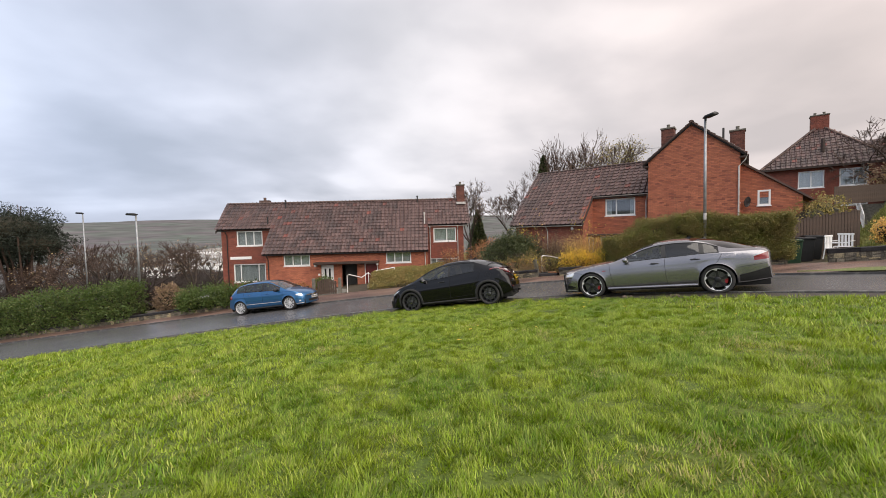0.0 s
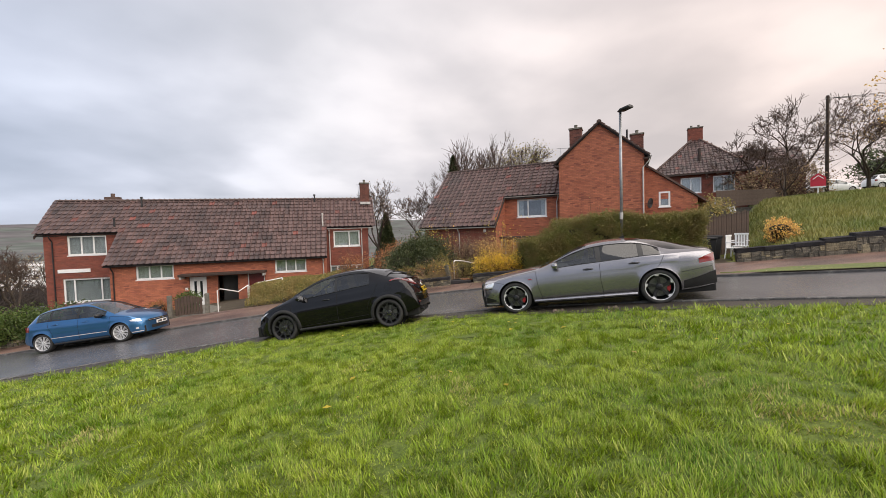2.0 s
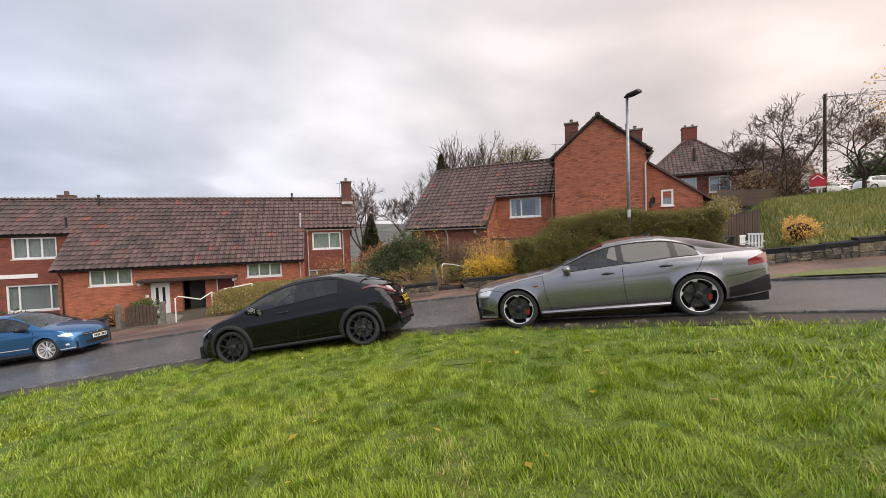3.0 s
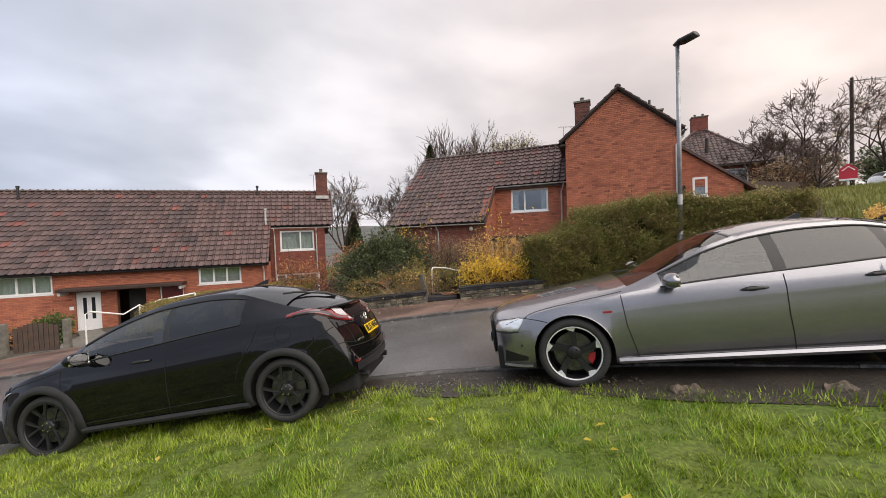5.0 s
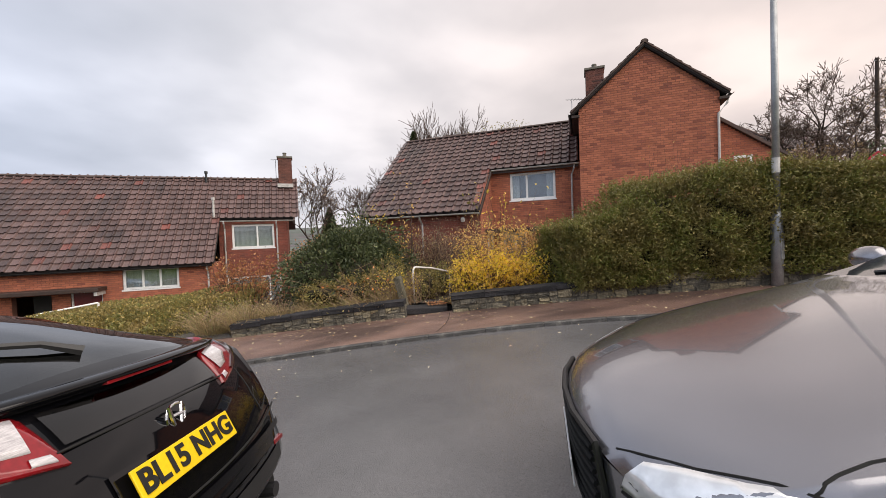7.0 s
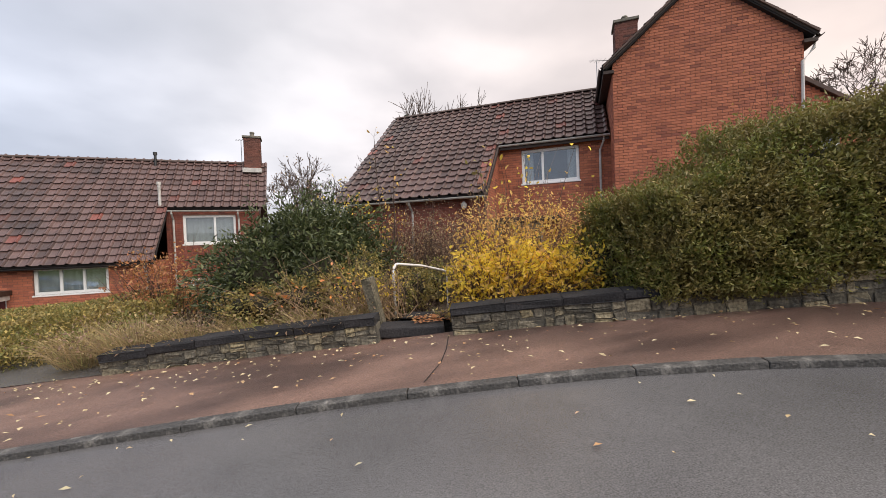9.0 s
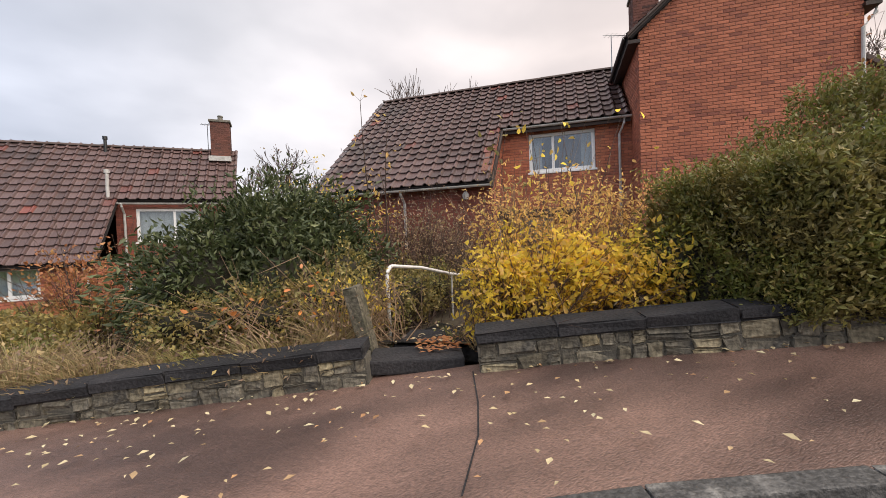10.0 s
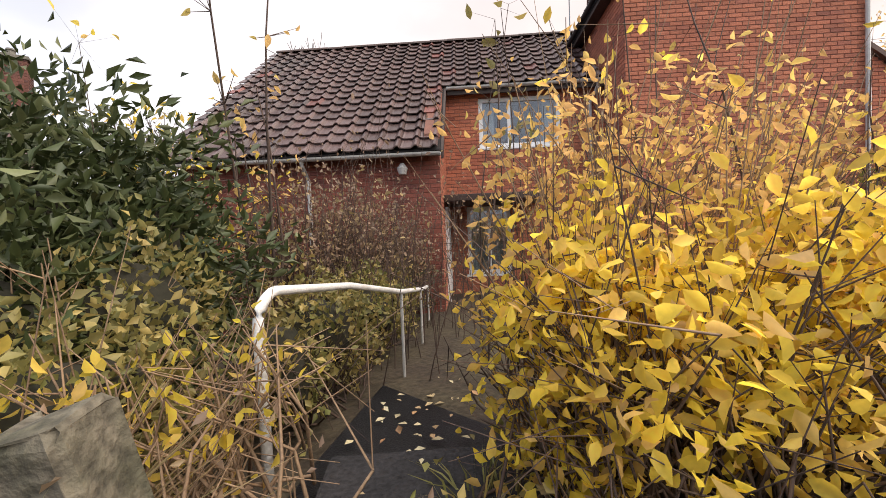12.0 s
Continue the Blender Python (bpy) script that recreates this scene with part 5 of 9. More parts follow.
AUDI = dict(L=4.97, R=0.352, Ra=0.392, xw=(0.92, 3.834), dark=True, pw=0.10, wheel="blade", arch_trim=False, crease=(0.80, 0.018),
    zc=[(0, 0.66), (0.06, 0.74), (0.3, 0.815), (0.8, 0.895), (1.25, 0.955), (1.5, 0.985), (1.9, 1.135), (2.3, 1.31), (2.65, 1.395), (3.0, 1.42), (3.4, 1.40), (3.8, 1.33), (4.2, 1.22), (4.6, 1.09), (4.86, 1.03), (4.94, 1.0), (4.97, 0.93)],
    zb=[(0, 0.60), (0.1, 0.665), (0.5, 0.76), (1, 0.845), (1.5, 0.905), (2, 0.935), (3, 0.965), (3.8, 0.995), (4.3, 0.995), (4.8, 0.98), (4.97, 0.90)],
    zt=[(0, 0.62), (0.1, 0.69), (0.5, 0.79), (1, 0.875), (1.4, 0.93), (1.6, 0.985), (1.9, 1.10), (2.3, 1.262), (2.65, 1.34), (3.0, 1.362), (3.4, 1.338), (3.7, 1.26), (3.95, 1.14), (4.15, 1.075), (4.4, 1.05), (4.85, 1.0), (4.97, 0.905)],
    w=[(0, 0.80), (0.15, 0.87), (0.4, 0.93), (0.8, 0.955), (2.5, 0.95), (3.9, 0.957), (4.4, 0.93), (4.7, 0.89), (4.97, 0.83)],
    wt=[(0, 0.64), (0.5, 0.76), (1.4, 0.82), (1.7, 0.745), (2.2, 0.66), (2.8, 0.615), (3.4, 0.60), (3.9, 0.63), (4.3, 0.72), (4.7, 0.76), (4.97, 0.72)],
    sill=[(0, 0.20), (0.5, 0.20), (1.4, 0.215), (3.3, 0.215), (4.4, 0.26), (4.97, 0.32)],
    wins=(1.80, 3.92), screen=(1.50, 2.52), back=(3.35, 4.66), pillars=(2.70, 3.52), handles=((2.52, 0.845), (3.42, 0.88)), handle_mat="trim_black", mirror=(1.86, 0.045), mirror_mat="paint_grey", sill_mat="paint_grey",
    seams=[[(1.42, 0.89), (1.44, 0.6), (1.52, 0.27)], [(2.76, 0.95), (2.75, 0.6), (2.78, 0.27)], [(3.98, 0.98), (3.88, 0.80), (3.60, 0.55), (3.44, 0.40)], [(1.46, 0.30), (2.4, 0.31), (3.38, 0.32)], [(4.25, 0.62), (4.6, 0.66), (4.9, 0.68)]])
CIVIC = dict(L=4.30, R=0.325, Ra=0.372, xw=(0.90, 3.495), dark=True, pw=0.07, wheel="forked", arch_trim=True, crease=(0.62, 0.045), bow=(0.34, 0.14),
    zc=[(0, 0.50), (0.05, 0.64), (0.3, 0.79), (0.7, 0.93), (1.0, 1.015), (1.4, 1.205), (1.8, 1.365), (2.2, 1.45), (2.5, 1.47), (2.9, 1.455), (3.3, 1.375), (3.7, 1.23), (3.98, 1.09), (4.06, 1.02), (4.17, 0.88), (4.26, 0.68), (4.30, 0.5)],
    zb=[(0, 0.46), (0.1, 0.61), (0.5, 0.79), (0.9, 0.88), (1.3, 0.915), (2, 0.955), (2.8, 1.015), (3.4, 1.05), (3.8, 1.045), (4.02, 1.0), (4.12, 0.89), (4.24, 0.70), (4.3, 0.49)],
    zt=[(0, 0.48), (0.1, 0.63), (0.5, 0.81), (0.95, 0.945), (1.1, 1.0), (1.4, 1.155), (1.8, 1.315), (2.2, 1.395), (2.6, 1.41), (3.0, 1.37), (3.25, 1.28), (3.5, 1.185), (3.85, 1.075), (4.02, 1.0), (4.12, 0.88), (4.24, 0.69), (4.3, 0.48)],
    w=[(0, 0.68), (0.2, 0.79), (0.5, 0.86), (0.9, 0.885), (3.5, 0.885), (3.9, 0.87), (4.15, 0.83), (4.3, 0.78)],
    wt=[(0, 0.5), (0.5, 0.68), (1.0, 0.75), (1.4, 0.69), (1.9, 0.61), (2.6, 0.57), (3.2, 0.60), (3.6, 0.68), (4.0, 0.75), (4.2, 0.76), (4.3, 0.7)],
    sill=[(0, 0.17), (0.5, 0.18), (1.4, 0.20), (3.0, 0.20), (3.9, 0.27), (4.3, 0.36)],
    wins=(1.32, 3.10), screen=(1.02, 1.95), back=(2.95, 3.93), pillars=(2.24,), handles=((2.03, 0.845),), handle_mat="trim_black", mirror=(1.42, 0.02), mirror_mat="paint_black", sill_mat="arch_grey",
    seams=[[(1.12, 0.88), (1.14, 0.6), (1.22, 0.25)], [(2.30, 0.95), (2.28, 0.6), (2.26, 0.25)], [(3.30, 1.04), (3.22, 0.86), (3.06, 0.66), (3.0, 0.5)], [(1.2, 0.30), (2.1, 0.33), (3.0, 0.36)], [(0.28, 0.66), (0.6, 0.78), (1.1, 0.87)], [(3.72, 0.68), (3.95, 0.82), (4.12, 0.88)]])
POLO = dict(L=3.97, R=0.308, Ra=0.35, xw=(0.80, 3.27), dark=False, pw=0.08, wheel="fan", arch_trim=False, crease=(0.72, 0.02), bow=(0.26, 0.14),
    zc=[(0, 0.60), (0.05, 0.70), (0.25, 0.80), (0.6, 0.90), (0.95, 0.98), (1.3, 1.17), (1.6, 1.33), (1.9, 1.425), (2.3, 1.45), (2.8, 1.435), (3.3, 1.385), (3.5, 1.34), (3.7, 1.15), (3.85, 0.95), (3.95, 0.75), (3.97, 0.6)],
    zb=[(0, 0.55), (0.1, 0.66), (0.5, 0.81), (0.95, 0.89), (1.5, 0.92), (2.5, 0.96), (3.3, 0.99), (3.65, 0.97), (3.88, 0.82), (3.97, 0.57)],
    zt=[(0, 0.57), (0.1, 0.68), (0.5, 0.83), (0.9, 0.92), (1.1, 1.01), (1.4, 1.16), (1.7, 1.31), (2.0, 1.375), (2.5, 1.39), (3.0, 1.365), (3.35, 1.29), (3.6, 1.13), (3.8, 0.94), (3.97, 0.59)],
    w=[(0, 0.68), (0.15, 0.76), (0.4, 0.82), (0.8, 0.841), (3.3, 0.841), (3.7, 0.81), (3.97, 0.74)],
    wt=[(0, 0.55), (0.5, 0.68), (0.95, 0.73), (1.3, 0.66), (1.8, 0.59), (2.5, 0.56), (3.2, 0.57), (3.6, 0.62), (3.97, 0.62)],
    sill=[(0, 0.20), (0.5, 0.19), (1.4, 0.20), (2.8, 0.20), (3.6, 0.24), (3.97, 0.32)],
    wins=(1.22, 3.40), screen=(0.96, 1.85), back=(3.42, 3.80), pillars=(2.05, 2.92), handles=((1.85, 0.83), (2.80, 0.86)), handle_mat="paint_blue", mirror=(1.36, 0.02), mirror_mat="trim_black", sill_mat="trim_black",
    seams=[[(1.08, 0.88), (1.10, 0.6), (1.16, 0.25)], [(2.10, 0.93), (2.09, 0.6), (2.10, 0.25)], [(3.05, 0.97), (3.02, 0.8), (2.92, 0.6), (2.90, 0.45)], [(1.15, 0.28), (2.0, 0.28), (2.9, 0.29)], [(0.3, 0.72), (0.7, 0.82), (1.06, 0.88)]])


def seat_pose(front_hub, rear_hub, spec, sg, roll):
    """The pose that puts the hubs of one flank (sg: -1 left, 1 right of the car) at two places."""
    f, r = Vector(front_hub), Vector(rear_hub)
    d = r - f
    yaw = math.degrees(math.atan2(d.y, d.x))
    pit = math.degrees(math.atan2(d.z, math.hypot(d.x, d.y)))
    m = pose(0, 0, 0, roll, -pit, yaw)
    W = max(p[1] for p in spec["w"]) - 0.018
    mid = (f + r) / 2
    off = m @ Vector(((spec["xw"][0] + spec["xw"][1]) / 2, sg * W, spec["R"]))
    return Matrix.Translation(mid - off) @ m


# grey fastback
car, side, house, top, patch, face_patch, nose, tail, _ = make_car("fastback_car", seat_pose((4.0, 11.3, -0.165), (6.47, 9.79, 0.14), AUDI, -1, -0.8), AUDI, M["paint_grey"], "grey metallic fastback saloon with black alloy wheels, parked on grass")
skin, gap = car_skin
skin("headlight", M["lens_clear"], [(0.184, -0.648, 0.672), (0.28, -0.74, 0.70), (0.373, -0.829, 0.717), (0.456, -0.885, 0.726)], [(0.113, -0.612, 0.58), (0.20, -0.74, 0.592), (0.30, -0.85, 0.598), (0.40, -0.89, 0.61), (0.452, -0.89, 0.70)], 0.006, "bright clear swept-back headlight")
gap([(0.12, -0.55, 0.667), (0.29, -0.74, 0.705), (0.472, -0.889, 0.734), (0.60, -0.93, 0.712), (0.70, -0.95, 0.685)])
gap([(0.472, -0.889, 0.734), (0.53, -0.87, 0.765), (0.601, -0.856, 0.79), (0.768, -0.854, 0.822), (0.987, -0.87, 0.854), (1.2, -0.868, 0.88), (1.44, -0.86, 0.91)])
gap([(0.113, -0.612, 0.565), (0.20, -0.74, 0.577), (0.30, -0.85, 0.584), (0.40, -0.893, 0.598)], r=0.006)
patch("tail_light", M["lens_red"], lambda u, v: 4.60 + 0.36 * u, lambda u, v: 0.76 + 0.02 * u + v * (0.09 + 0.07 * u), 8, 5, 0.006, "dark red tail light")
patch("bumper_intake", M["trim_black"], lambda u, v: 0.02 + 0.40 * u, lambda u, v: 0.27 + 0.03 * u + v * (0.13 - 0.09 * u), 8, 4, 0.003, "black front air intake")
patch("splitter", M["alloy"], lambda u, v: 0.0 + 0.48 * u, lambda u, v: 0.215 + v * 0.035, 10, 2, 0.014, "bright front splitter")
patch("rear_diffuser", M["trim_black"], lambda u, v: 4.27 + 0.70 * u, lambda u, v: 0.28 + 0.05 * u + v * (0.16 + 0.10 * u), 8, 4, 0.005, "black rear bumper valance")
face_patch("grille", M["trim_black"], nose, -0.48, 0.48, 0.30, 0.655, 0.006, "black slatted grille", 12, 6, taper=-0.1)
for k in range(8):
    part("grille_slat", tube([nose(-0.46 + 0.92 * i / 10, 0.33 + k * 0.042, 0.014) for i in range(11)], 0.010, 6), M["under"], car)
part("grille_frame", tube([nose(y, z, 0.012) for y, z in ((-0.48, 0.30), (-0.52, 0.5), (-0.50, 0.66), (-0.25, 0.668), (0, 0.67), (0.25, 0.668), (0.50, 0.66), (0.52, 0.5), (0.48, 0.30))], 0.013, 6), M["trim_black"], car)
plate(car, Matrix.Translation(nose(0, 0.42, 0.028)) @ pose(0, 0, 0, 0, 0, -90), "", False)
for sg in (-1, 1):
    part("fender_badge", box(1.24, sg * 0.955 - 0.004, 0.735, 1.32, sg * 0.955 + 0.004, 0.752), M["caliper"], car, "small dark red wing badge")
    part("tailpipe", tube([(4.70, sg * 0.55, 0.33), (4.90, sg * 0.55, 0.32)], 0.045, 12), M["alloy_dark"], car)
    part("parking_sensor", tube([side(0.33, 0.46, -0.004, sg), side(0.33, 0.46, 0.006, sg)], 0.012, 8), M["trim_black"], car)
bm = bmesh.new()
add_prism(bm, [(0, 0), (0.16, 0), (0.155, 0.05), (0.13, 0.055)], -0.012, 0.012)
o = part("roof_fin", bm, M["trim_black"], car)
o.matrix_local = pose(3.22, 0, 1.40)

# black hatchback
car, side, house, top, patch, face_patch, nose, tail, fn = make_car("hatchback_car", seat_pose((-1.27, 12.89, -0.80), (1.19, 12.11, -0.455), CIVIC, -1, -4.0), CIVIC, M["paint_black"], "glossy black hatchback with black alloy wheels, parked on grass verge")
patch("headlight", M["lens_clear"], lambda u, v: 0.05 + 0.46 * u + 0.05 * v, lambda u, v: 0.57 + 0.15 * u + v * (0.07 - 0.01 * u) * (1 - 0.7 * u * u), 12, 4, 0.006, "slim clear headlight")
skin, gap = car_skin
lamp_top = [(3.60, -0.81, 1.065), (3.80, -0.735, 1.095), (3.90, -0.63, 1.085), (3.958, -0.522, 1.072), (4.03, -0.41, 1.035), (4.10, -0.40, 0.955), (4.148, -0.388, 0.885)]
lamp_low = [(3.60, -0.83, 1.045), (3.87, -0.80, 1.045), (4.00, -0.73, 0.985), (4.061, -0.642, 0.94), (4.10, -0.55, 0.91), (4.125, -0.46, 0.89), (4.15, -0.385, 0.876)]
skin("tail_light", M["lens_red"], lamp_top, lamp_low, 0.014, "swept red tail light", 26, 6)
skin("tail_light_reverse", M["lens_white"], [(3.985, -0.585, 1.055), (4.01, -0.50, 1.05), (4.032, -0.425, 1.032)], [(4.02, -0.60, 0.995), (4.075, -0.53, 0.955), (4.10, -0.445, 0.94)], 0.019, "white reversing light", 12, 5)
skin("tail_light_shade", M["lens_smoked"], [(3.66, -0.82, 1.055), (3.86, -0.765, 1.07), (3.95, -0.69, 1.04), (4.03, -0.655, 0.972), (4.09, -0.54, 0.925)], [(3.66, -0.83, 1.045), (3.87, -0.80, 1.046), (4.00, -0.73, 0.987), (4.061, -0.642, 0.942), (4.095, -0.545, 0.915)], 0.018, "smoked lower lens of the tail light", 20, 4)
skin("tail_light_end", M["lens_white"], [(4.107, -0.46, 0.925), (4.122, -0.415, 0.917)], [(4.12, -0.465, 0.905), (4.135, -0.41, 0.893)], 0.019, "small white end lens", 4, 3)
gap([(4.07, -0.60, 0.925), (4.13, -0.60, 0.84), (4.16, -0.585, 0.77), (4.215, -0.60, 0.67)])
gap([(4.215, -0.60, 0.67), (4.19, -0.68, 0.69), (4.10, -0.79, 0.70), (3.95, -0.86, 0.68), (3.86, -0.875, 0.62)])
part("fuel_flap", tube([side(3.55 + 0.085 * math.cos(t), 0.90 + 0.085 * math.sin(t), 0.001, -1) for t in np.linspace(0, math.tau, 24)], 0.003, 5), M["under"], car)
# rear spoiler: a thin wing from lamp to lamp
bm = bmesh.new()
prev = None
for i in range(25):
    y = -0.66 + 1.32 * i / 24
    e = abs(y) / 0.66
    x0, z0 = 3.93 - 0.10 * e ** 2, 1.078 - 0.0 * e ** 2
    sec = [(x0 - 0.02, z0 - 0.02), (x0, z0 + 0.012), (x0 + 0.10, z0 + 0.012), (x0 + 0.165 - 0.04 * e ** 4, z0 + 0.002), (x0 + 0.165 - 0.04 * e ** 4, z0 - 0.014), (x0 + 0.10, z0 - 0.045)]
    row = [bm.verts.new((x, y, z)) for x, z in sec]
    if prev:
        for k in range(6):
            bm.faces.new((prev[k], prev[(k + 1) % 6], row[(k + 1) % 6], row[k]))
    else:
        bm.faces.new(row)
    prev = row
bm.faces.new(prev[::-1])
part("spoiler", bm, M["paint_black"], car, "thin black rear spoiler", smooth=True)
part("brake_light", box(4.02, -0.16, 1.05, 4.085, 0.16, 1.066, 0.003), M["lens_red"], car)
zcc = fn[0]


def back(y, z, off=0.008):
    """A place on the sloping tailgate at height z."""
    lo_x, hi_x = 3.9, 4.30
    for _ in range(30):
        mx = (lo_x + hi_x) / 2
        if zcc(mx) > z:
            lo_x = mx
        else:
            hi_x = mx
    e = (abs(y) / 0.885) ** 2.2
    x = lo_x
    return Vector((x - 0.14 * e * max(0, (x - 3.8) / 0.5) ** 1.3 + off, y, z))


face_patch("lower_rear_window", M["car_glass_dark"], back, -0.37, 0.37, 0.93, 1.03, 0.003, "dark lower tailgate window", 14, 4)
part("tailgate_gap", tube([back(-0.40 + 0.80 * i / 16, 0.918, 0.001) for i in range(17)], 0.004, 5), M["under"], car)
part("bumper_gap", tube([back(-0.78 + 1.56 * i / 16, 0.60 + 0.05 * (abs(i - 8) / 8) ** 2, 0.003) for i in range(17)], 0.005, 5), M["under"], car)
face_patch("bumper_step", M["paint_black"], back, -0.72, 0.72, 0.55, 0.585, 0.016, "", 14, 3)
face_patch("plate_recess", M["paint_black"], back, -0.33, 0.25, 0.675, 0.80, 0.003, "", 10, 3)
face_patch("rear_valance", M["trim_black"], back, -0.70, 0.70, 0.38, 0.46, 0.006, "black lower rear valance", 12, 3)
pm = back(-0.04, 0.742, 0.022)
tilt = math.degrees(math.atan2(back(0, 0.675, 0).x - back(0, 0.775, 0).x, 0.10))
plate(car, Matrix.Translation(pm) @ pose(0, 0, 0, 0, 0, 90) @ pose(0, 0, 0, -tilt, 0, 0), "BL15 NHG", True)
bm = bmesh.new()
bg = back(0, 0.868, 0.010)
for a, b in (((-0.035, 0.04), (-0.02, -0.035)), ((0.035, 0.04), (0.02, -0.035)), ((-0.028, 0.0), (0.028, 0.0))):
    add_tube(bm, [(bg.x, a[0], bg.z + a[1]), (bg.x + 0.004, b[0], bg.z + b[1])], 0.008, 6)
add_tube(bm, [(bg.x, 0.05 * math.cos(t), bg.z + 0.045 * math.sin(t)) for t in np.linspace(0, math.tau, 17)], 0.006, 6)
part("badge", bm, M["chrome"], car, "small chrome tailgate badge")
for k in range(5):
    p = back(-0.56 + 0.034 * k, 0.672, 0.004)
    part("model_badge", box(p.x - 0.004, p.y, p.z - 0.011, p.x + 0.004, p.y + 0.026, p.z + 0.011, 0.003), M["chrome"], car)
for sg in (-1, 1):
    p = back(sg * 0.66, 0.48, 0.012)
    part("reflector", box(p.x - 0.03, p.y - 0.05, p.z - 0.012, p.x + 0.004, p.y + 0.05, p.z + 0.012, 0.005), M["lens_red"], car)
    part("tailpipe", tube([(4.15, sg * 0.50, 0.30), (4.27, sg * 0.50, 0.29)], 0.035, 10), M["alloy_dark"], car)
zr = zcc(3.7)
bm = tube([(3.86, 0.0, zcc(3.86) + 0.015), (3.78, -0.08, zcc(3.78) + 0.03), (3.52, -0.44, zcc(3.52) + 0.0)], [0.022, 0.014, 0.01], 6)
add_tube(bm, [(3.60, -0.10, zcc(3.6) + 0.02), (3.50, -0.60, zcc(3.5) - 0.01)], 0.012, 6)
part("rear_wiper", bm, M["trim_black"], car, "black rear wiper")
bm = bmesh.new()
add_prism(bm, [(0, 0), (0.18, 0), (0.20, 0.055), (0.16, 0.05)], -0.012, 0.012)
o = part("roof_fin", bm, M["trim_black"], car)
o.matrix_local = pose(2.85, 0, 1.455)

# blue hatchback across the road
car, side, house, top, patch, face_patch, nose, tail, _ = make_car("hatchback_car", seat_pose((-7.28, 17.80, base(-7.28, 17.8) + 0.318), (-9.72, 18.16, base(-9.72, 18.16) + 0.318), POLO, 1, 2.5), POLO, M["paint_blue"], "bright blue metallic small hatchback parked at the far kerb")
patch("headlight", M["lens_clear"], lambda u, v: 0.03 + 0.36 * u + 0.05 * v, lambda u, v: 0.575 + 0.05 * u + v * (0.105 - 0.03 * u) * (1 - 0.5 * u * u), 10, 4, 0.006, "clear headlight")
patch("tail_light", M["lens_red"], lambda u, v: 3.68 + 0.22 * u, lambda u, v: 0.74 + v * 0.16, 6, 4, 0.006, "red tail light")
patch("rubbing_strip", M["alloy"], lambda u, v: 1.20 + 1.75 * u, lambda u, v: 0.405 + 0.02 * u + v * 0.022, 14, 2, 0.012, "bright lower door strip")
patch("splitter", M["alloy"], lambda u, v: 0.0 + 0.42 * u, lambda u, v: 0.235 + v * 0.03, 8, 2, 0.010, "bright lower bumper strip")
patch("fog_light", M["lens_clear"], lambda u, v: 0.10 + 0.10 * u, lambda u, v: 0.34 + v * 0.05, 4, 3, 0.006)
face_patch("grille", M["trim_black"], nose, -0.50, 0.50, 0.53, 0.60, 0.006, "slim black grille")
part("grille_bar", tube([nose(-0.5 + i * 0.1, 0.565, 0.012) for i in range(11)], 0.007, 6), M["chrome"], car)
part("badge", tube([nose(0.0, 0.565, 0.010), nose(0.0, 0.565, 0.022)], 0.05, 16), M["chrome"], car)
face_patch("lower_grille", M["trim_black"], nose, -0.42, 0.42, 0.28, 0.38, 0.006)
plate(car, Matrix.Translation(nose(0, 0.46, 0.022)) @ pose(0, 0, 0, 0, 0, -90), "", False)


# ---- planting: leaves, stems, trees ----
def leaf_mat(name, col, col2, col3, rough=0.5, rnd=0.3, tl=0.3, scale=2.0):
    return mat(name, col, col2, scale, rough, rnd=rnd, col3=col3, fine=0.1, bscale=40, through_light=tl)


M["leaf_hedge"] = leaf_mat("hedge_leaf", (0.18, 0.20, 0.04), (0.215, 0.175, 0.055), (0.32, 0.25, 0.09))
M["leaf_dark"] = leaf_mat("evergreen_leaf", (0.048, 0.066, 0.023), (0.068, 0.088, 0.03), (0.15, 0.165, 0.07), rough=0.5, tl=0.15)
M["leaf_pine"] = leaf_mat("pine_needles", (0.018, 0.028, 0.018), (0.024, 0.033, 0.02), (0.035, 0.04, 0.024), rough=0.7, tl=0.05)
M["leaf_yellow"] = leaf_mat("yellow_leaf", (0.92, 0.74, 0.09), (0.90, 0.66, 0.12), (0.86, 0.58, 0.22), tl=0.7)
M["leaf_gold"] = leaf_mat("gold_leaf", (0.84, 0.55, 0.18), (0.72, 0.44, 0.18), (0.90, 0.70, 0.20), tl=0.6)
M["leaf_orange"] = leaf_mat("orange_leaf", (0.46, 0.19, 0.07), (0.36, 0.15, 0.07), (0.52, 0.32, 0.13), tl=0.35)
M["leaf_brown"] = leaf_mat("withered_leaf", (0.33, 0.22, 0.14), (0.24, 0.16, 0.11), (0.46, 0.35, 0.16), tl=0.35)
M["leaf_mixed"] = leaf_mat("bramble_leaf", (0.21, 0.22, 0.065), (0.31, 0.23, 0.09), (0.56, 0.42, 0.14), tl=0.4)
M["leaf_green"] = leaf_mat("fresh_green_leaf", (0.10, 0.155, 0.03), (0.075, 0.125, 0.03), (0.15, 0.17, 0.05), tl=0.3)
M["straw"] = leaf_mat("dry_grass", (0.42, 0.31, 0.16), (0.32, 0.23, 0.12), (0.27, 0.26, 0.10), tl=0.3)
M["grass"] = mat("lawn_grass", (0.135, 0.25, 0.006), (0.30, 0.39, 0.025), 1.1, 0.42, rnd=0.5, col3=(0.42, 0.45, 0.09), fine=0.0, through_light=0.35, bscale=5)
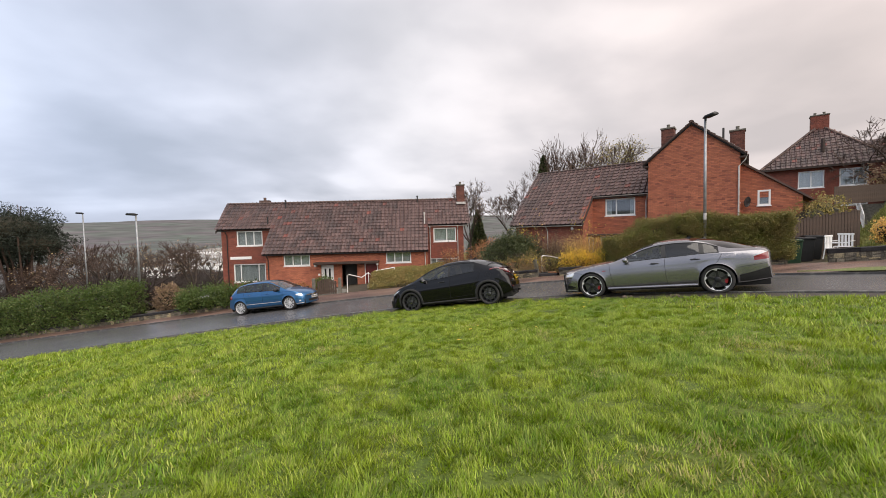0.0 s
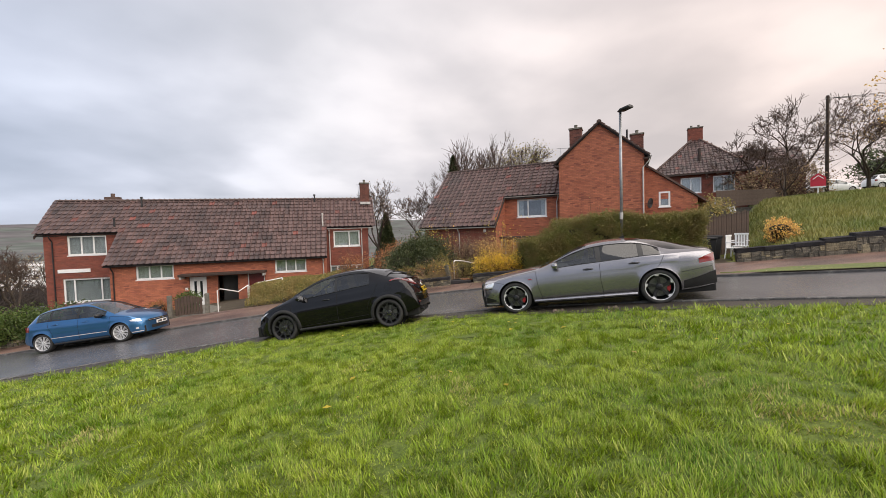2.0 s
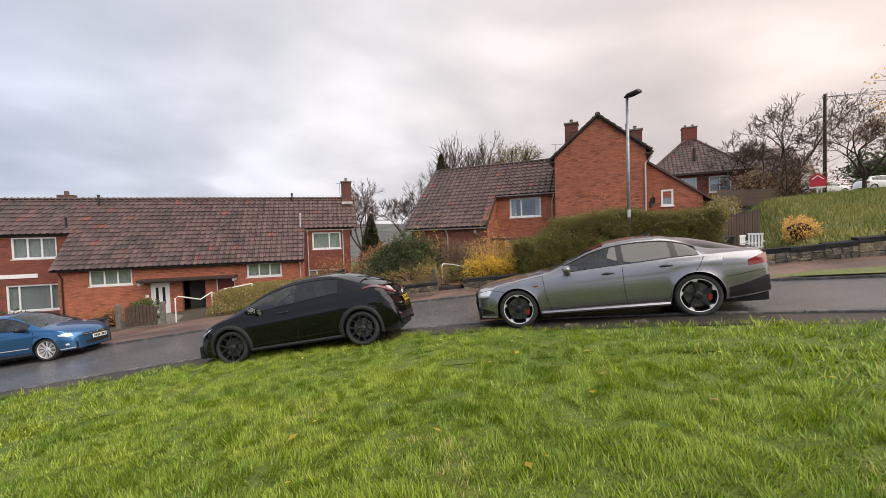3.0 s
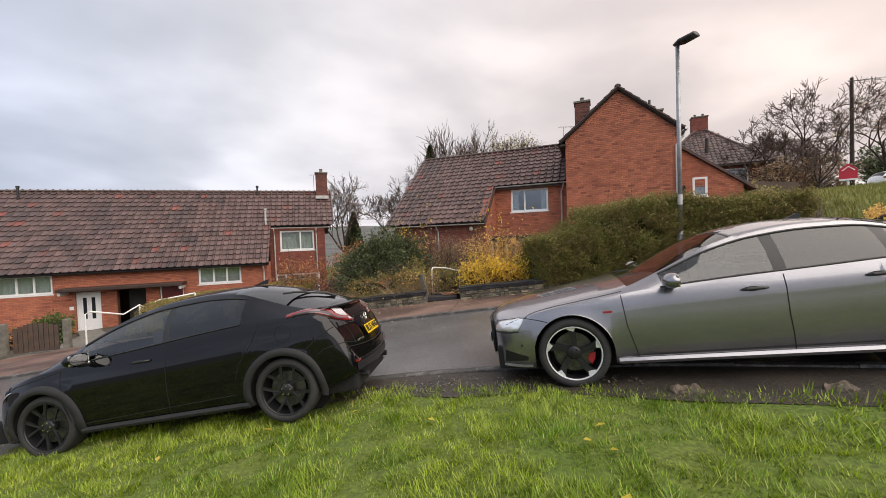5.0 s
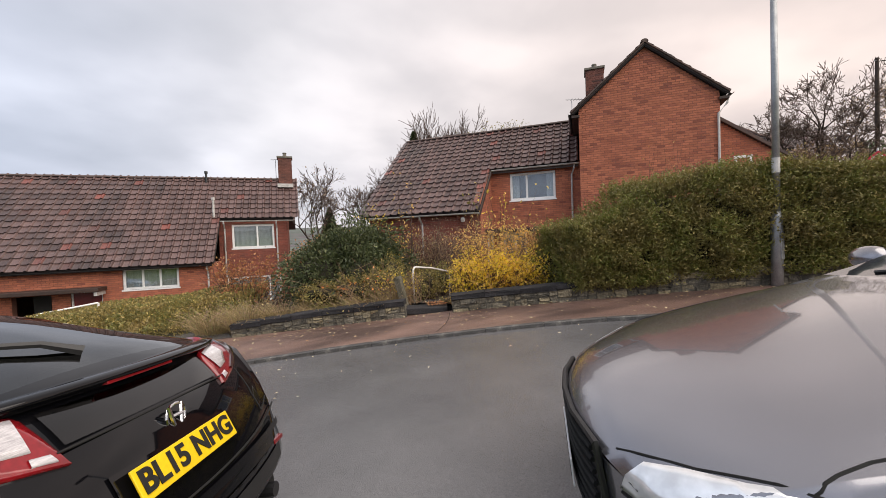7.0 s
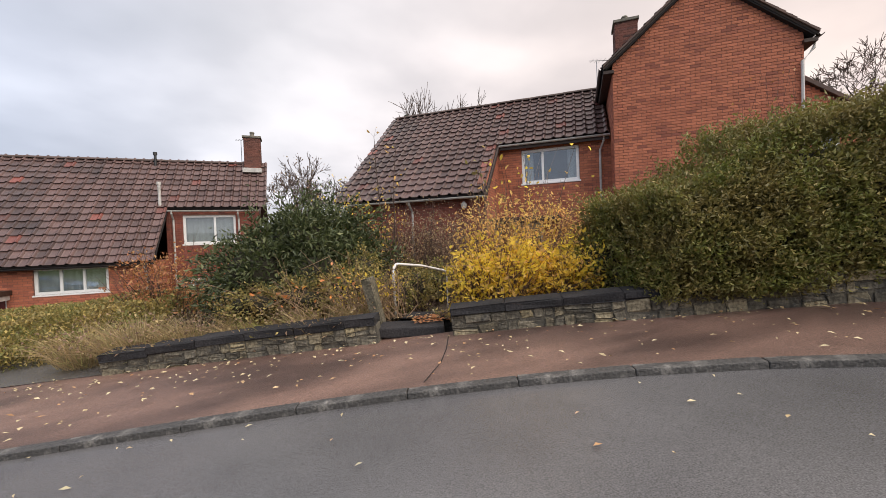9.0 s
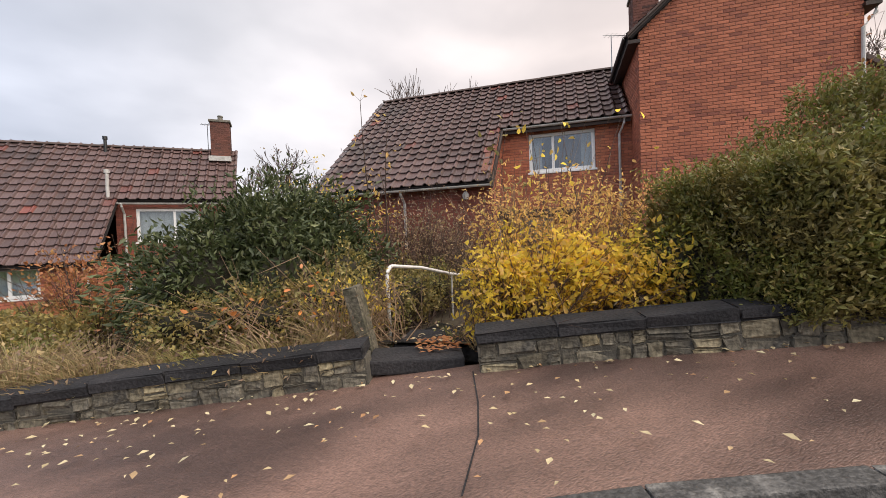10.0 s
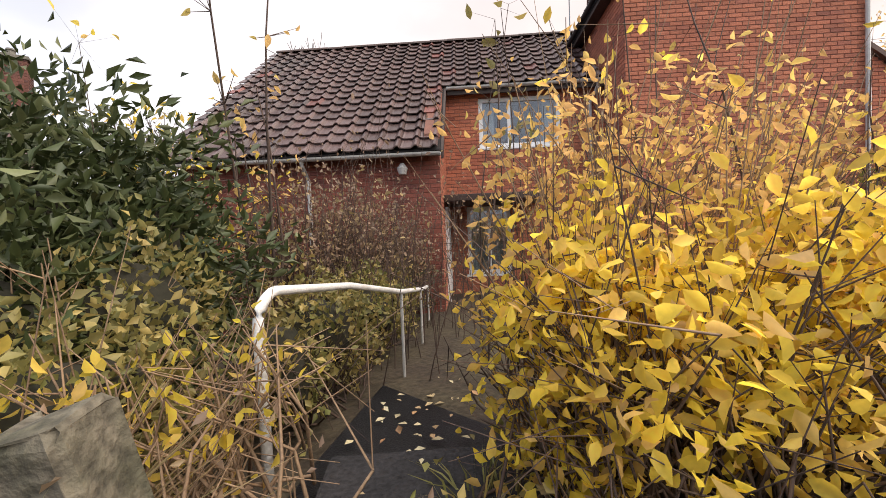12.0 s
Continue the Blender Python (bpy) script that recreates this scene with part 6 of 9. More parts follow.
M["grass_dry"] = mat("withered_grass", (0.50, 0.42, 0.18), (0.40, 0.38, 0.12), 1.2, 0.6, rnd=0.25, fine=0.0, through_light=0.3)
M["leaf_red"] = leaf_mat("red_leaf", (0.75, 0.20, 0.05), (0.80, 0.38, 0.06), (0.55, 0.25, 0.12), tl=0.4)
M["twig_tan"] = mat("tan_twig", (0.30, 0.20, 0.12), (0.20, 0.13, 0.08), 6, 0.8, rnd=0.3)
M["leaf_fresh"] = leaf_mat("yellowing_green_leaf", (0.20, 0.25, 0.05), (0.25, 0.24, 0.06), (0.52, 0.46, 0.11), tl=0.45)
M["twig_dark"] = mat("dark_winter_twigs", (0.055, 0.040, 0.036), (0.038, 0.030, 0.028), 0.05, 0.9, rnd=0.3)
# near-black colour for the shade deep inside hedges and shrubs
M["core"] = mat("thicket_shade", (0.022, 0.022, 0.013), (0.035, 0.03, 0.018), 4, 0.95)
M["litter"] = leaf_mat("fallen_leaf", (0.62, 0.56, 0.36), (0.50, 0.38, 0.2), (0.42, 0.22, 0.1), tl=0.1)
RNG = np.random.default_rng(5)


def np_mesh(name, verts, faces, material, parent=None, label="", kind=""):
    """verts (n, 3) and faces (m, k), both arrays."""
    me = bpy.data.meshes.new(name)
    k = faces.shape[1]
    me.vertices.add(len(verts))
    me.vertices.foreach_set("co", verts.astype(np.float32).ravel())
    me.loops.add(faces.size)
    me.loops.foreach_set("vertex_index", faces.astype(np.int32).ravel())
    me.polygons.add(len(faces))
    me.polygons.foreach_set("loop_start", np.arange(0, faces.size, k, dtype=np.int32))
    me.materials.append(material)
    me.update(calc_edges=True)
    ob = new(name, me)
    ob.parent = parent
    return tagged(ob, label, kind=kind)


def leaf_arrays(centres, size, ratio=0.5, fold=0.18, out=None, droop=0.0, spread=0.35, fine_shape=False):
    """Pointed leaves with a fold along the midrib: four corners and two triangles each. out: ways to lean towards."""
    n = len(centres)
    d = RNG.normal(size=(n, 3))
    if out is not None:
        d = d * spread * 2 + out
    d[:, 2] -= droop
    d /= np.linalg.norm(d, axis=1)[:, None] + 1e-9
    s = np.cross(d, RNG.normal(size=(n, 3)))
    s /= np.linalg.norm(s, axis=1)[:, None] + 1e-9
    nn = np.cross(s, d)
    L = (size * RNG.uniform(0.6, 1.35, n))[:, None]
    base_p = centres - d * L * 0.5
    if fine_shape:
        w = L * ratio * 0.5
        q = [base_p, base_p + d * L * 0.28 + s * w * 0.85 + nn * L * fold * 0.8, base_p + d * L * 0.60 + s * w * 0.8 + nn * L * fold * 0.7, centres + d * L * 0.5 - nn * L * 0.06,
             base_p + d * L * 0.60 - s * w * 0.8 + nn * L * fold * 0.7, base_p + d * L * 0.28 - s * w * 0.85 + nn * L * fold * 0.8, base_p + d * L * 0.45]
        v = np.stack(q, axis=1).reshape(-1, 3)
        i = np.arange(n)[:, None] * 7
        return v, np.concatenate([i + np.array([[6, k, (k + 1) % 6]]) for k in range(6)])
    mid = centres - d * L * 0.05
    left = mid + s * L * ratio * 0.5 + nn * L * fold
    right = mid - s * L * ratio * 0.5 + nn * L * fold
    tip = centres + d * L * 0.5
    v = np.stack([base_p, left, tip, right], axis=1).reshape(-1, 3)
    i = np.arange(n)[:, None] * 4
    f = np.concatenate([i + np.array([[0, 2, 1]]), i + np.array([[0, 3, 2]])])
    return v, f


def tubes_arrays(segs, sides=3):
    """segs: rows of x0 y0 z0 r0 x1 y1 z1 r1."""
    segs = np.asarray(segs, float)
    p, q = segs[:, 0:3], segs[:, 4:7]
    d = q - p
    d /= np.linalg.norm(d, axis=1)[:, None] + 1e-9
    ref = np.where(np.abs(d[:, 2:3]) > 0.9, np.array([[1.0, 0, 0]]), np.array([[0, 0, 1.0]]))
    a = np.cross(d, ref)
    a /= np.linalg.norm(a, axis=1)[:, None] + 1e-9
    b = np.cross(d, a)
    rows = []
    for end, r in ((p, segs[:, 3]), (q, segs[:, 7])):
        for k in range(sides):
            g = k * math.tau / sides
            rows.append(end + (a * math.cos(g) + b * math.sin(g)) * r[:, None])
    v = np.stack(rows, axis=1).reshape(-1, 3)
    i = np.arange(len(segs))[:, None] * (2 * sides)
    f = np.concatenate([i + np.array([[k, (k + 1) % sides, sides + (k + 1) % sides, sides + k]]) for k in range(sides)])
    return v, f


def blob_points(n, centre, radii, shell=0.55, flat=0.0, seed=0):
    """Points in a lumpy ball, thicker towards its skin, with gaps."""
    r = np.random.default_rng(seed)
    d = r.normal(size=(n, 3))
    d /= np.linalg.norm(d, axis=1)[:, None]
    u = shell + (1 - shell) * r.random(n) ** 0.6
    lump = 1 + 0.22 * np.sin(d[:, 0] * 5 + seed) * np.cos(d[:, 1] * 6 + seed * 2) + 0.14 * np.sin(d[:, 2] * 9 + d[:, 0] * 7 + seed)
    p = d * (u * lump)[:, None] * np.array(radii) + np.array(centre)
    return p, d


def clumped(p, d, r, clumps, seed, tight=0.35):
    """Gather points into clumps."""
    g = np.random.default_rng(seed)
    c = p[g.integers(0, len(p), clumps)]
    own = c[g.integers(0, clumps, len(p))]
    return own + (p - own) * 0.0 + g.normal(size=p.shape) * r * tight, d


def shrub(name, x, y, label, balls, leaf, size, count, ratio=0.5, stems=40, stem_h=1.0, stem_mat="twig", category="shrub", droop=0.0, core=True, group="", stem_r=0.006, clump=0, up_out=0.6, z=None, shell=0.55, fine_shape=False):
    """A shrub of lumpy leaf masses. balls: (dx, dy, dz, rx, ry, rz), heights above the ground at its foot."""
    z0 = land(x, y) if z is None else z
    th = thing(name, pose(x, y, z0), label, category, group)
    r = np.random.default_rng(abs(hash((round(x * 10), round(y * 10)))) % 9999)
    vol = [b[3] * b[4] * b[5] for b in balls]
    vs, fs, k = [], [], 0
    for i, b in enumerate(balls):
        n = int(count * vol[i] / sum(vol))
        p, d = blob_points(n, b[:3], b[3:6], shell=shell, seed=i + int(abs(x) * 7))
        if clump:
            p, d = clumped(p, d, clump, max(3, n // 14), i + 3)
        p = p[p[:, 2] > 0.02]
        out = p - np.array(b[:3])
        out /= np.linalg.norm(out, axis=1)[:, None] + 1e-9
        out[:, 2] += 0.1
        v, f = leaf_arrays(p, size, ratio, out=out * up_out, droop=droop, fine_shape=fine_shape)
        vs.append(v)
        fs.append(f + k)
        k += len(v)
    np_mesh("foliage", np.concatenate(vs), np.concatenate(fs), M[leaf], th, kind="stuff")
    segs = []
    for i in range(stems):
        b = balls[r.integers(0, len(balls))]
        e = np.array(b[:3]) + r.normal(size=3) * np.array(b[3:6]) * 0.55
        e[2] = max(e[2], 0.15)
        s = np.array([b[0] * 0.5 + r.normal() * 0.18, b[1] * 0.5 + r.normal() * 0.18, 0.0])
        m1 = s + (e - s) * 0.5 + r.normal(size=3) * 0.06
        segs += [(*s, stem_r * 1.6, *m1, stem_r), (*m1, stem_r, *e, stem_r * 0.4)]
        for _ in range(2):
            q = e + r.normal(size=3) * 0.18
            segs.append((*(m1 + (e - m1) * r.random()), stem_r * 0.6, *q, stem_r * 0.25))
    if segs:
        v, f = tubes_arrays(segs, 4)
        np_mesh("stem_tangle", v, f, M[stem_mat], th, kind="stuff")
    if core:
        # dark lumps put the shade between inner leaves into colour
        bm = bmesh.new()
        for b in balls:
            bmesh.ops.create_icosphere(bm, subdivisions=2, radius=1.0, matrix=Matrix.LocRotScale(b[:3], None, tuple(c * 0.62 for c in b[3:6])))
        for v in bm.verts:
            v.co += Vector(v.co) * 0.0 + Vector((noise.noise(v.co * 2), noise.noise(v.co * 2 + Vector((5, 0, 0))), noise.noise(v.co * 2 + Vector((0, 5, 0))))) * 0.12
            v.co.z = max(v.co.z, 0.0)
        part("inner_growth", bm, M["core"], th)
    return th


def grow(height, seed, spread=0.5, trunk_r=0.16, trunk_h=0.25, levels=5, up=0.35, forks=3, twig_min=0.006):
    """Limbs and twigs of a tree, as segments; and the twig ends."""
    r = np.random.default_rng(seed)
    thick, thin, ends = [], [], []

    def limb(p, d, L, rad, lv):
        n = 3
        q = p
        dd = d
        for i in range(n):
            dd = dd + r.normal(size=3) * 0.16 + np.array([0, 0, up * 0.12])
            dd /= np.linalg.norm(dd)
            e = q + dd * L / n
            r0, r1 = rad * (1 - 0.4 * i / n), rad * (1 - 0.4 * (i + 1) / n)
            (thick if r0 > 0.03 else thin).append((*q, r0, *e, r1))
            if lv > 0 and i > 0:
                for _ in range(1 if lv > 1 else 2):
                    s = dd + r.normal(size=3) * spread
                    s[2] += up * 0.5
                    s /= np.linalg.norm(s)
                    limb(e, s, L * r.uniform(0.45, 0.68), r1 * 0.55, lv - 1)
            q = e
        if lv > 0:
            for _ in range(forks - 1):
                s = dd + r.normal(size=3) * spread * 0.8
                s[2] += up * 0.4
                s /= np.linalg.norm(s)
                limb(q, s, L * r.uniform(0.55, 0.8), rad * 0.5, lv - 1)
        else:
            ends.append(q)
    th = height * trunk_h
    lean = r.normal(size=3) * 0.03
    top_p = np.array([lean[0] * th, lean[1] * th, th])
    thick.append((0, 0, -0.4, trunk_r * 1.25, 0, 0, 0.0, trunk_r * 1.1))
    thick.append((0, 0, 0.0, trunk_r * 1.1, *top_p, trunk_r * 0.8))
    for i in range(forks + 1):
        a = i * math.tau / (forks + 1) + r.uniform(-0.4, 0.4)
        d = np.array([math.cos(a) * spread, math.sin(a) * spread, 1.0]) if i else np.array([0.05, 0.03, 1.0])
        limb(top_p, d / np.linalg.norm(d), height * 0.32, trunk_r * 0.62, levels - 2)
    allz = max(max(s[6] for s in thin) if thin else 1, 0.1)
    return thick, thin, ends, allz


def tree(name, x, y, z, height, seed, label, leaf="", leaves=0, leaf_size=0.12, twig="twig", group="bare trees", **kw):
    thick, thin, ends, top_z = grow(height, seed, **kw)
    k = height / top_z
    th = thing(name, pose(x, y, z), label, "tree", group)
    sc = np.array([k, k, k, 1.0, k, k, k, 1.0])
    v, f = tubes_arrays(np.array(thick) * sc, 7)
    np_mesh("trunk", v, f, M["bark"], th)
    t = np.array(thin) * sc
    t[:, 3] = np.maximum(t[:, 3], 0.017)
    t[:, 7] = np.maximum(t[:, 7], 0.012)
    v, f = tubes_arrays(t, 3)
    np_mesh("crown", v, f, M[twig], th)
    if leaves:
        e = np.array(ends) * k
        g = np.random.default_rng(seed)
        p = e[g.integers(0, len(e), leaves)] + g.normal(size=(leaves, 3)) * 0.22
        v, f = leaf_arrays(p, leaf_size, 0.6)
        np_mesh("leafage", v, f, M[leaf], th, kind="stuff")
    return th


def conifer(x, y, z, height, width, seed, label):
    th = thing("conifer", pose(x, y, z), label, "tree", "evergreen trees")
    v, f = tubes_arrays([(0, 0, -0.3, 0.16, 0, 0, height * 0.95, 0.03)], 8)
    np_mesh("trunk", v, f, M["bark"], th)
    g = np.random.default_rng(seed)
    n = 9000
    hz = g.random(n) ** 0.8
    a = g.random(n) * math.tau
    rad = width * (1 - hz) ** 0.8 * (0.55 + 0.45 * g.random(n)) * (1 + 0.18 * np.sin(a * 5 + hz * 19))
    p = np.stack([np.cos(a) * rad, np.sin(a) * rad, hz * height], 1)
    out = np.stack([np.cos(a), np.sin(a), np.full(n, 0.5)], 1)
    v, f = leaf_arrays(p, 0.34, 0.35, out=out)
    np_mesh("crown", v, f, M["leaf_dark"], th)
    return th


# ---- kerbs and garden walls ----
def kerbs():
    th = thing("kerb", pose(0, 0, 0), "worn stone kerb along the far footway", "kerb", kind="structure")
    rng = random.Random(2)
    x = -27.0
    while x < 13.0:
        slope = (road_far(x + 0.3) - road_far(x)) / 0.3
        x2 = x + 0.9 / math.hypot(1, slope)
        a, b = Vector((x, road_far(x), 0)), Vector((x2, road_far(x2), 0))
        a.z, b.z = base(a.x, a.y) + 0.0, base(b.x, b.y) + 0.0
        d = (b - a)
        L = d.length
        yaw = math.degrees(math.atan2(d.y, d.x))
        pit = math.degrees(math.asin(d.z / L))
        bm = box(0.001, 0.0, -0.12, L - 0.001, 0.125, 0.055 + rng.uniform(-0.003, 0.003), 0.010)
        o = part("kerb_stone", bm, M["kerb"], th)
        o.matrix_local = Matrix.Translation(a) @ pose(0, 0, 0, 0, -pit, yaw)
        x = x2
    th2 = thing("kerb", pose(0, 0, 0), "sunken worn kerb edge beside the lawn", "kerb", kind="structure")
    x = -9.0
    while x < 10.0:
        slope = (road_near(x + 0.3) - road_near(x)) / 0.3
        x2 = x + 0.9 / math.hypot(1, slope)
        a, b = Vector((x, road_near(x), 0)), Vector((x2, road_near(x2), 0))
        a.z, b.z = base(a.x, a.y), base(b.x, b.y)
        d = b - a
        L = d.length
        bm = box(0.004, -0.13, -0.12, L - 0.004, 0.0, 0.035 + rng.uniform(-0.008, 0.008), 0.015)
        o = part("kerb_stone", bm, M["kerb"], th2)
        o.matrix_local = Matrix.Translation(a) @ pose(0, 0, 0, 0, -math.degrees(math.asin(d.z / L)), math.degrees(math.atan2(d.y, d.x)))
        x = x2


def rough_block(L, D, H, rng, soft=0.02):
    """A roughly squared stone, corners knocked off."""
    bm = box(0, 0, 0, L, D, H, min(soft, H * 0.2, L * 0.2))
    for v in bm.verts:
        v.co += Vector((rng.uniform(-0.012, 0.012), rng.uniform(-0.016, 0.016), rng.uniform(-0.011, 0.011)))
    return bm


def stone_wall(x0, x1, h_of, label, coping=True, thick=0.28, cope_h=0.10, courses=2, coping_until=99):
    """A garden wall along the footway: core, stones and coping laid piece by piece."""
    th = thing("garden_wall", pose(0, 0, 0), label, "wall", "stone garden walls", kind="structure")
    rng = random.Random(int(x0 * 31) + 5)
    x = x0
    while x < x1 - 0.05:
        seg = min(x + 0.62, x1)
        a, b = Vector((x, wall_line(x), 0)), Vector((seg, wall_line(seg), 0))
        a.z, b.z = base(a.x, a.y) + 0.06, base(b.x, b.y) + 0.06
        d = b - a
        L = d.length
        m = Matrix.Translation(a) @ pose(0, 0, 0, 0, -math.degrees(math.asin(d.z / L)), math.degrees(math.atan2(d.y, d.x)))
        hh = h_of(x) - (cope_h if coping else 0)
        o = part("core", box(0, 0.014, -0.3, L + 0.01, thick - 0.04, hh), M["wallmortar"], th)
        o.matrix_local = m
        cz = 0.0
        hs = [rng.uniform(0.6, 1.4) for _ in range(courses)]
        for c in range(courses):
            ch = hh * hs[c] / sum(hs)
            u = 0.0
            while u < L - 0.02:
                w = min(rng.choice((0.12, 0.17, 0.22, 0.27, 0.33)), L - u)
                if L - u - w < 0.08:
                    w = L - u
                if rng.random() < 0.3 and ch > 0.1:
                    cut = ch * rng.uniform(0.35, 0.65)
                    for lo, hi in ((0, cut), (cut, ch)):
                        o = part("stone", rough_block(w - 0.012, 0.1, hi - lo - 0.01, rng), M["stone"], th)
                        o.matrix_local = m @ pose(u + 0.006, rng.uniform(-0.006, 0.008), cz + 0.005 + lo)
                else:
                    o = part("stone", rough_block(w - 0.012, 0.1, ch - 0.012, rng), M["stone"], th)
                    o.matrix_local = m @ pose(u + 0.006, rng.uniform(-0.006, 0.008), cz + rng.uniform(0.0, 0.012), 0, rng.uniform(-5, 5), rng.uniform(-1.5, 1.5))
                u += w
            cz += ch
        if coping:
            bm = rough_block(L - 0.001, thick + 0.02, cope_h, rng, 0.012)
            o = part("coping_stone", bm, M["coping"] if x < coping_until else M["stone"], th)
            o.matrix_local = m @ pose(0.0, -0.012 + rng.uniform(-0.003, 0.003), hh - rng.uniform(0, 0.004), 4, 0, 0)
        x = seg
    return th


kerbs()
stone_wall(0.75, 4.22, lambda x: 0.30 + 0.06 * smooth01((x - 0.75) / 1.5), "low squared-stone garden wall with dark coping")
stone_wall(5.12, 12.0, lambda x: 0.36, "low stone garden wall with dark coping under the hedge", coping_until=8.2)
stone_wall(12.85, 21.5, lambda x: 0.46 + 0.34 * smooth01((x - 13.5) / 3.5), "curving stone garden wall with black coping", cope_h=0.13)
stone_wall(-30.0, -8.6, lambda x: 0.34, "long low stone wall before the downhill gardens", courses=1)

# stone post, step and garden path
pz = base(4.7, 18.9) + 0.09
st = thing("doorstep", pose(4.67, 18.98, pz - 0.02, 0, 0, -17), "dark wet stone step between the garden walls", "step", kind="structure")
part("tread", box(-0.43, -0.05, 0.0, 0.45, 0.42, 0.13, 0.02), M["coping"], st)
st2 = thing("doorstep", pose(5.02, 19.42, pz + 0.03, 0, 0, -30), "second dark garden step strewn with leaves", "step", kind="structure")
part("tread", box(-0.45, -0.05, -0.12, 0.5, 0.7, 0.05, 0.02), M["coping"], st2)
M["mossy"] = mat("mossy_stone", (0.15, 0.13, 0.095), (0.075, 0.07, 0.045), 9, 0.9, bump=0.8, bscale=30, fine=0.5)
gp = thing("gatepost", pose(4.30, 19.50, base(4.3, 19.4) - 0.1, 4, -12, -25), "leaning grey stone gatepost", "post")
part("post", rough_block(0.16, 0.16, 0.98, random.Random(4), 0.02), M["mossy"], gp)
PATH_MID = [(4.85, 19.4, -0.66), (5.35, 20.2, -0.84), (6.25, 21.3, -0.97), (7.25, 22.6, -1.05), (8.3, 24.2, -1.12), (9.0, 25.4, -1.14)]
bm = bmesh.new()
prev = None
for i, (x, y, z) in enumerate(PATH_MID):
    a, b = PATH_MID[max(i - 1, 0)], PATH_MID[min(i + 1, len(PATH_MID) - 1)]
    d = Vector((b[0] - a[0], b[1] - a[1], 0)).normalized()
    s = Vector((d.y, -d.x, 0))
    row = (bm.verts.new(Vector((x, y, z)) - s * 0.47), bm.verts.new(Vector((x, y, z)) + s * 0.52))
    if prev:
        bm.faces.new((prev[0], prev[1], row[1], row[0]))
    prev = row
bmesh.ops.solidify(bm, geom=bm.faces[:], thickness=-0.1)
tagged(part("garden_path", bm, M["path_black"]), "dark wet garden path strewn with fallen leaves", "path", kind="structure")

# handrail beside the path
hr = thing("handrail", pose(0, 0, 0), "chipped white tubular steel handrail beside the path", "handrail")
pts = [(4.70, 20.16, -0.95), (4.69, 20.18, -0.04)]
for k in range(1, 7):
    g = math.pi / 2 * k / 6
    pts.append((4.69 + 0.13 * (1 - math.cos(g)) * 0.7, 20.18 + 0.13 * (1 - math.cos(g)) * 0.75, -0.04 + 0.13 * math.sin(g)))
pts += [(5.35, 20.92, 0.0), (6.05, 21.55, -0.18), (6.9, 22.6, -0.34), (7.5, 23.5, -0.44)]
part("rail", tube(pts, 0.023, 10), M["white_paint"], hr, smooth=True)
for x, y, z in ((6.05, 21.55, -0.18), (6.75, 22.42, -0.31), (7.5, 23.5, -0.44)):
    part("post", tube([(x, y, -1.15), (x, y, z)], 0.015, 8), M["gutter_white"], hr, "worn grey-white post")


# ---- lamps ----
def street_lamp(x, y, z, h, label, head_yaw, band=None):
    th = thing("street_lamp", pose(x, y, z), label, "street lamp", "street lamps")
    part("pole_base", tube([(0, 0, -0.3), (0, 0, 1.15), (0, 0, 1.25)], [0.085, 0.085, 0.055], 14), M["metal_grey"], th, smooth=True)
    part("access_door", box(-0.035, -0.092, 0.45, 0.035, -0.08, 0.95, 0.004), M["metal_grey"], th)
    part("pole", tube([(0, 0, 1.2), (0, 0, h)], [0.055, 0.045], 14), M["metal_grey"], th, smooth=True)
    if band:
        part("pole_band", tube([(0, 0, band[0]), (0, 0, band[1])], 0.058, 14), M["gutter_white"], th, "pale painted band")
    head = bmesh.new()
    add_tube(head, [(0, 0.08, h + 0.02), (0, -0.10, h + 0.05), (0, -0.45, h + 0.10)], [0.06, 0.15, 0.14], 10)
    for v in head.verts:
        v.co.z = (v.co.z - h - 0.05) * 0.5 + h + 0.06
    o = part("lamp_head", head, M["trim_black"], th, "flat dark LED lamp head", smooth=True)
    o.matrix_local = pose(0, 0, 0, 0, 0, head_yaw)
    o2 = part("lens", box(-0.07, -0.42, h + 0.035, 0.07, -0.15, h + 0.045, 0.003), M["lens_clear"], th)
    o2.matrix_local = pose(0, 0, 0, 0, 0, head_yaw)
    return th


street_lamp(9.95, 15.66, base(9.95, 15.66) + 0.08, 5.75, "tall galvanised street lamp beside the hedge", 12, (1.9, 2.15))
street_lamp(-17.75, 22.4, base(-17.75, 22.4), 6.0, "grey street lamp by the downhill wall", -80)
street_lamp(-30.8, 33.0, -6.2, 9.9, "far grey street lamp among bare trees", -80)


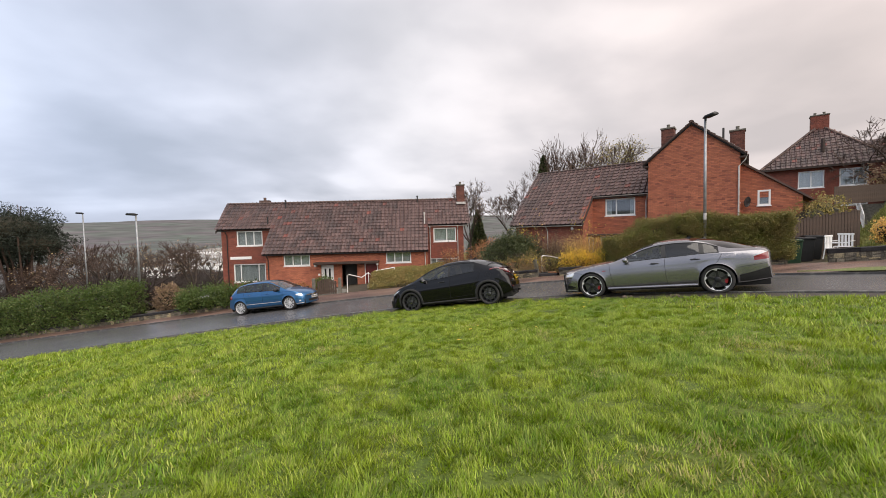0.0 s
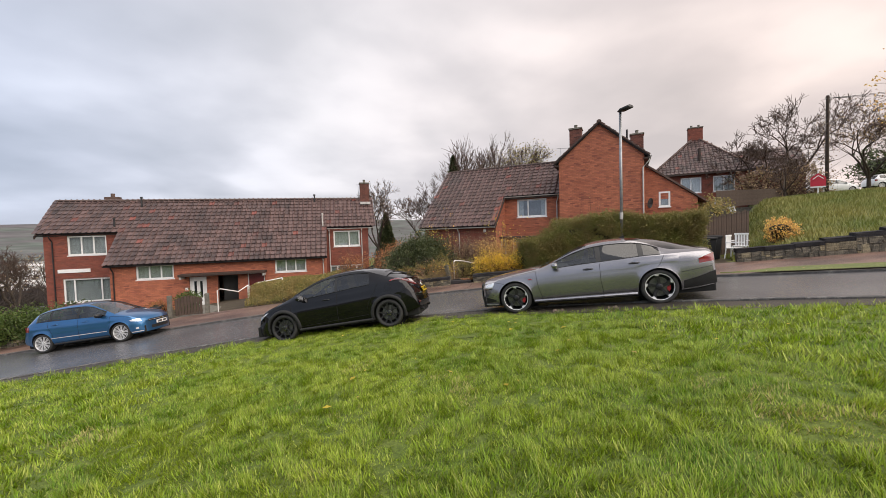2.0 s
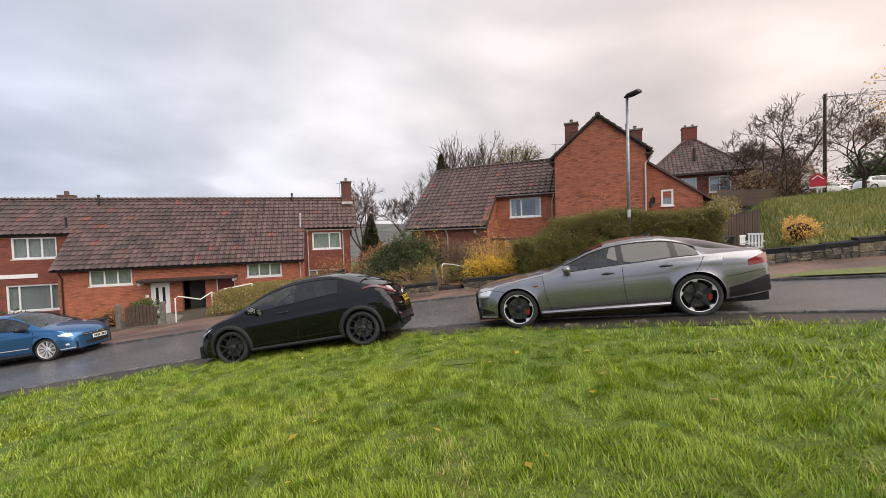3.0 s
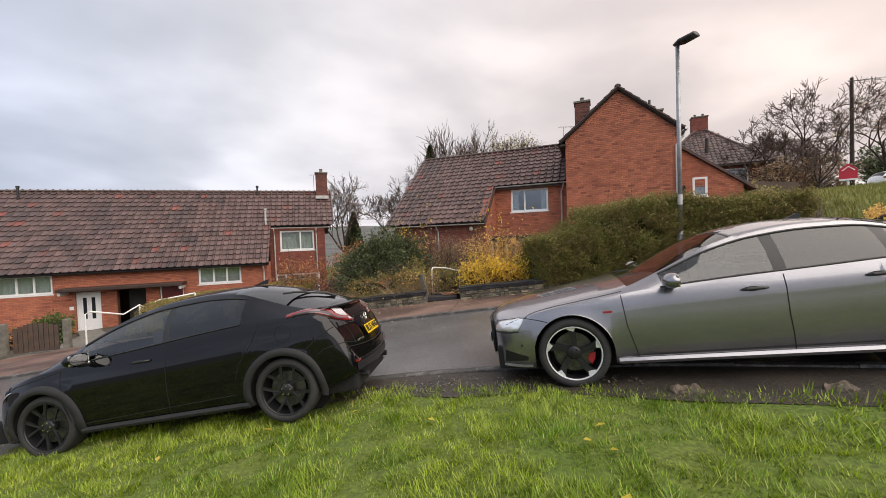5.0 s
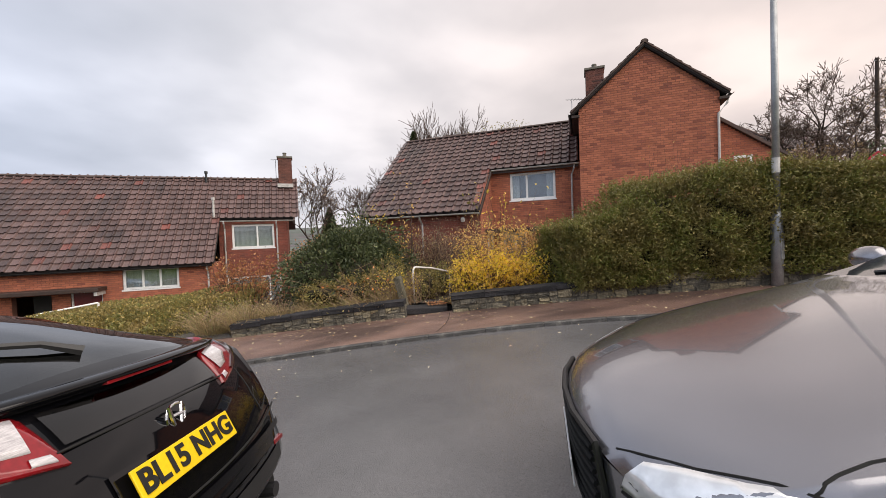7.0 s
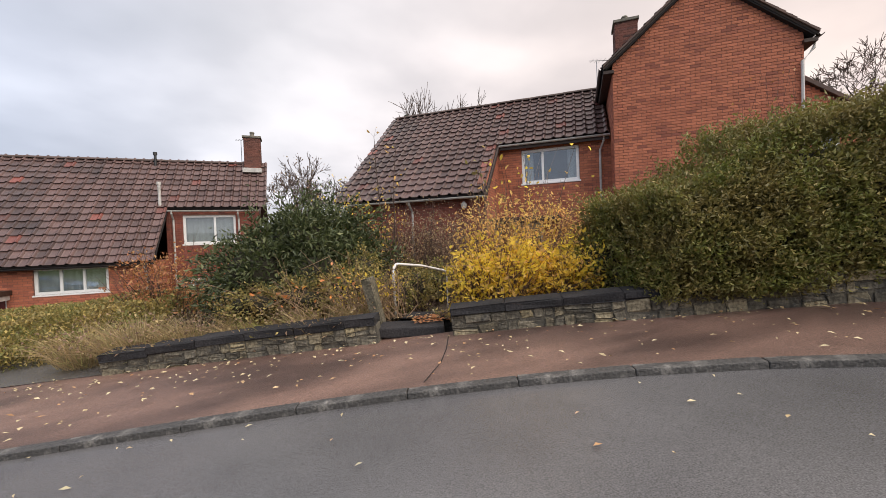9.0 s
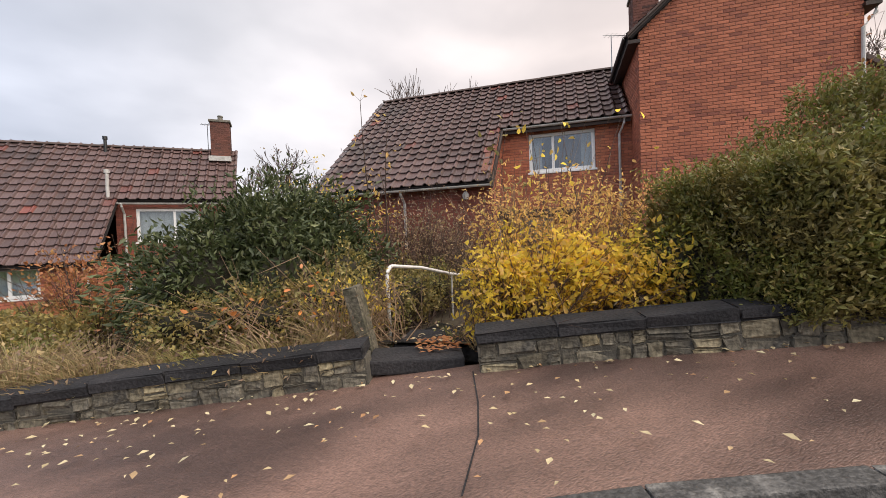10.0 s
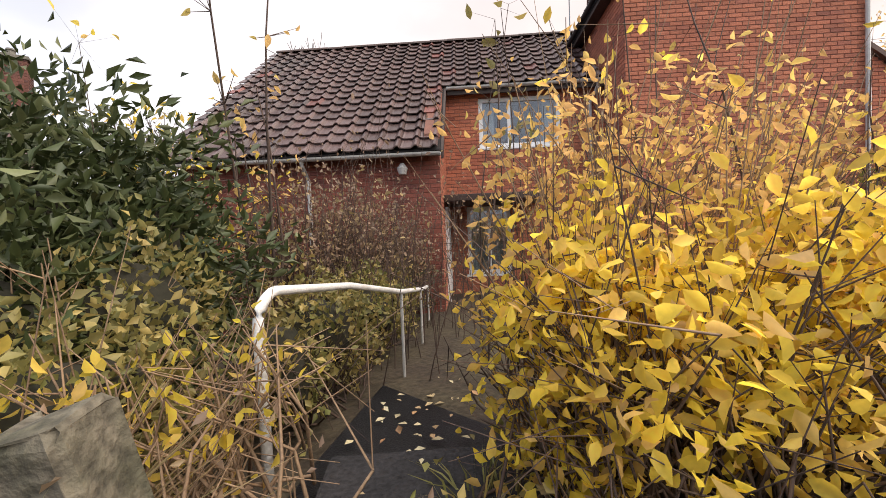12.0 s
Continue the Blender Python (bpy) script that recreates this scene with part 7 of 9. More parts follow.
# ---- the big hedge over the wall ----
def hedge(x0, x1, back, top_of, label, n, size=0.06, leaf="leaf_hedge", over=0.14, line=None, foot=0.28):
    line = line or wall_line
    th = thing("hedge", pose(0, 0, 0), label, "hedge", "garden hedges")
    g = np.random.default_rng(int(abs(x0) * 13))
    xs = x0 + (x1 - x0) * g.random(n)
    face = g.random(n)
    w = np.array([line(x) for x in xs])
    zb_ = np.array([base(x, yy) for x, yy in zip(xs, w)]) + foot
    zt_ = np.array([top_of(x) for x in xs])
    f = g.random(n)
    depth = g.random(n) ** 2.5 * 0.35
    front = face < 0.62
    endz = (face >= 0.86)
    dy = np.where(front, -over + depth, -over + (back + over) * g.random(n))
    z = np.where(front, zb_ + (zt_ - zb_) * f, zt_ - depth)
    z = np.where(endz, zb_ + (zt_ - zb_) * f, z)
    xs = np.where(endz, x1 - depth * 0.8, xs)
    w = np.where(endz, line(x1), w)
    lump = np.array([noise.noise((a * 1.3, b * 1.7, 0.5)) * 0.26 + noise.noise((a * 4, b * 4, 2.5)) * 0.13 for a, b in zip(xs, z)])
    rnd = np.clip(1 - (zt_ - z) / 0.35, 0, 1)
    p = np.stack([xs + g.normal(size=n) * 0.03, w + dy + np.where(front, lump + rnd ** 2 * 0.22, 0), z + np.where(front, 0, lump) - np.where(front, 0, np.clip(0.15 - (dy + over), 0, 1) * 0.5)], 1)
    out = np.stack([np.where(endz, np.where(g.random(n) < 0.5, 0.8, -0.8), -0.05), np.where(front, -0.6, -0.1), np.where(front, 0.5, 0.9)], 1) + g.normal(size=(n, 3)) * 0.3
    p[:, 0] = np.where(endz & (out[:, 0] < 0), x0 + depth * 0.8, p[:, 0])
    p[:, 1] = np.where(endz & (out[:, 0] < 0), line(x0) + dy, p[:, 1])
    zl, zh = base(x0, line(x0)) + foot, top_of(x0)
    p[:, 2] = np.where(endz & (out[:, 0] < 0), zl + (zh - zl) * f, p[:, 2])
    zl, zh = base(x1, line(x1)) + foot, top_of(x1)
    p[:, 2] = np.where(endz & (out[:, 0] >= 0), zl + (zh - zl) * f, p[:, 2])
    out /= np.linalg.norm(out, axis=1)[:, None]
    # each point is a sprig that carries leaves along it
    gaps = np.array([noise.noise((a * 2.6, b * 3.2, c * 2.6)) for a, b, c in p]) > -0.36
    p, out = p[gaps], out[gaps]
    n = len(p)
    k = 12
    reach = size * g.uniform(2.0, 5.2, n * k // k)
    pp = np.repeat(p, k, 0) + np.repeat(out, k, 0) * (np.tile(np.linspace(-0.3, 1, k), n) * np.repeat(reach, k))[:, None] + g.normal(size=(n * k, 3)) * size * 0.42
    v, ff = leaf_arrays(pp, size, 0.42, out=np.repeat(out, k, 0), spread=0.4)
    np_mesh("foliage", v, ff, M[leaf], th, kind="stuff")
    # near-black sheet behind the leaves stands in for the hedge's inner shade
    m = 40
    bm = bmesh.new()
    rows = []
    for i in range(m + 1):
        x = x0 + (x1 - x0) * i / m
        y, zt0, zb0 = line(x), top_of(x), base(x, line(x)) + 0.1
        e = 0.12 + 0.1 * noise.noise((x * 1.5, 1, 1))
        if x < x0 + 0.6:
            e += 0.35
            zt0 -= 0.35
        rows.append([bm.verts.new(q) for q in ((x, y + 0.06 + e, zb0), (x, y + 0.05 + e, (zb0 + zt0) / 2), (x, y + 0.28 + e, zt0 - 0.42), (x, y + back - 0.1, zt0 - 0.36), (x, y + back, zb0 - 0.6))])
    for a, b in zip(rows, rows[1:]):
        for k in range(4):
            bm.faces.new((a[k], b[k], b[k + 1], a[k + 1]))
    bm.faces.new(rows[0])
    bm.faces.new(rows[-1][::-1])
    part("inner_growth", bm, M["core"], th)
    return th


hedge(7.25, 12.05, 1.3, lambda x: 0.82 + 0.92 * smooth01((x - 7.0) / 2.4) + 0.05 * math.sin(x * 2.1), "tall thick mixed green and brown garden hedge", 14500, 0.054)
hedge(-30, -17.6, 1.2, lambda x: base(x, wall_line(x)) + 2.05 + 0.05 * math.sin(x), "clipped green garden hedge behind the low wall", 2600, 0.12, "leaf_green")
hedge(-14.6, -11.4, 0.8, lambda x: base(x, wall_line(x)) + 1.15, "low clipped green garden hedge", 700, 0.11, "leaf_green")

# yellow-leaved shrub by the step
shrub("shrub", 5.75, 19.15, "bright yellow-leaved autumn shrub spilling over the wall", [(0.0, -0.02, 0.68, 0.46, 0.36, 0.38), (0.6, -0.30, 0.76, 0.55, 0.4, 0.40), (1.2, -0.62, 0.78, 0.5, 0.4, 0.36), (0.2, 0.3, 0.85, 0.45, 0.4, 0.36), (-0.12, 0.45, 0.5, 0.22, 0.4, 0.45), (0.35, -0.36, 0.42, 0.6, 0.22, 0.28), (1.2, -0.75, 0.55, 0.5, 0.25, 0.3), (-0.2, 0.15, 0.24, 0.26, 0.4, 0.26)],
      "leaf_yellow", 0.070, 5200, 0.55, stems=300, stem_mat="twig", droop=0.25, core=False, clump=0.26, group="autumn shrubs", stem_r=0.005, up_out=0.5, z=-0.72, shell=0.25, fine_shape=True)
shrub("shrub", 6.2, 19.7, "golden brown twiggy autumn shrub with thinning leaves", [(0.0, 0.0, 1.3, 0.75, 0.55, 0.7), (0.7, -0.35, 1.35, 0.8, 0.5, 0.7), (1.4, -0.7, 1.3, 0.7, 0.5, 0.65), (0.5, -0.6, 1.0, 0.9, 0.3, 0.55)],
      "leaf_gold", 0.055, 3900, 0.5, stems=240, stem_mat="twig_tan", droop=0.1, core=False, group="autumn shrubs", stem_r=0.005, z=-0.8, shell=0.2, fine_shape=True)
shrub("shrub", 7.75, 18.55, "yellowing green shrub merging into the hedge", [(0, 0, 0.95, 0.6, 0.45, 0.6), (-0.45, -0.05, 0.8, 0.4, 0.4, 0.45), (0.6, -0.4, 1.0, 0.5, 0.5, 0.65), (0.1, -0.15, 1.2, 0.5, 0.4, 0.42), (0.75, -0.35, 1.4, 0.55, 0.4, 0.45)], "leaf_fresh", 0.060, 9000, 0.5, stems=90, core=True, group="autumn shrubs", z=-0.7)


def shoots(x, y, z, n, h, lean, leaf, seed, label, leaves=9, size=0.085, spread=0.5, r0=0.010):
    """Tall thin upright shoots with a few leaves."""
    th = thing("sapling", pose(x, y, z), label, "sapling", "tall garden shoots")
    g = np.random.default_rng(seed)
    segs, pts = [], []
    for i in range(n):
        p = np.array([g.normal() * spread, g.normal() * spread, 0.0])
        d = np.array([g.normal() * lean, g.normal() * lean, 1.0])
        L = h * g.uniform(0.6, 1.05)
        m = 6
        for k in range(m):
            d = d + g.normal(size=3) * 0.07
            d /= np.linalg.norm(d)
            q = p + d * L / m
            ra, rb = r0 * (1 - k / m * 0.75), r0 * (1 - (k + 1) / m * 0.75)
            segs.append((*p, ra, *q, rb))
            if k > 1:
                for _ in range(leaves // 3):
                    s = q + g.normal(size=3) * np.array([0.12, 0.12, 0.10])
                    segs.append((*q, rb * 0.5, *s, rb * 0.2))
                    pts.append(s)
            p = q
    v, f = tubes_arrays(segs, 5)
    np_mesh("stem_tangle", v, f, M["twig"], th, kind="stuff")
    pts = np.array(pts)
    v, f = leaf_arrays(pts, size, 0.5, droop=0.2, fine_shape=True)
    np_mesh("leafage", v, f, M[leaf], th, kind="stuff")
    return th


shoots(7.1, 19.6, -0.7, 9, 3.0, 0.06, "leaf_yellow", 3, "tall thin yellow-leaved shoots above the shrubs", 7, 0.10, 0.28)
shoots(6.6, 20.6, -0.8, 6, 3.1, 0.05, "leaf_mixed", 4, "tall thin green-leaved shoots by the house", 8, 0.10, 0.22)
shoots(5.02, 22.1, -1.0, 5, 3.5, 0.04, "leaf_gold", 5, "slender young tree with last golden leaves", 12, 0.075, 0.12, 0.018)
shoots(4.5, 22.6, -1.0, 22, 2.5, 0.10, "leaf_yellow", 6, "golden yellow young shrub with upright stems", 21, 0.07, 0.32, 0.007)
shoots(6.2, 22.9, -1.05, 95, 2.5, 0.13, "leaf_brown", 7, "tall bare brown twiggy shrub before the house wall", 6, 0.055, 0.6, 0.006)
shoots(4.2, 23.6, -1.1, 40, 2.3, 0.13, "leaf_gold", 8, "golden twiggy shrub before the house wall", 12, 0.06, 0.5, 0.006)
shoots(10.65, 18.65, -0.4, 16, 3.4, 0.09, "leaf_orange", 10, "bare reddish twiggy shrub against the gable wall", 6, 0.05, 0.32, 0.007)
shoots(7.6, 23.6, -1.05, 40, 2.1, 0.13, "leaf_brown", 9, "brown twiggy shrub close to the house wall", 6, 0.055, 0.45, 0.006)

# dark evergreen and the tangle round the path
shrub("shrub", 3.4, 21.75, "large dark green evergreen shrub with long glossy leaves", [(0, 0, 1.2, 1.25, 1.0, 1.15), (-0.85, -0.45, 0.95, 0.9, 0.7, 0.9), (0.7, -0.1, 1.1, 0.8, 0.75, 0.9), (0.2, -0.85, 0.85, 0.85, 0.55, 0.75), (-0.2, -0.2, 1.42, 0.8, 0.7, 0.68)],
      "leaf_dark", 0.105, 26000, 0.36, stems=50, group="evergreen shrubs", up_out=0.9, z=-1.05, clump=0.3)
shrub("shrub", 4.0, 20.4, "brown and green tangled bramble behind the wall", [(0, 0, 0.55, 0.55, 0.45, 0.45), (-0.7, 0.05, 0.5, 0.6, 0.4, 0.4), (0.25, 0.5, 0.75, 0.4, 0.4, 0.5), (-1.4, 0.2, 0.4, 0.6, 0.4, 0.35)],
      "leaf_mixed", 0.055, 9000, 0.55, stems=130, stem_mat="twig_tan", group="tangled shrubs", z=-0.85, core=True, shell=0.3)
shrub("shrub", 5.3, 21.65, "bramble with dark green and yellow leaves beside the rail", [(0, 0, 0.55, 0.55, 0.5, 0.55), (0.75, 0.8, 0.55, 0.5, 0.6, 0.5), (-0.35, -0.55, 0.45, 0.3, 0.4, 0.45), (1.4, 1.7, 0.5, 0.5, 0.6, 0.5)],
      "leaf_mixed", 0.06, 8000, 0.6, stems=120, group="tangled shrubs", z=-1.0, shell=0.4)
shrub("shrub", 5.7, 22.9, "bare brown twiggy shrub with withered leaves", [(0, 0, 1.2, 0.8, 0.6, 1.0), (0.75, 0.4, 1.2, 0.7, 0.6, 1.0), (-0.6, 0.1, 1.0, 0.5, 0.5, 0.85), (1.5, 0.8, 1.0, 0.6, 0.6, 0.9)],
      "leaf_brown", 0.06, 5200, 0.6, stems=420, group="tangled shrubs", z=-1.05, core=False, shell=0.2, stem_r=0.006)
shrub("shrub", 7.3, 24.2, "dark leafy shrub by the house wall", [(0, 0, 0.6, 0.6, 0.6, 0.7)], "leaf_dark", 0.08, 2200, 0.5, stems=40, group="evergreen shrubs", z=-1.1)
shrub("shrub", 0.3, 23.6, "orange-leaved autumn shrub beside the brick house", [(0, 0, 1.0, 0.9, 0.7, 0.8), (0.9, -0.4, 1.1, 0.9, 0.7, 0.8), (1.9, 0.6, 1.3, 0.9, 0.7, 0.7), (-0.4, 0.6, 1.2, 0.5, 0.5, 0.6)],
      "leaf_orange", 0.075, 2600, 0.55, stems=160, group="autumn shrubs", core=False, shell=0.2, z=-1.3)
shrub("shrub", 2.6, 25.0, "orange and gold autumn shrub behind the evergreen", [(0, 0, 1.4, 1.0, 0.8, 0.8), (1.2, -0.3, 1.5, 0.9, 0.7, 0.8)], "leaf_orange", 0.075, 4200, 0.55, stems=120, group="autumn shrubs", core=False, shell=0.2, z=-1.2)


def tuft(x, y, z, n, h, label, mat_name="straw", spread=0.35, seed=1):
    th = thing("dry_plant", pose(x, y, z), label, "plant", "withered plants")
    g = np.random.default_rng(seed)
    a = g.random(n) * math.tau
    r = np.sqrt(g.random(n)) * spread
    p0 = np.stack([np.cos(a) * r, np.sin(a) * r, np.zeros(n)], 1)
    d = np.stack([np.cos(a) * 0.5, np.sin(a) * 0.5, np.ones(n)], 1) + g.normal(size=(n, 3)) * 0.28
    d /= np.linalg.norm(d, axis=1)[:, None]
    L = h * g.uniform(0.45, 1.1, n)[:, None]
    s = np.cross(d, g.normal(size=(n, 3)))
    s /= np.linalg.norm(s, axis=1)[:, None]
    mid = p0 + d * L * 0.6
    tip = p0 + d * L + np.stack([np.cos(a), np.sin(a), -np.ones(n) * 0.6], 1) * L * 0.18
    w = 0.005
    v = np.stack([p0 - s * w, p0 + s * w, mid + s * w * 0.8, mid - s * w * 0.8, tip], 1).reshape(-1, 3)
    i = np.arange(n)[:, None] * 5
    f = np.concatenate([i + np.array([[0, 1, 2]]), i + np.array([[0, 2, 3]]), i + np.array([[3, 2, 4]])])
    np_mesh("stalk_tangle", v, f, M[mat_name], th, kind="stuff")
    pts = tip[g.random(n) < 0.5]
    v, f = leaf_arrays(pts, 0.05, 0.5)
    np_mesh("withered_leafage", v, f, M["leaf_brown" if mat_name == "straw" else "leaf_mixed"], th, kind="stuff")
    return th


for x, y, n, h, mt in ((1.0, 20.75, 700, 0.75, "straw"), (1.75, 20.55, 600, 0.65, "straw"), (0.2, 21.2, 600, 0.7, "straw"), (2.6, 20.3, 500, 0.55, "straw"), (3.6, 19.75, 420, 0.6, "straw"), (3.0, 20.0, 420, 0.5, "leaf_mixed"), (4.05, 19.9, 300, 0.85, "straw"), (5.42, 19.1, 70, 0.26, "straw"), (5.36, 19.6, 50, 0.28, "leaf_mixed")):
    tuft(x, y, base(x, y) + 0.12, n, h, "withered straw-coloured garden plant behind the wall" if mt == "straw" else "straggling green and brown garden plant", mt, 0.38 if n > 350 else 0.14, int(x * 10))

shrub("shrub", 3.75, 19.95, "straggling plant with red and orange autumn leaves", [(0, 0, 0.6, 0.35, 0.2, 0.3), (-0.7, 0.1, 0.5, 0.4, 0.2, 0.25)], "leaf_red", 0.07, 34, 0.6, stems=14, group="autumn shrubs", z=-0.75, core=False, shell=0.3, fine_shape=True, stem_mat="twig_tan")
shrub("shrub", 4.55, 19.95, "thin bramble with yellow-green leaves by the gatepost", [(0, 0, 0.5, 0.3, 0.2, 0.35), (-0.5, 0.0, 0.5, 0.4, 0.2, 0.3)], "leaf_yellow", 0.05, 260, 0.55, stems=70, group="tangled shrubs", z=-0.75, core=False, shell=0.3, fine_shape=True, stem_mat="twig_tan")

# bank of ground cover before the long house
bank = thing("ground_cover", pose(0, 0, 0), "low green and brown ground-cover planting on the bank", "plants", kind="stuff")
g = np.random.default_rng(8)
n = 40000
px = -4.6 + 5.4 * g.random(n)
py = 21.9 + 4.6 * g.random(n)
pzz = np.array([land(a, b) for a, b in zip(px, py)])
hump = np.array([0.25 + 0.2 * noise.noise((a * 0.8, b * 0.8, 4)) + 0.75 * smooth01((b - 21.7) / 1.3) for a, b in zip(px, py)])
p = np.stack([px, py, pzz + hump * g.random(n) ** 0.4], 1)
v, f = leaf_arrays(p, 0.075, 0.5, out=np.tile(np.array([0, -0.2, 0.8]), (n, 1)))
np_mesh("foliage", v, f, M["leaf_mixed"], bank)

# ---- shrubs down the road ----
shrub("shrub", -11.0, 22.2, "dark green laurel shrub by the downhill house", [(0, 0, 0.7, 0.9, 0.7, 0.7), (0.6, 0.2, 0.6, 0.6, 0.6, 0.6)], "leaf_dark", 0.16, 2600, 0.4, group="evergreen shrubs")
shrub("shrub", -16.2, 22.6, "reddish brown twiggy shrub between the hedges", [(0, 0, 1.0, 0.9, 0.7, 0.9)], "leaf_brown", 0.11, 3000, 0.5, stems=120, group="tangled shrubs")
shrub("shrub", -7.9, 24.6, "small clipped green bush by the front door", [(0, 0, 0.55, 0.6, 0.45, 0.55)], "leaf_green", 0.09, 1800, 0.5, group="evergreen shrubs")
shrub("shrub", -9.6, 25.4, "small flowering bush with red leaves", [(0, 0, 0.4, 0.6, 0.4, 0.4)], "leaf_orange", 0.09, 900, 0.5, group="autumn shrubs")
shrub("shrub", 16.2, 14.9, "small orange-leaved bush on the bank", [(0, 0, 0.5, 0.6, 0.5, 0.5), (0.7, 0.5, 0.5, 0.5, 0.5, 0.4)], "leaf_gold", 0.10, 1600, 0.5, stems=60, group="autumn shrubs")
shrub("shrub", 17.5, 19.6, "overgrown olive-green garden shrub behind the house", [(0, 0, 1.6, 1.2, 1.0, 1.2), (1.2, 0.6, 1.9, 1.1, 1.0, 1.2), (2.2, 1.6, 1.8, 1.0, 1.0, 1.1)], "leaf_mixed", 0.12, 5200, 0.5, stems=90, group="tangled shrubs")

# ---- trees ----
tree("tree", 2.5, 46.0, -2.2, 9.6, 21, "bare round-crowned tree behind the houses", "leaf_brown", 500, 0.14, levels=6, spread=0.55)
tree("tree", 10.4, 41.0, -2.2, 12.5, 22, "tall bare tree behind the tiled roof", levels=6, spread=0.42, up=0.5)
tree("tree", 14.2, 42.0, -2.0, 13.4, 23, "tall bare tree with fine twigs behind the roof", levels=6, spread=0.42, up=0.5)
tree("tree", 18.8, 43.5, -1.5, 13.0, 24, "tree with thin yellow-green leaves behind the roof", "leaf_mixed", 2600, 0.16, levels=6, spread=0.45, up=0.45)
tree("tree", 7.4, 42.5, -2.3, 9.5, 25, "smaller bare tree behind the houses", levels=6, spread=0.5, up=0.4)
conifer(3.5, 47.5, -2.2, 6.0, 1.5, 31, "dark green bushy conifer behind the long house")
conifer(9.3, 38.5, -2.0, 10.4, 2.0, 32, "tall dark conifer behind the tiled roof")
rt = tree("tree", 36.0, 29.0, 2.6, 9.0, 41, "bare spreading tree on the uphill green", levels=6, spread=0.6, up=0.25)
tree("tree", 31.0, 28.5, 2.4, 6.2, 42, "low bare spreading tree beside the house", levels=6, spread=0.65, up=0.2)
tree("tree", 41.0, 27.0, 2.8, 8.2, 43, "dense bare tree by the parked cars", "leaf_brown", 1500, 0.16, levels=6, spread=0.6, up=0.25)
tree("tree", 36.5, 14.5, 2.6, 12.0, 44, "big tree with golden autumn leaves", "leaf_gold", 7000, 0.2, levels=6, spread=0.6, up=0.2, trunk_r=0.25)
tree("tree", 46.0, 22.0, 3.0, 9.5, 45, "tree with dull green autumn leaves", "leaf_mixed", 9000, 0.22, levels=6, spread=0.6, up=0.2)
tree("tree", 27.6, 23.3, 2.6, 3.4, 46, "small dark bare tree on the bank", levels=5, spread=0.7, up=0.1, trunk_r=0.07, trunk_h=0.2)
for i, (a, d, h) in enumerate(((-45, 52, 9.5), (-41.5, 47, 9.0), (-39.5, 60, 10.5), (-37, 55, 10), (-35.2, 68, 12), (-33.3, 52, 9.5), (-31, 64, 11), (-43.5, 66, 11), (-47.5, 58, 9.5), (-28.5, 75, 11))):
    x, y = d * math.sin(radians(a)), d * math.cos(radians(a))
    tree("tree", x, y, land(x, y) - 0.2, h * 0.80, 60 + i, "bare brown tree in the valley below", "leaf_brown", 900 if i % 3 == 0 else 0, 0.16, levels=6 if i < 6 else 5, spread=0.6, up=0.25, trunk_r=0.2)
x, y = 55 * math.sin(radians(-48.5)), 55 * math.cos(radians(-48.5))
pine = shrub("pine_tree", x, y, "broad dark evergreen pine in the valley", [(0, 0, 9.5, 4.0, 4.0, 2.2), (2.2, 0.5, 8.0, 2.8, 2.8, 1.8), (-2, 0, 7.2, 3.0, 3.0, 2.0)], "leaf_pine", 0.26, 20000, 0.22, stems=30, category="tree", stem_r=0.12, core=True, shell=0.5, group="evergreen trees")


def far_wood():
    """Leafless woods and thickets filling the valley: a mass of upright twigs."""
    th = thing("woodland", pose(0, 0, 0), "brown leafless woodland filling the valley", "woodland", kind="stuff")
    g = np.random.default_rng(77)
    n = 64000
    a = np.radians(g.uniform(-62, -24, n))
    d = 44 + 216 * g.random(n) ** 1.4
    clump = np.array([noise.noise((math.degrees(q) * 0.22, r * 0.03, 0)) for q, r in zip(a, d)])
    keep = (clump > -0.12) & ((np.degrees(a) < -34) | (d > 120))
    a, d, clump = a[keep], d[keep], clump[keep]
    x, y = d * np.sin(a), d * np.cos(a)
    z = np.array([land(p, q) for p, q in zip(x, y)])
    h = (3.6 + 5.4 * np.clip(clump + 0.2, 0, 1)) * np.clip(d / 75, 0.6, 1) * g.uniform(0.4, 1.0, len(x))
    s = 0.2 + d * 0.0018
    lean = g.normal(size=(len(x), 2)) * 1.6
    segs = np.stack([x, y, z + h * g.uniform(0, 0.6, len(x)), s * 0.30, x + lean[:, 0], y + lean[:, 1], z + h, s * 0.05], 1)
    v, f = tubes_arrays(segs, 3)
    np_mesh("twigs", v, f, M["twig_dark"], th)
    return th


far_wood()


# ---- the house above, on the bank ----
M["lit_window"] = mat("bright_blind", (0.75, 0.74, 0.72), (0.62, 0.61, 0.58), 3, 0.7)
M["bin_green"] = mat("green_bin_plastic", (0.02, 0.06, 0.03), (0.015, 0.045, 0.022), 5, 0.5)
M["bin_black"] = mat("black_bin_plastic", (0.018, 0.018, 0.02), None, 5, 0.5)
M["sign_red"] = mat("red_sign_board", (0.62, 0.03, 0.06), (0.55, 0.03, 0.05), 4, 0.4, fine=0.05)
M["wood_fence"] = mat("weathered_fence_wood", (0.09, 0.06, 0.045), (0.06, 0.042, 0.034), 5, 0.85, bump=0.4)
M["mud"] = mat("wet_mud", (0.10, 0.072, 0.048), (0.06, 0.044, 0.03), 6, 0.6, bump=1.0, bscale=25, fine=0.4)


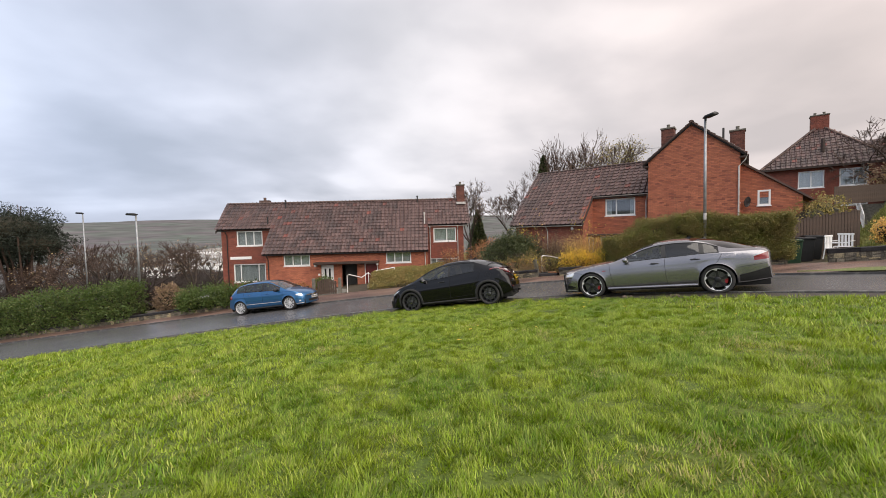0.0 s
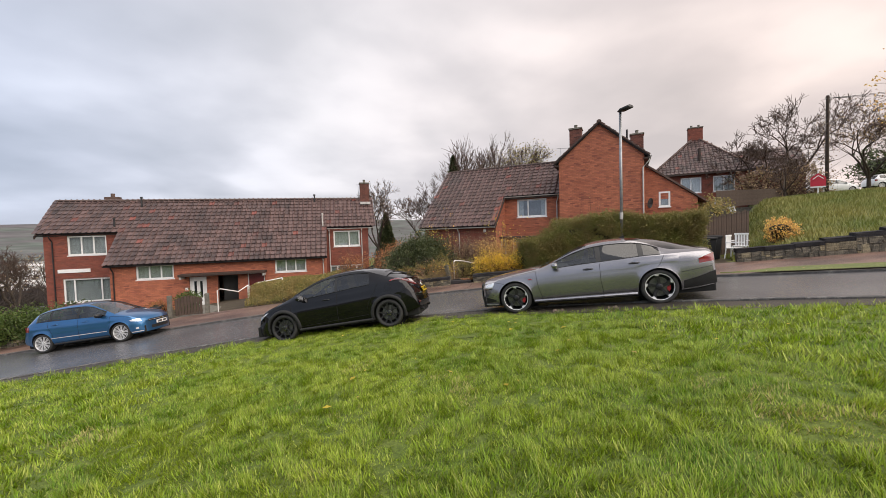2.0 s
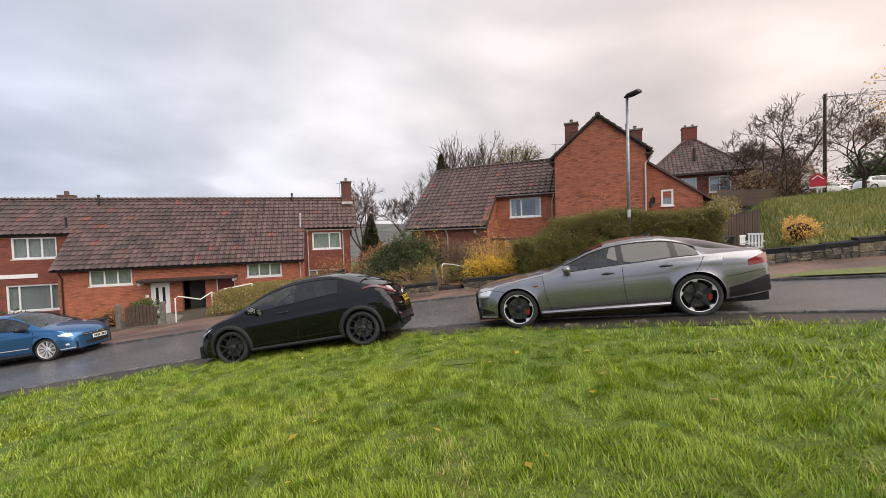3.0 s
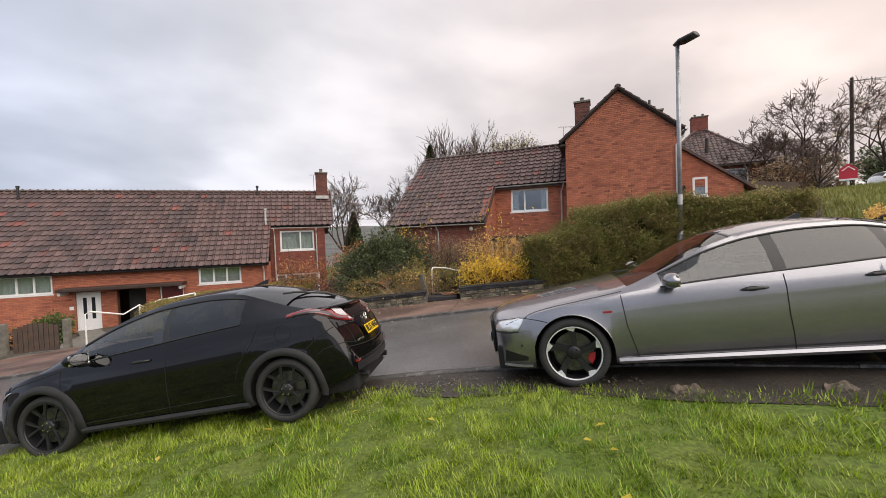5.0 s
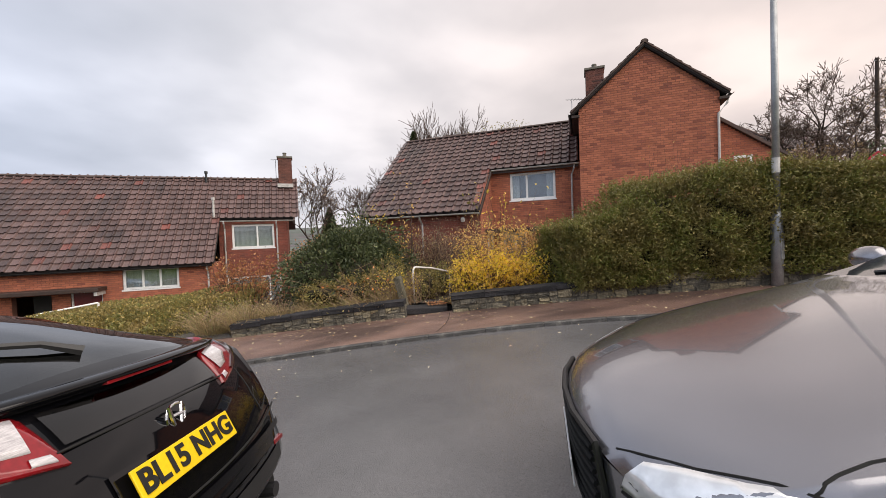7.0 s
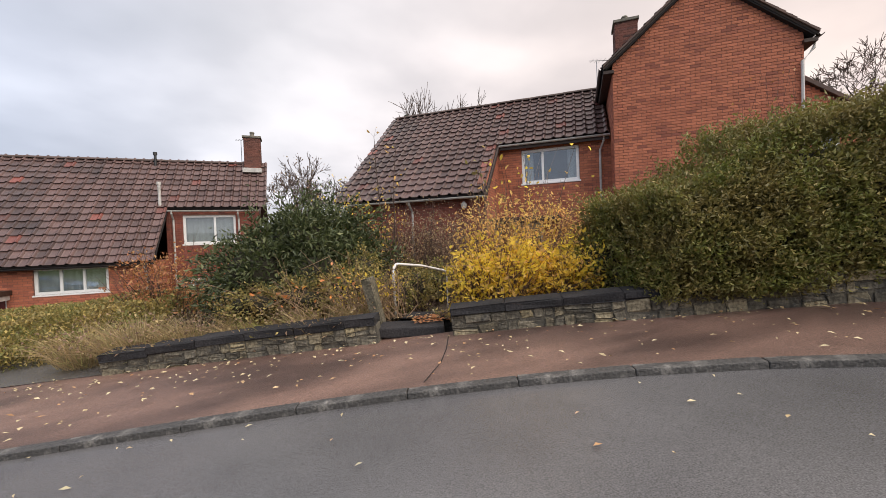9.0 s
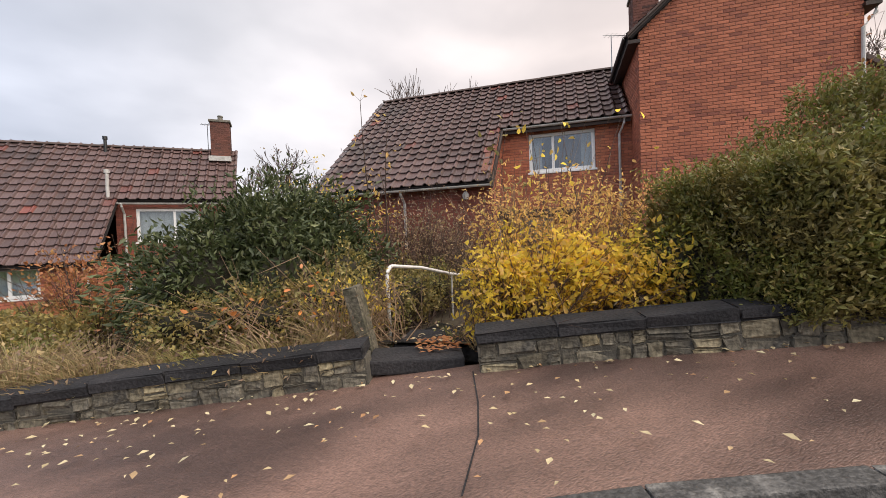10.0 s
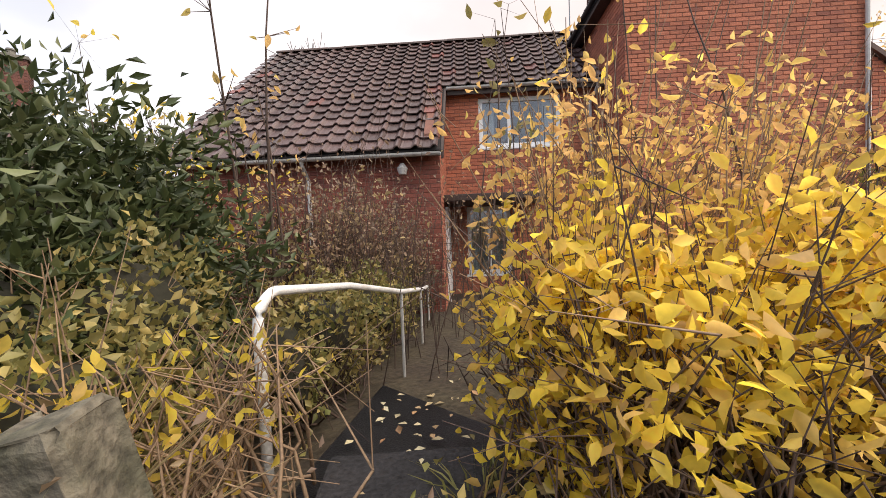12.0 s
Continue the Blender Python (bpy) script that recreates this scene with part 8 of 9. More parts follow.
def upper_house():
    gz = 2.4
    hs = thing("house", pose(30.7, 33.4, 0, 0, 0, -38), "red-brick house with tiled hipped roof and chimney", "house", "red-brick houses")
    W, D, E, PK, RV = 3.45, 3.4, 5.75, 9.3, 3.75
    holes = [(2.0, 3.5, 4.05, 5.35), (4.3, 5.8, 4.05, 5.35), (4.4, 5.8, 2.6, 3.6)]
    brick_wall(hs, "wall", pose(-W, -D, 0), 2 * W, gz - 2, E, holes, M["brick_dark"])
    for a, b, c, e in holes:
        add_window(hs, pose(-W + a, -D + 0.03, c), b - a, e - c, (0.5, 0.5), fill="curtain")
    for x, ang in ((W, 90), (-W, -90)):
        brick_wall(hs, "wall", pose(x, -D if ang > 0 else D, 0, 0, 0, ang), 2 * D, gz - 2, E, [], M["brick_dark"])
    n = int(round(math.hypot(RV, PK - E + 0.1) / TILE_L))
    rise = (PK - E + 0.1) / RV
    sl = math.hypot(RV, PK - E + 0.1)
    for ang in (0, 90, 180, 270):
        p = pose(0, 0, 0, 0, 0, ang)
        o = p @ Vector((0, -RV, E - 0.1))
        roof_slope(hs, tuple(o), tuple(p.to_3x3() @ Vector((1, 0, 0))), tuple(p.to_3x3() @ Vector((0, 1, 0))), rise, lambda q: (-RV * (1 - q / sl), RV * (1 - q / sl)), n)
    for sx, sy in ((-1, -1), (1, -1)):
        ridge_run(hs, (sx * RV, sy * RV, E - 0.05), (0, 0, PK + 0.06), r=0.12)
    chimney(hs, -0.55, -0.4, 0.55, 0.4, PK - 0.6, PK + 0.75, "brick_dark", 2)
    part("fascia", box(-RV, -RV - 0.06, E - 0.22, RV, -RV, E - 0.06), M["dark_wood"], hs)
    part("vent_pipe", tube([(0.0, -2.6, E + 1.0), (0, -2.6, E + 2.1)], 0.12, 8), M["dark_wood"], hs)
    # rear range
    bm = bmesh.new()
    add_prism(bm, [(1.5, gz - 2), (8.2, gz - 2), (8.2, E), (1.5, E)], 1.5, 6.5)
    part("wall", bm, M["brick_dark"], hs)
    roof_slope(hs, (4.2, 1.1, E - 0.1), (1, 0, 0), (0, 1, 0), 0.95, lambda q: (-2.6, 4.2), int(3.9 / TILE_L))
    return hs


upper_house()

# telegraph pole, sale board, railings, bins, chairs
tp = thing("telegraph_pole", pose(34.8, 25.8, 2.6), "dark timber telegraph pole with wires", "pole")
part("pole", tube([(0, 0, -0.5), (0, 0, 8.0)], [0.13, 0.09], 10), M["bark"], tp)
part("insulator", tube([(-0.25, 0, 7.8), (0.25, 0, 7.8)], 0.03, 6), M["metal_grey"], tp)
for k, (ex, ey, ez) in enumerate(((12, -14, 1.5), (14, -10, 2.0), (10, -18, 1.0))):
    pts = [(ex * t, ey * t, 7.8 + ez * t - 1.2 * math.sin(math.pi * t)) for t in np.linspace(0, 1, 12)]
    part("wire", tube(pts, 0.012, 4), M["black_plastic"], tp)
sg_ = thing("sale_board", pose(32.2, 24.6, 2.3, 0, 0, -50), "red house-shaped sale board on a post", "sign")
part("post", tube([(0, 0, -0.3), (0, 0, 2.6)], 0.05, 6), M["upvc"], sg_)
part("board", add_prism(bmesh.new(), [(-0.4, 1.5), (0.4, 1.5), (0.4, 2.1), (0, 2.42), (-0.4, 2.1)], -0.08, -0.05), M["sign_red"], sg_)
part("house_mark", tube([(-0.28, -0.09, 2.0), (0, -0.09, 2.24), (0.28, -0.09, 2.0)], 0.03, 5), M["upvc"], sg_)
part("base_strip", box(-0.4, -0.1, 1.4, 0.4, -0.05, 1.5), M["upvc"], sg_)
rl = thing("stair_railing", pose(0, 0, 0), "white slatted railing beside the garden steps", "railing")
a, b = Vector((24.6, 23.9, 0.85)), Vector((26.9, 26.7, 2.7))
for off in (0.0, 0.75):
    part("rail", tube([a + Vector((0, 0, off + 0.15)), b + Vector((0, 0, off + 0.15))], 0.035, 6), M["white_paint"], rl)
for k in range(12):
    p = a.lerp(b, k / 11)
    part("baluster", box(p.x - 0.02, p.y - 0.02, p.z, p.x + 0.02, p.y + 0.02, p.z + 0.95), M["white_paint"], rl)
stp = thing("garden_stairs", pose(0, 0, 0), "concrete garden steps up the bank", "stairs", kind="structure")
for k in range(10):
    p = Vector((25.2, 23.4, 0.65)).lerp(Vector((27.5, 26.2, 2.5)), k / 9)
    o = part("step", box(-0.6, -0.25, -0.4, 0.6, 0.2, 0.0, 0.01), M["concrete"], stp)
    o.matrix_local = pose(p.x, p.y, p.z, 0, 0, -40)


def wheelie_bin(x, y, z, yaw, material, label):
    th = thing("wheelie_bin", pose(x, y, z, 0, 0, yaw), label, "bin", "wheelie bins")
    bm = bmesh.new()
    lo = [bm.verts.new(p) for p in ((-0.22, -0.24, 0.05), (0.22, -0.24, 0.05), (0.22, 0.24, 0.05), (-0.22, 0.24, 0.05))]
    hi = [bm.verts.new(p) for p in ((-0.28, -0.32, 0.95), (0.28, -0.32, 0.95), (0.28, 0.32, 0.95), (-0.28, 0.32, 0.95))]
    bm.faces.new(lo[::-1])
    bm.faces.new(hi)
    for k in range(4):
        bm.faces.new((lo[k], lo[(k + 1) % 4], hi[(k + 1) % 4], hi[k]))
    bmesh.ops.bevel(bm, geom=bm.edges[:], offset=0.02, segments=1, affect="EDGES")
    part("body", bm, material, th)
    part("lid", box(-0.30, -0.36, 0.95, 0.30, 0.36, 1.04, 0.03), material, th)
    part("handle", tube([(-0.25, 0.38, 0.95), (0.25, 0.38, 0.95)], 0.02, 8), material, th)
    for sx in (-1, 1):
        part("wheel", tube([(sx * 0.24, 0.27, 0.1), (sx * 0.29, 0.27, 0.1)], 0.1, 12), M["rubber"], th)
    return th


wheelie_bin(13.6, 16.0, -0.25, -35, M["bin_green"], "dark green wheelie bin beside the house")
wheelie_bin(14.6, 16.6, -0.2, -30, M["bin_black"], "black wheelie bin beside the house")
wheelie_bin(15.3, 17.0, -0.15, -30, M["bin_black"], "black wheelie bin by the fence")


def garden_chair(x, y, z, yaw):
    th = thing("garden_chair", pose(x, y, z, 0, 0, yaw), "white plastic garden chair by the bins", "chair", "garden chairs")
    part("seat", box(-0.24, -0.24, 0.40, 0.24, 0.22, 0.43, 0.012), M["upvc"], th)
    for k in range(5):
        o = part("back_slat", box(-0.22 + k * 0.095, 0.21, 0.43, -0.16 + k * 0.095, 0.235, 0.88, 0.006), M["upvc"], th)
    part("back_rail", box(-0.24, 0.20, 0.86, 0.24, 0.245, 0.93, 0.01), M["upvc"], th)
    for sx in (-1, 1):
        for sy in (-1, 1):
            part("leg", tube([(sx * 0.22, sy * 0.21, 0.42), (sx * 0.26, sy * 0.25, 0)], 0.022, 6), M["upvc"], th)
        part("armrest", box(sx * 0.25 - 0.025, -0.24, 0.62, sx * 0.25 + 0.025, 0.22, 0.65, 0.008), M["upvc"], th)
    return th


garden_chair(14.9, 15.6, 0.0, 20)
garden_chair(15.5, 15.9, 0.05, -60)
fn_ = thing("fence", pose(0, 0, 0), "dark timber garden fence behind the bins", "fence")
for k in range(34):
    p = Vector((13.4, 17.6, -0.4)).lerp(Vector((17.4, 17.2, 0.2)), k / 33)
    o = part("board", box(-0.055, -0.01, 0, 0.055, 0.01, 1.7 + 0.04 * (k % 3), 0.004), M["wood_fence"], fn_)
    o.matrix_local = pose(p.x, p.y, p.z, 0, 0, -5)
fw = thing("fence", pose(0, 0, 0), "long dark fence along the top of the bank", "fence")
for k in range(60):
    p = Vector((22.5, 23.5, 2.4)).lerp(Vector((33, 27.0, 2.9)), k / 59)
    o = part("board", box(-0.09, -0.01, 0, 0.09, 0.01, 1.05, 0.004), M["wood_fence"], fw)
    o.matrix_local = pose(p.x, p.y, p.z, 0, 0, 18)

# parked white cars at the top of the bank
WHITE = dict(POLO)
WHITE.update(handle_mat="paint_white", mirror_mat="paint_white")
for x, y, z, yaw in ((48.5, 32.6, land(48.5, 32.6) + 0.05, 160), (52.5, 30.4, land(52.5, 30.4) + 0.05, 158), (56.0, 27.6, land(56.0, 27.6) + 0.05, 155)):
    cc = make_car("parked_car", pose(x, y, z - 0.05, 0, 0, yaw), WHITE, M["paint_white"], "white hatchback parked on the road above the bank")
    cc[4]("tail_light", M["lens_red"], lambda u, v: 3.68 + 0.22 * u, lambda u, v: 0.74 + v * 0.16, 6, 4, 0.006)
    cc[4]("headlight", M["lens_clear"], lambda u, v: 0.03 + 0.36 * u + 0.05 * v, lambda u, v: 0.575 + 0.05 * u + v * (0.105 - 0.03 * u) * (1 - 0.5 * u * u), 10, 4, 0.006)

# dark thicket behind the parked cars and along the bank
shrub("thicket", 62.0, 30.0, "dark evergreen thicket behind the parked cars", [(0, 0, 2.2, 5, 3, 2.6), (-4, 5, 2.0, 5, 3, 2.4), (3, -5, 2.6, 5, 4, 3.0)], "leaf_dark", 0.4, 9000, 0.4, stems=40, stem_r=0.05, group="evergreen shrubs")
shrub("thicket", 30.5, 27.2, "brown leafless thicket beside the road", [(0, 0, 1.2, 2.2, 1.2, 1.3), (3.2, -0.6, 1.4, 2.2, 1.2, 1.6)], "leaf_brown", 0.2, 3500, 0.4, stems=260, stem_r=0.02, core=False, group="tangled shrubs")

# ---- before the long house: gate, posts, white rails, path ----
gt = thing("garden_gate", pose(-6.95, 22.25, base(-6.95, 22.25) + 0.05, 0, 0, 6), "dark timber garden gate between grey posts", "gate")
for k in range(9):
    part("board", box(-0.52 + k * 0.118, -0.015, 0.05, -0.42 + k * 0.118, 0.015, 0.78 + 0.12 * math.sin(math.pi * k / 8), 0.004), M["wood_fence"], gt)
for z in (0.2, 0.65):
    part("gate_rail", box(-0.54, 0.015, z - 0.04, 0.54, 0.045, z + 0.04, 0.004), M["wood_fence"], gt)
for sx in (-0.72, 0.72):
    p = thing("gatepost", pose(-6.95 + sx, 22.25 + sx * 0.1, base(-6.95, 22.25)), "square grey concrete gatepost by the gate", "post", "gateposts")
    part("post", box(-0.08, -0.08, -0.2, 0.08, 0.08, 1.0, 0.02), M["concrete"], p)
wr = thing("handrail", pose(0, 0, 0), "white tubular zigzag handrail beside the porch path", "handrail")
z0 = base(-5.6, 22.6)
pts = [(-5.85, 22.5, z0 - 0.1), (-5.85, 22.5, z0 + 0.95), (-5.75, 22.55, z0 + 1.02), (-5.2, 23.3, z0 + 0.75), (-4.85, 23.6, z0 + 1.0), (-4.7, 23.8, z0 + 0.8), (-4.5, 24.0, z0 + 1.05), (-3.4, 24.4, z0 + 1.2)]
part("rail", tube(pts, 0.026, 8), M["white_paint"], wr)
for x, y, h in ((-4.85, 23.6, 1.0), (-3.4, 24.4, 1.2)):
    part("post", tube([(x, y, z0 - 0.6), (x, y, z0 + h)], 0.028, 6), M["white_paint"], wr)
part_w = stone_wall(-8.5, -7.75, lambda x: 0.62, "short dark stone wall by the gate", courses=2)
bm = bmesh.new()
prev = None
for x, y in ((-6.9, 21.9), (-6.5, 23.6), (-7.0, 25.5), (-8.6, 28.3)):
    row = (bm.verts.new((x - 0.6, y, land(x, y) + 0.03)), bm.verts.new((x + 0.6, y, land(x, y) + 0.03)))
    if prev:
        bm.faces.new((prev[0], prev[1], row[1], row[0]))
    prev = row
tagged(part("front_path", bm, M["concrete"]), "grey concrete path to the front door", "path", kind="structure")
bm = bmesh.new()
prev = None
for x in np.linspace(-1.2, 0.75, 8):
    w0 = wall_line(x) + 0.02
    row = (bm.verts.new((x, w0, base(x, w0) + 0.09)), bm.verts.new((x - 0.5, w0 + 2.6, land(x, w0 + 2.6) + 0.10)))
    if prev:
        bm.faces.new((prev[0], row[0], row[1], prev[1]))
    prev = row
tagged(part("driveway", bm, M["asphalt"]), "short dark tarmac ramp beside the garden wall", "driveway", kind="structure")


# ---- far buildings in the valley ----
def shed(x, y, L, D, H, yaw, label):
    z = land(x, y)
    th = thing("warehouse", pose(x, y, z, 0, 0, yaw), label, "building", "valley buildings")
    part("wall", box(-L / 2, -D / 2, -2, L / 2, D / 2, H), M["upvc"], th)
    part("roof", add_prism(bmesh.new(), [(-L / 2 - 0.5, H), (L / 2 + 0.5, H), (L / 2 + 0.5, H + 0.4), (0, H + D * 0.12), (-L / 2 - 0.5, H + 0.4)], -D / 2, D / 2), M["gutter_white"], th)
    for k in range(6):
        part("window", box(-L * 0.42 + k * L * 0.14, -D / 2 - 0.1, H * 0.4, -L * 0.34 + k * L * 0.14, -D / 2 + 0.02, H * 0.7), M["pane_dark"], th)
    return th


for a, d, L, H in ((-31.5, 420, 60, 9), (-29.6, 470, 40, 8), (-33.0, 520, 50, 8), (-35.8, 360, 30, 8), (-28.4, 380, 34, 7), (-30.5, 600, 90, 10)):
    shed(d * math.sin(radians(a)), d * math.cos(radians(a)), L, L * 0.4, H, random.Random(int(d)).uniform(-20, 20), "pale industrial building in the valley")
bw = thing("bungalow", pose(-58.0, 50.0, land(-58.0, 50.0), 0, 0, 35), "low white bungalow beyond the hedge", "house")
part("wall", box(-5, -3, -1, 5, 3, 2.4), M["upvc"], bw)
part("roof", add_prism(bmesh.new(), [(-3.4, 2.35), (3.4, 2.35), (0, 3.9)], -5.3, 5.3), M["ridge"], bw, "").matrix_local = pose(0, 0, 0, 0, 0, 90)
for k in range(3):
    part("window", box(-4 + k * 2.9, -3.05, 0.9, -2.2 + k * 2.9, -2.98, 2.0), M["pane_dark"], bw)
for a, d in ((-34.2, 78), (-33.6, 80), (-32.6, 84)):
    x, y = d * math.sin(radians(a)), d * math.cos(radians(a))
    tb = thing("parked_van", pose(x, y, land(x, y), 0, 0, 40), "white van parked beside the park", "van", "parked cars")
    part("body", box(-2.2, -0.9, 0.35, 1.2, 0.9, 1.9, 0.15), M["paint_white"], tb)
    part("cab", box(1.15, -0.88, 0.35, 2.3, 0.88, 1.3, 0.2), M["paint_white"], tb)
    for sx in (-1.4, 1.5):
        for sy in (-0.92, 0.78):
            part("wheel", tube([(sx, sy, 0.33), (sx, sy + 0.14, 0.33)], 0.33, 12), M["rubber"], tb)

# ---- mud, fallen leaves ----
for x, y, r in ((4.72, 10.62, 0.17), (5.6, 10.05, 0.12)):
    bm = bmesh.new()
    bmesh.ops.create_icosphere(bm, subdivisions=4, radius=1.0, matrix=Matrix.LocRotScale((0, 0, -0.01), None, (r, r * 0.6, 0.05)))
    for v in bm.verts:
        v.co += Vector((0, 0, 1)) * (noise.noise(v.co * 9) * 0.07 + noise.noise(v.co * 30) * 0.025)
    o = tagged(part("mud_heap", bm, M["mud"]), "churned wet mud heap beside the car wheels", "mud", "mud heaps")
    o.matrix_basis = pose(x, y, base(x, y) + 0.02, 0, 0, -30)


def litter(name, xs, ys, zfun, size, material, label):
    n = len(xs)
    z = np.array([zfun(a, b) for a, b in zip(xs, ys)]) + 0.012
    p = np.stack([xs, ys, z], 1)
    g2 = np.random.default_rng(n)
    a = g2.random(n) * math.tau
    L = size * g2.uniform(0.4, 1.3, n)
    d = np.stack([np.cos(a), np.sin(a), g2.normal(size=n) * 0.12], 1) * L[:, None]
    s = np.stack([-np.sin(a), np.cos(a), g2.normal(size=n) * 0.12], 1) * L[:, None] * 0.3
    q = [p - d * 0.5, p + s + np.array([0, 0, 0.008]), p + d * 0.5 + np.array([0, 0, 0.006]), p - s + np.array([0, 0, 0.010])]
    v = np.stack(q, 1).reshape(-1, 3)
    i = np.arange(n)[:, None] * 4
    f = np.concatenate([i + np.array([[0, 2, 1]]), i + np.array([[0, 3, 2]])])
    ob = np_mesh(name, v, f, M[material])
    return tagged(ob, label, "leaves", kind="stuff")


g = np.random.default_rng(12)
n = 620
xs = g.uniform(-1.5, 11.5, n)
fr = np.where(g.random(n) < 0.5, 1 - g.random(n) ** 2 * 0.5, g.random(n))
ys = np.array([road_far(x) + 0.12 + (wall_line(x) - road_far(x) - 0.12) * q for x, q in zip(xs, fr)])
litter("fallen_leaves", xs, ys, lambda a, b: base(a, b) + 0.092, 0.055, "litter", "pale fallen leaves scattered over the footway")
n = 60
xs = g.uniform(0, 10, n)
ys = np.array([road_far(x) - g.random() ** 2 * 2.0 - 0.05 for x in xs])
litter("fallen_leaves", xs, ys, lambda a, b: base(a, b) + 0.004, 0.05, "litter", "pale fallen leaves on the wet road")
n = 240
t = g.random(n)
xs = np.interp(t, np.linspace(0, 1, 6), [p[0] for p in PATH_MID]) + g.normal(size=n) * 0.2
ys = np.interp(t, np.linspace(0, 1, 6), [p[1] for p in PATH_MID]) + g.normal(size=n) * 0.15
zz = dict(zip(zip(xs, ys), np.interp(t, np.linspace(0, 1, 6), [p[2] for p in PATH_MID])))
litter("fallen_leaves", xs, ys, lambda a, b: zz[(a, b)] + 0.02, 0.06, "litter", "pale fallen leaves on the dark garden path")
n = 130
xs, ys = g.uniform(4.75, 5.25, n), g.uniform(19.02, 19.5, n)
litter("fallen_leaves", xs, ys, lambda a, b: pz + 0.125, 0.075, "leaf_orange", "brown and orange leaves heaped on the step")
n = 34
xs, ys = g.uniform(0, 7, n), g.uniform(7, 12, n)
keep = ys < np.array([road_near(x) for x in xs]) - 0.6
litter("fallen_leaves", xs[keep], ys[keep], lambda a, b: base(a, b) + 0.05, 0.09, "leaf_yellow", "yellow leaves lying on the lawn")
n = 520
xs = g.uniform(1.6, 4.6, n)
ys = np.array([road_near(x) - 0.62 + g.normal() * 0.16 for x in xs])
litter("grit", xs, ys, lambda a, b: base(a, b) + 0.014, 0.035, "concrete", "pale grit and gravel along the lawn edge")


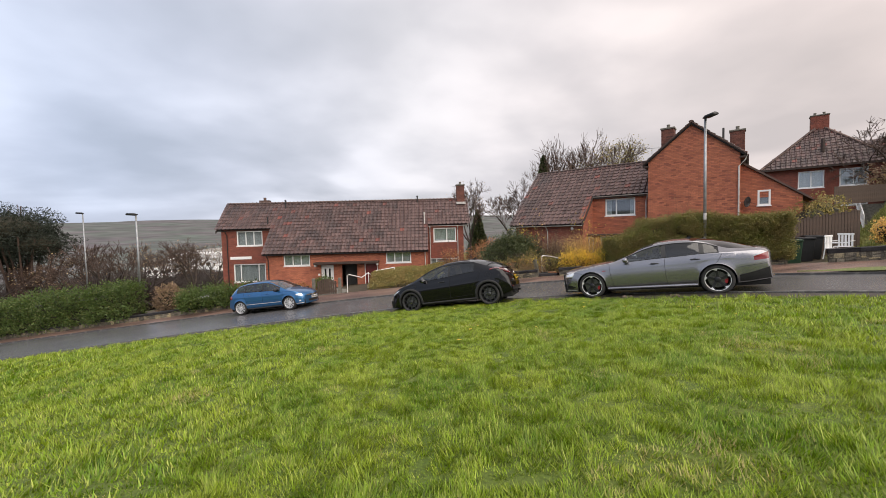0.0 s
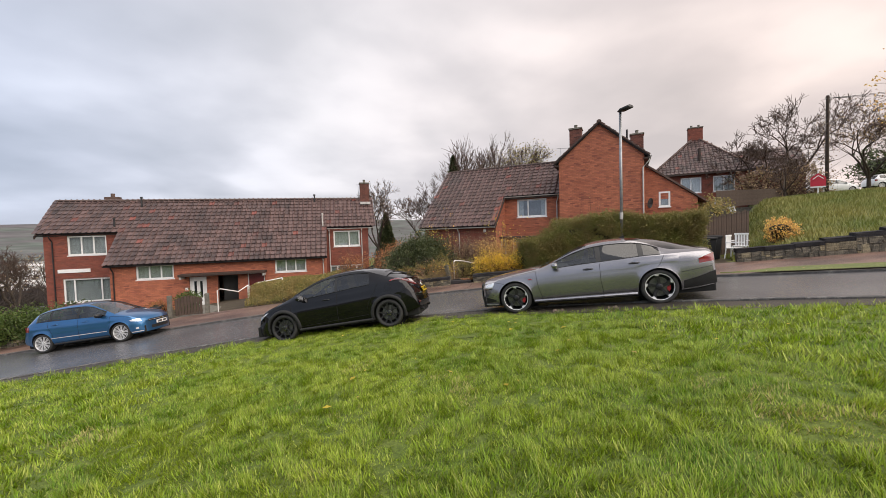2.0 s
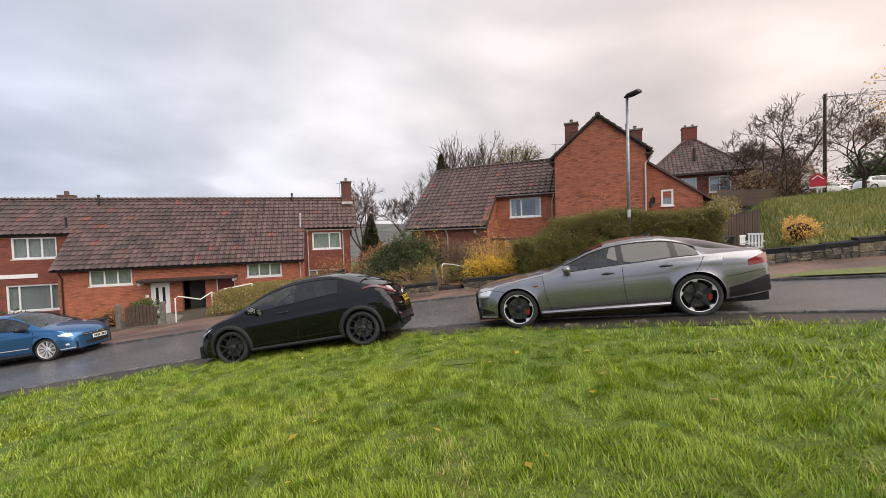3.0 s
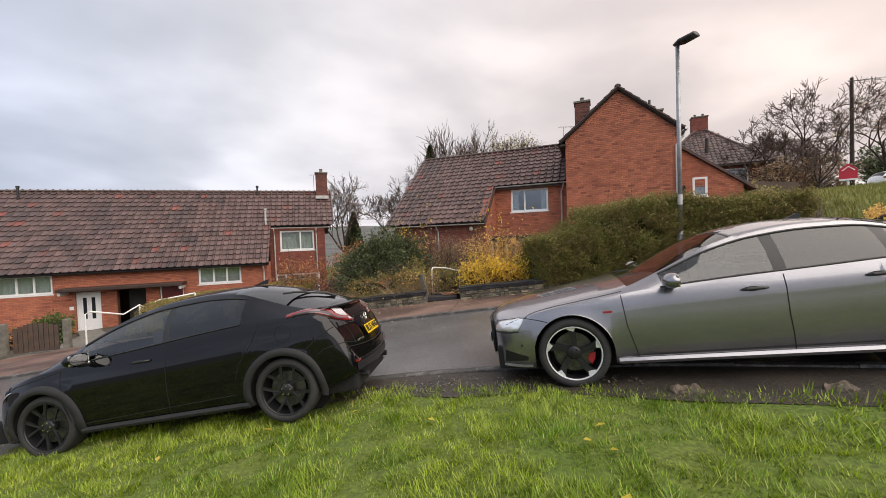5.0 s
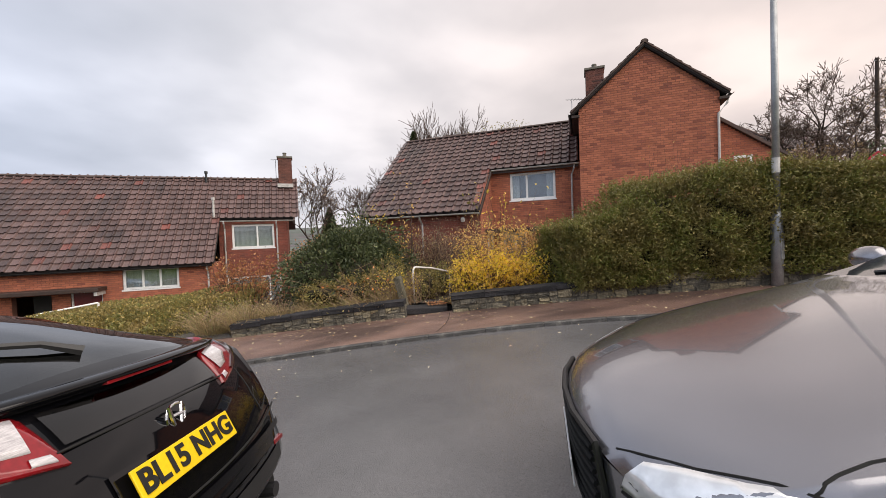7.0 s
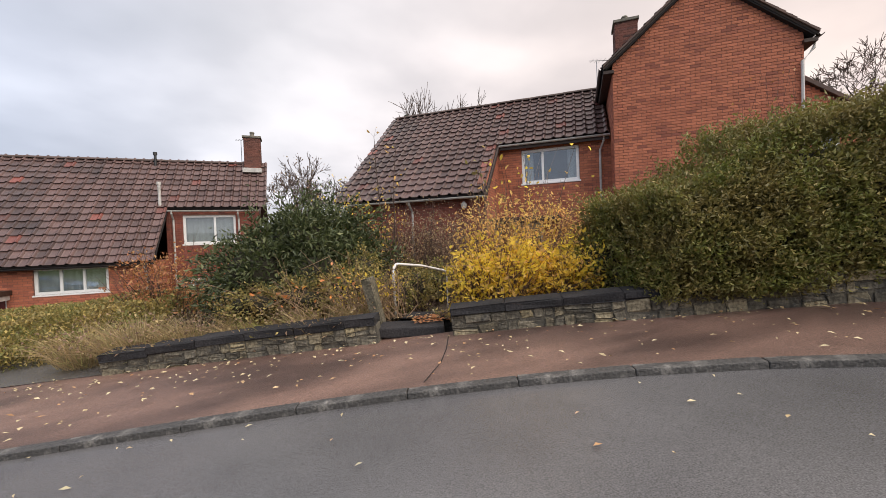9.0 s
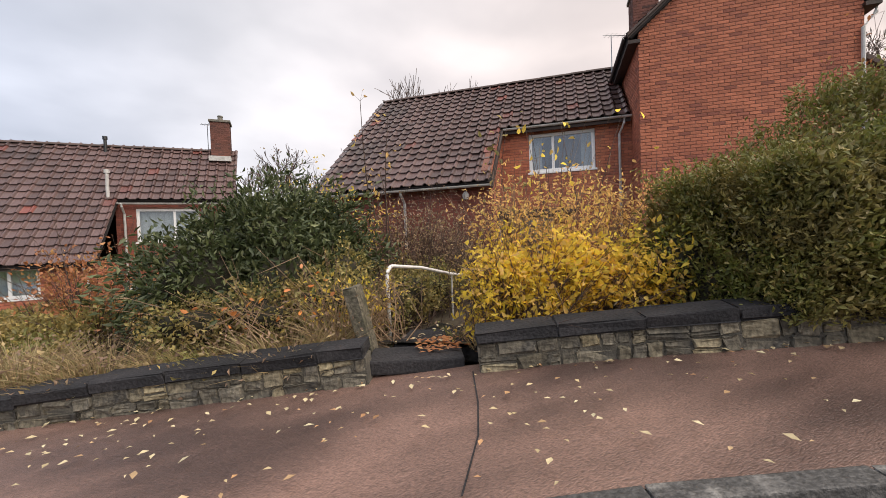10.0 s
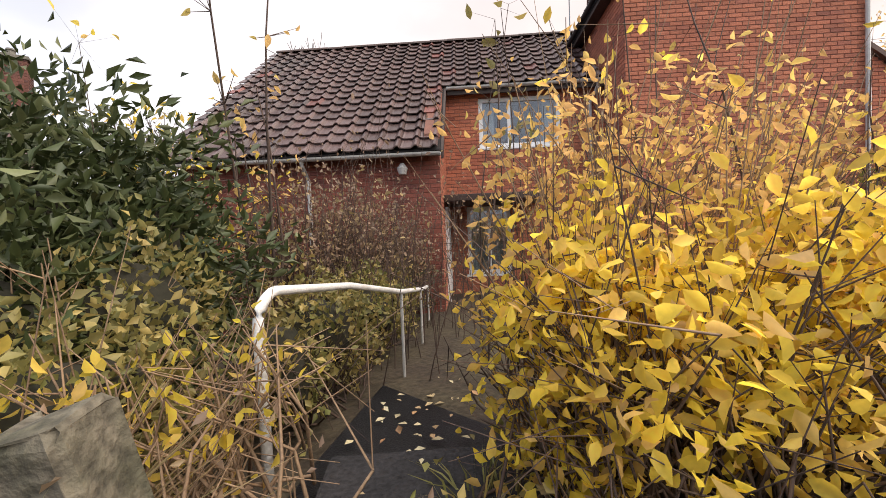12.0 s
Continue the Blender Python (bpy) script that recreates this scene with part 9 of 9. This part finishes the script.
# ---- the lawn ----
def lawn():
    """Grass blades, thick where the walk crosses it and thinner to the sides."""
    g = np.random.default_rng(9)
    th = thing("lawn", pose(0, 0, 0), "bright green wet lawn with straw-coloured patches", "lawn", kind="stuff")

    def field(n, x0, x1, y0, y1, h, w, material, keep_dry, name):
        x, y = g.uniform(x0, x1, n), g.uniform(y0, y1, n)
        edge = np.interp(x, GX, GN) + g.normal(size=n) * 0.10
        ok = y < edge
        x, y = x[ok], y[ok]
        dry = np.array([noise.noise((a * 0.9, b * 0.9, 7)) + 0.5 * noise.noise((a * 2.7, b * 2.7, 9)) for a, b in zip(x, y)])
        sel = (dry > 0.50) if keep_dry else ((dry <= 0.50) | (g.random(len(x)) < 0.55))
        x, y = x[sel], y[sel]
        m = len(x)
        z = base_np(x, y) - 0.004
        lush = np.array([noise.noise((a * 1.9, b * 1.9, 3)) for a, b in zip(x, y)])
        tuft_h = np.array([noise.noise((a * 6.5, b * 6.5, 5)) for a, b in zip(x, y)])
        swirl = np.array([noise.noise((a * 2.3, b * 2.3, 13)) for a, b in zip(x, y)])
        a = swirl * math.tau * 1.6 + g.normal(size=m) * 1.0
        lean = g.uniform(0.25, 1.15, m)
        hh = h * g.uniform(0.45, 1.3, m) * np.clip(1 + 0.95 * lush + 1.0 * tuft_h, 0.18, 2.6)
        ww = w * g.uniform(0.7, 1.3, m)
        dx, dy = np.cos(a), np.sin(a)
        b0 = np.stack([x - dy * ww, y + dx * ww, z], 1)
        b1 = np.stack([x + dy * ww, y - dx * ww, z], 1)
        tip = np.stack([x + dx * hh * lean, y + dy * hh * lean, z + hh], 1)
        v = np.stack([b0, b1, tip], 1).reshape(-1, 3)
        f = np.arange(m * 3).reshape(-1, 3)
        np_mesh(name, v, f, M[material], th, kind="stuff")
    field(470000, -2.4, 4.8, 1.4, 13.6, 0.052, 0.0046, "grass", False, "blades")
    field(130000, -9.5, -2.4, 1.6, 14.0, 0.065, 0.0085, "grass", False, "blades")
    field(110000, 4.8, 11.0, 0.5, 12.0, 0.065, 0.0085, "grass", False, "blades")
    field(90000, -22.0, -9.5, 6.0, 15.0, 0.08, 0.016, "grass", False, "blades")
    field(240000, -8.0, 10.0, 1.6, 13.6, 0.045, 0.0050, "grass_dry", True, "withered_blades")


GX = np.linspace(-40, 24, 400)
GN = np.array([verge_edge(a) for a in GX])


def base_np(x, y):
    cx, cy = np.clip(x, -30.0, 14.0), np.clip(y, -12.0, 26.0)
    return 0.0237 + 0.1027 * cx - 0.0969 * cy - 0.000981 * cx * cx - 0.000829 * cx * cy + 0.001521 * cy * cy + 0.06 * (x - cx) - 0.03 * (y - cy)


lawn()


def bank_grass():
    g = np.random.default_rng(19)
    th = thing("bank_grass", pose(0, 0, 0), "rough yellow-green grass on the bank behind the wall", "grass", kind="stuff")
    n = 60000
    x, y = g.uniform(12.8, 34, n), g.uniform(7, 24, n)
    w = np.array([wall_line(min(a, 29.9)) for a in x])
    ok = (y > w + 0.35) & (x > 13.3 + (y - 14) * 0.9)
    x, y = x[ok], y[ok]
    z = np.array([land(a, b) for a, b in zip(x, y)])
    m = len(x)
    a = g.random(m) * math.tau
    hh = 0.22 * g.uniform(0.4, 1.3, m)
    ww = 0.028
    dx, dy = np.cos(a), np.sin(a)
    v = np.stack([np.stack([x - dy * ww, y + dx * ww, z - 0.02], 1), np.stack([x + dy * ww, y - dx * ww, z - 0.02], 1), np.stack([x + dx * hh * 0.6, y + dy * hh * 0.6, z + hh], 1)], 1).reshape(-1, 3)
    np_mesh("tussocks", v, np.arange(m * 3).reshape(-1, 3), M["bank"], th, kind="stuff")


M["bank"] = mat("bank_grass_blade", (0.30, 0.28, 0.085), (0.17, 0.21, 0.05), 0.5, 0.6, rnd=0.25, fine=0.0, through_light=0.3)
bank_grass()


# ---- bricks and tiles, piece by piece ----
brick_late()
roofs_late()
